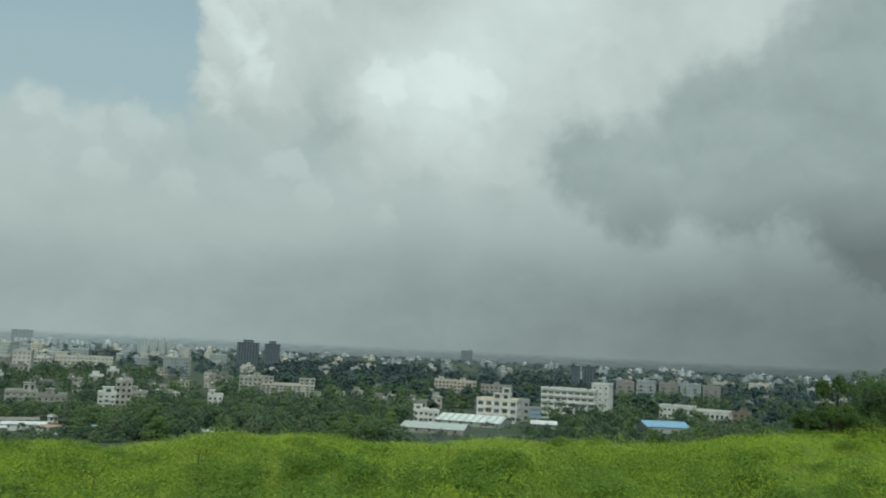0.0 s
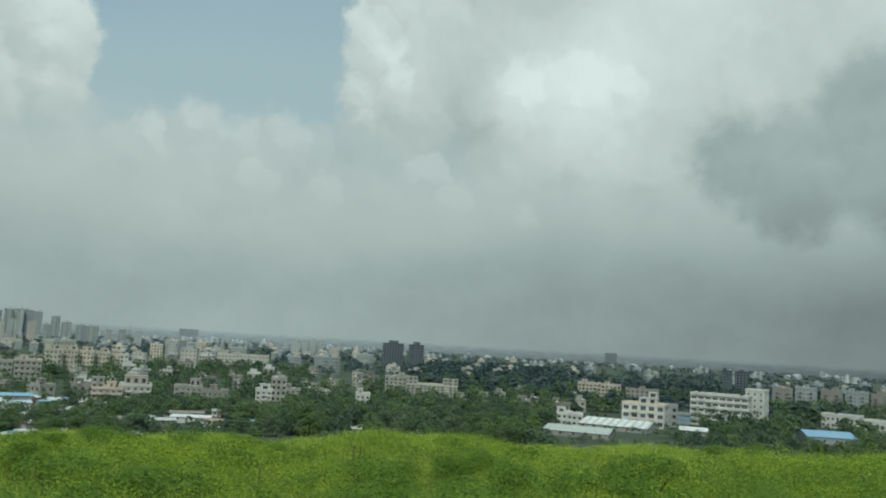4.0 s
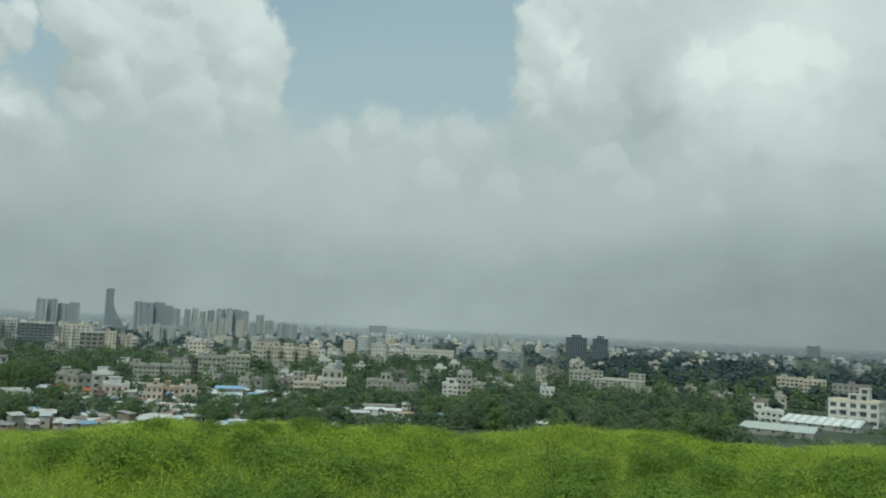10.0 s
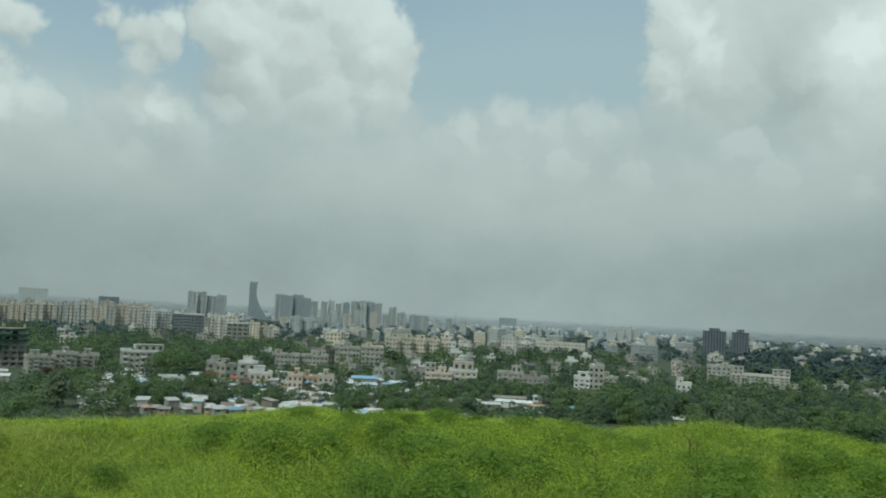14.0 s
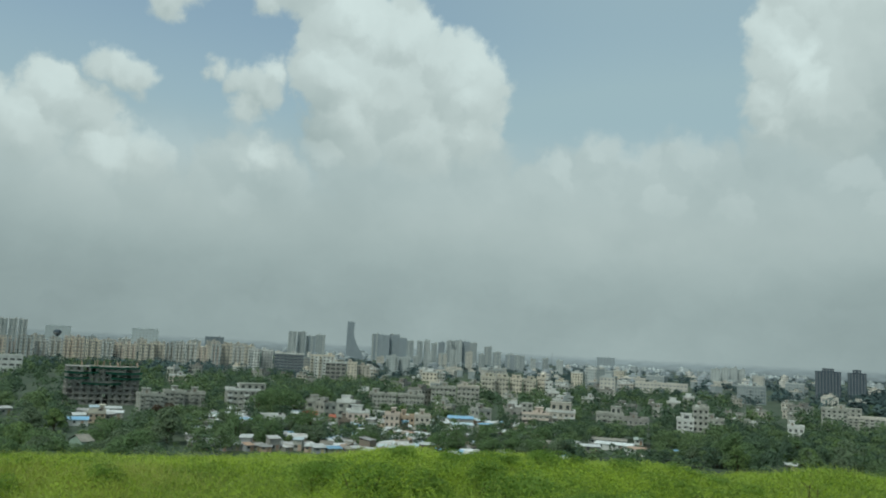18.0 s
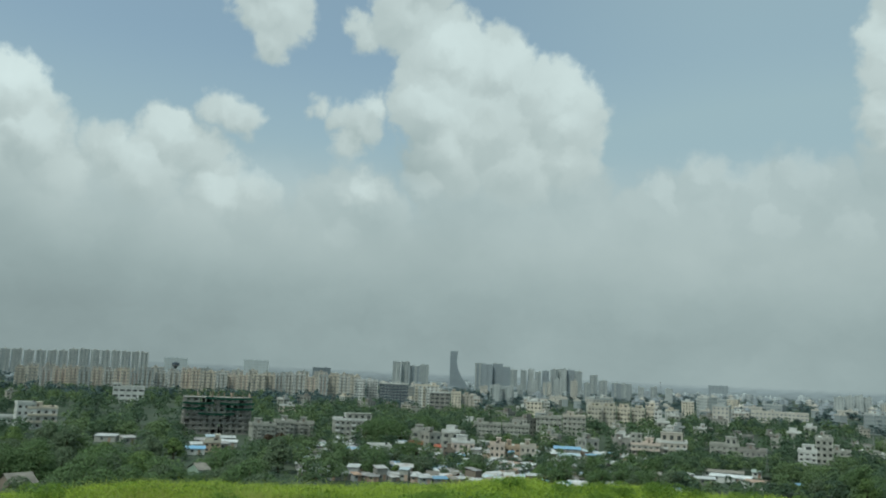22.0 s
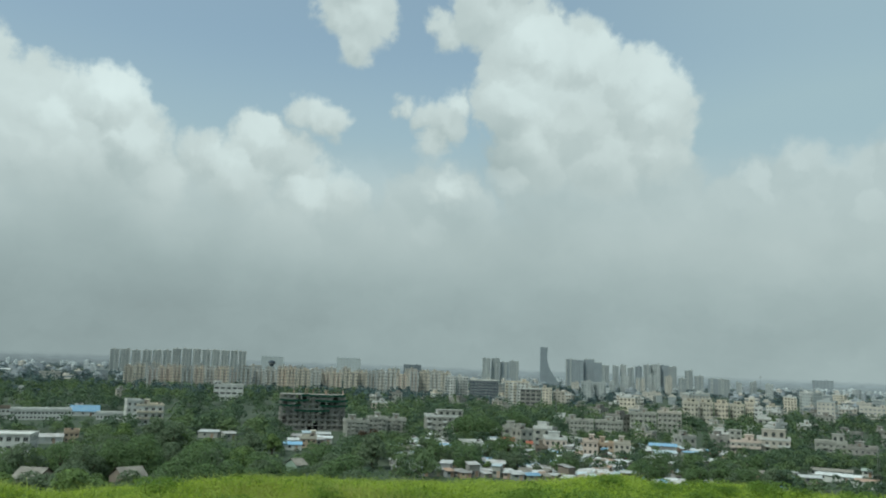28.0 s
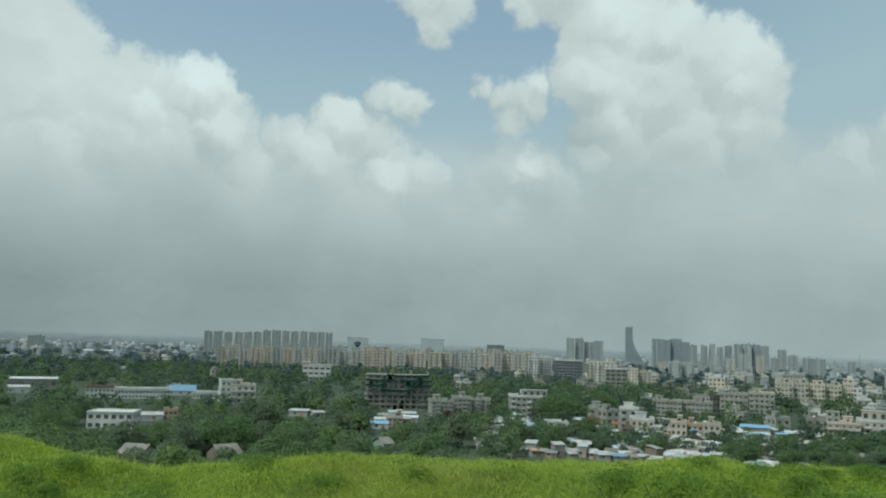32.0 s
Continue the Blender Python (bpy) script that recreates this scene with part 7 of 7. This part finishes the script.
# leafy weed shrubs
SHRUBS = []
for k in range(6):
    rng = np.random.default_rng(60 + k)
    lobes = []
    for q in range(9):
        a, r = rng.uniform(0, 6.283), rng.uniform(0.0, 0.32)
        lobes.append(((r * math.cos(a), r * math.sin(a), rng.uniform(0.16, 0.42)), (0.17, 0.17, 0.15)))
    v, f = leaf_cloud(rng, lobes, 1500, 0.0125, 1.4, 0.6)
    g = Geo()
    for q in lobes:
        g.tube((0, 0, -0.1), q[0], 0.008, 0.004, 4, caps=False)
    SHRUBS.append((g.mesh("stem", [M["bark"]]), big_mesh("foliage", v, f, [M["weed_dark"]])))


def shrub(az, dist, size, kind, tall=1.0):
    x, y = polar(az, dist)
    root = thing("weed_shrub", "leafy green weed shrub on the hilltop", "shrub",
                 pose(x, y, float(height(x, y)), 0, 0, az * 53 % 360) @ Matrix.Diagonal((size, size, size * tall, 1)), "weed shrubs")
    part("stem", SHRUBS[kind][0], None, root)
    part("foliage", SHRUBS[kind][1], None, root)


rnd = random.Random(17)
for k in range(150):
    az = rnd.uniform(-31, 91)
    dist = rnd.uniform(6.6, float(brow(az)) + 1.0)
    if 44 < az < 78 and rnd.random() < 0.85:
        continue
    near = dist < brow(az) - 2.5
    shrub(az, dist, rnd.uniform(0.65, 1.3 if near else 0.8), rnd.randrange(6), rnd.uniform(0.75, 1.0 if near else 0.8))
# the dark ones that stand out
for k, (az, dist, size) in enumerate((
    (15.4, 11.5, 0.9), (7.1, 11, 0.9), (4.3, 12, 0.8), (24, 13.6, 0.8), (-3.5, 14.1, 0.9), (8.7, 16, 1), (32.2, 12.6, 0.9), (28.2, 12.6, 0.8),
    (31.6, 8.7, 0.9), (37, 10.4, 0.9), (41.3, 9.6, 1), (23.5, 13.4, 0.8), (21.2, 11.3, 0.8), (48.8, 10.2, 0.9), (45.6, 9.3, 1.2), (41.4, 9.7, 1),
    (37, 10.5, 0.9), (36.3, 8.2, 0.9), (31.3, 8.6, 0.9), (32.3, 12.6, 0.8), (72.9, 10.8, 0.8), (48, 10.7, 0.8), (61.9, 10.1, 0.7), (58.6, 12.8, 0.7),
    (9.2, 10.4, 0.9), (0.8, 11.6, 0.9), (-6.4, 13.3, 0.9), (-21.1, 16, 0.9), (-17.2, 13.6, 0.9), (-25.1, 15.7, 0.9),
)):
    shrub(az, dist, size, k % 6, 0.8 if dist < 11.5 else 0.45)
# the tall bush on the rise beside the hilltop, and smaller ones round it
for k, (az, dist, h, w) in enumerate(((-28.2, 24, 2.3, 2.3), (-26.0, 25, 1.7, 1.6), (-30.3, 23, 2.0, 2.4), (-27.0, 22.5, 1.1, 1.4), (-24.6, 24, 1.1, 1.2), (-32, 22, 1.8, 2.2))):
    rng = np.random.default_rng(80 + k)
    lobes, g = [], Geo()
    for q in range(26):
        a, r = rng.uniform(0, 6.283), w * 0.5 * math.sqrt(rng.uniform(0.0, 0.75))
        c = (r * math.cos(a), r * math.sin(a), h * rng.uniform(0.15, 0.92) * (1 - 0.5 * (2 * r / w) ** 2))
        lobes.append((c, (w * 0.10, w * 0.10, h * 0.15)))
        g.tube((0, 0, -0.1), c, 0.02, 0.006, 5, caps=False)
    v, f = leaf_cloud(rng, lobes, 6400, 0.019, 1.7, 0.55)
    x, y = polar(az, dist)
    root = thing("bush", "tall dark leafy bush on the grassy rise", "bush", pose(x, y, float(height(x, y)), 0, 0, 0), "bushes on the rise")
    part("stem", g, M["bark"], root)
    part("foliage", big_mesh("foliage", v, f, [M["bush_leaf"]]), None, root)

# dry stalks standing out of the weeds
for k, (az, dist, h) in enumerate(((15.7, 10.8, 0.55), (16.1, 11.2, 0.5), (15.8, 9.7, 0.4), (22.5, 9.4, 0.45), (22.5, 9.8, 0.4))):
    rnd = random.Random(90 + k)
    x, y = polar(az, dist)
    root = thing("dead_stalk", "thin dry brown weed stalk with bare twigs", "plant", pose(x, y, float(height(x, y)), 0, 0, az), "dry stalks")
    g = Geo()
    g.tube((0, 0, -0.05), (0.03, 0, h), 0.008, 0.004, 5)
    part("stem", g, M["bark"], root)
    for q in range(6):
        a, z = rnd.uniform(0, 6.283), h * rnd.uniform(0.35, 0.95)
        r = rnd.uniform(0.06, 0.15)
        g = Geo()
        g.tube((0.03 * z / h, 0, z), (r * math.cos(a), r * math.sin(a), z + r * 0.8), 0.004, 0.002, 4)
        part("twig", g, M["bark"], root)
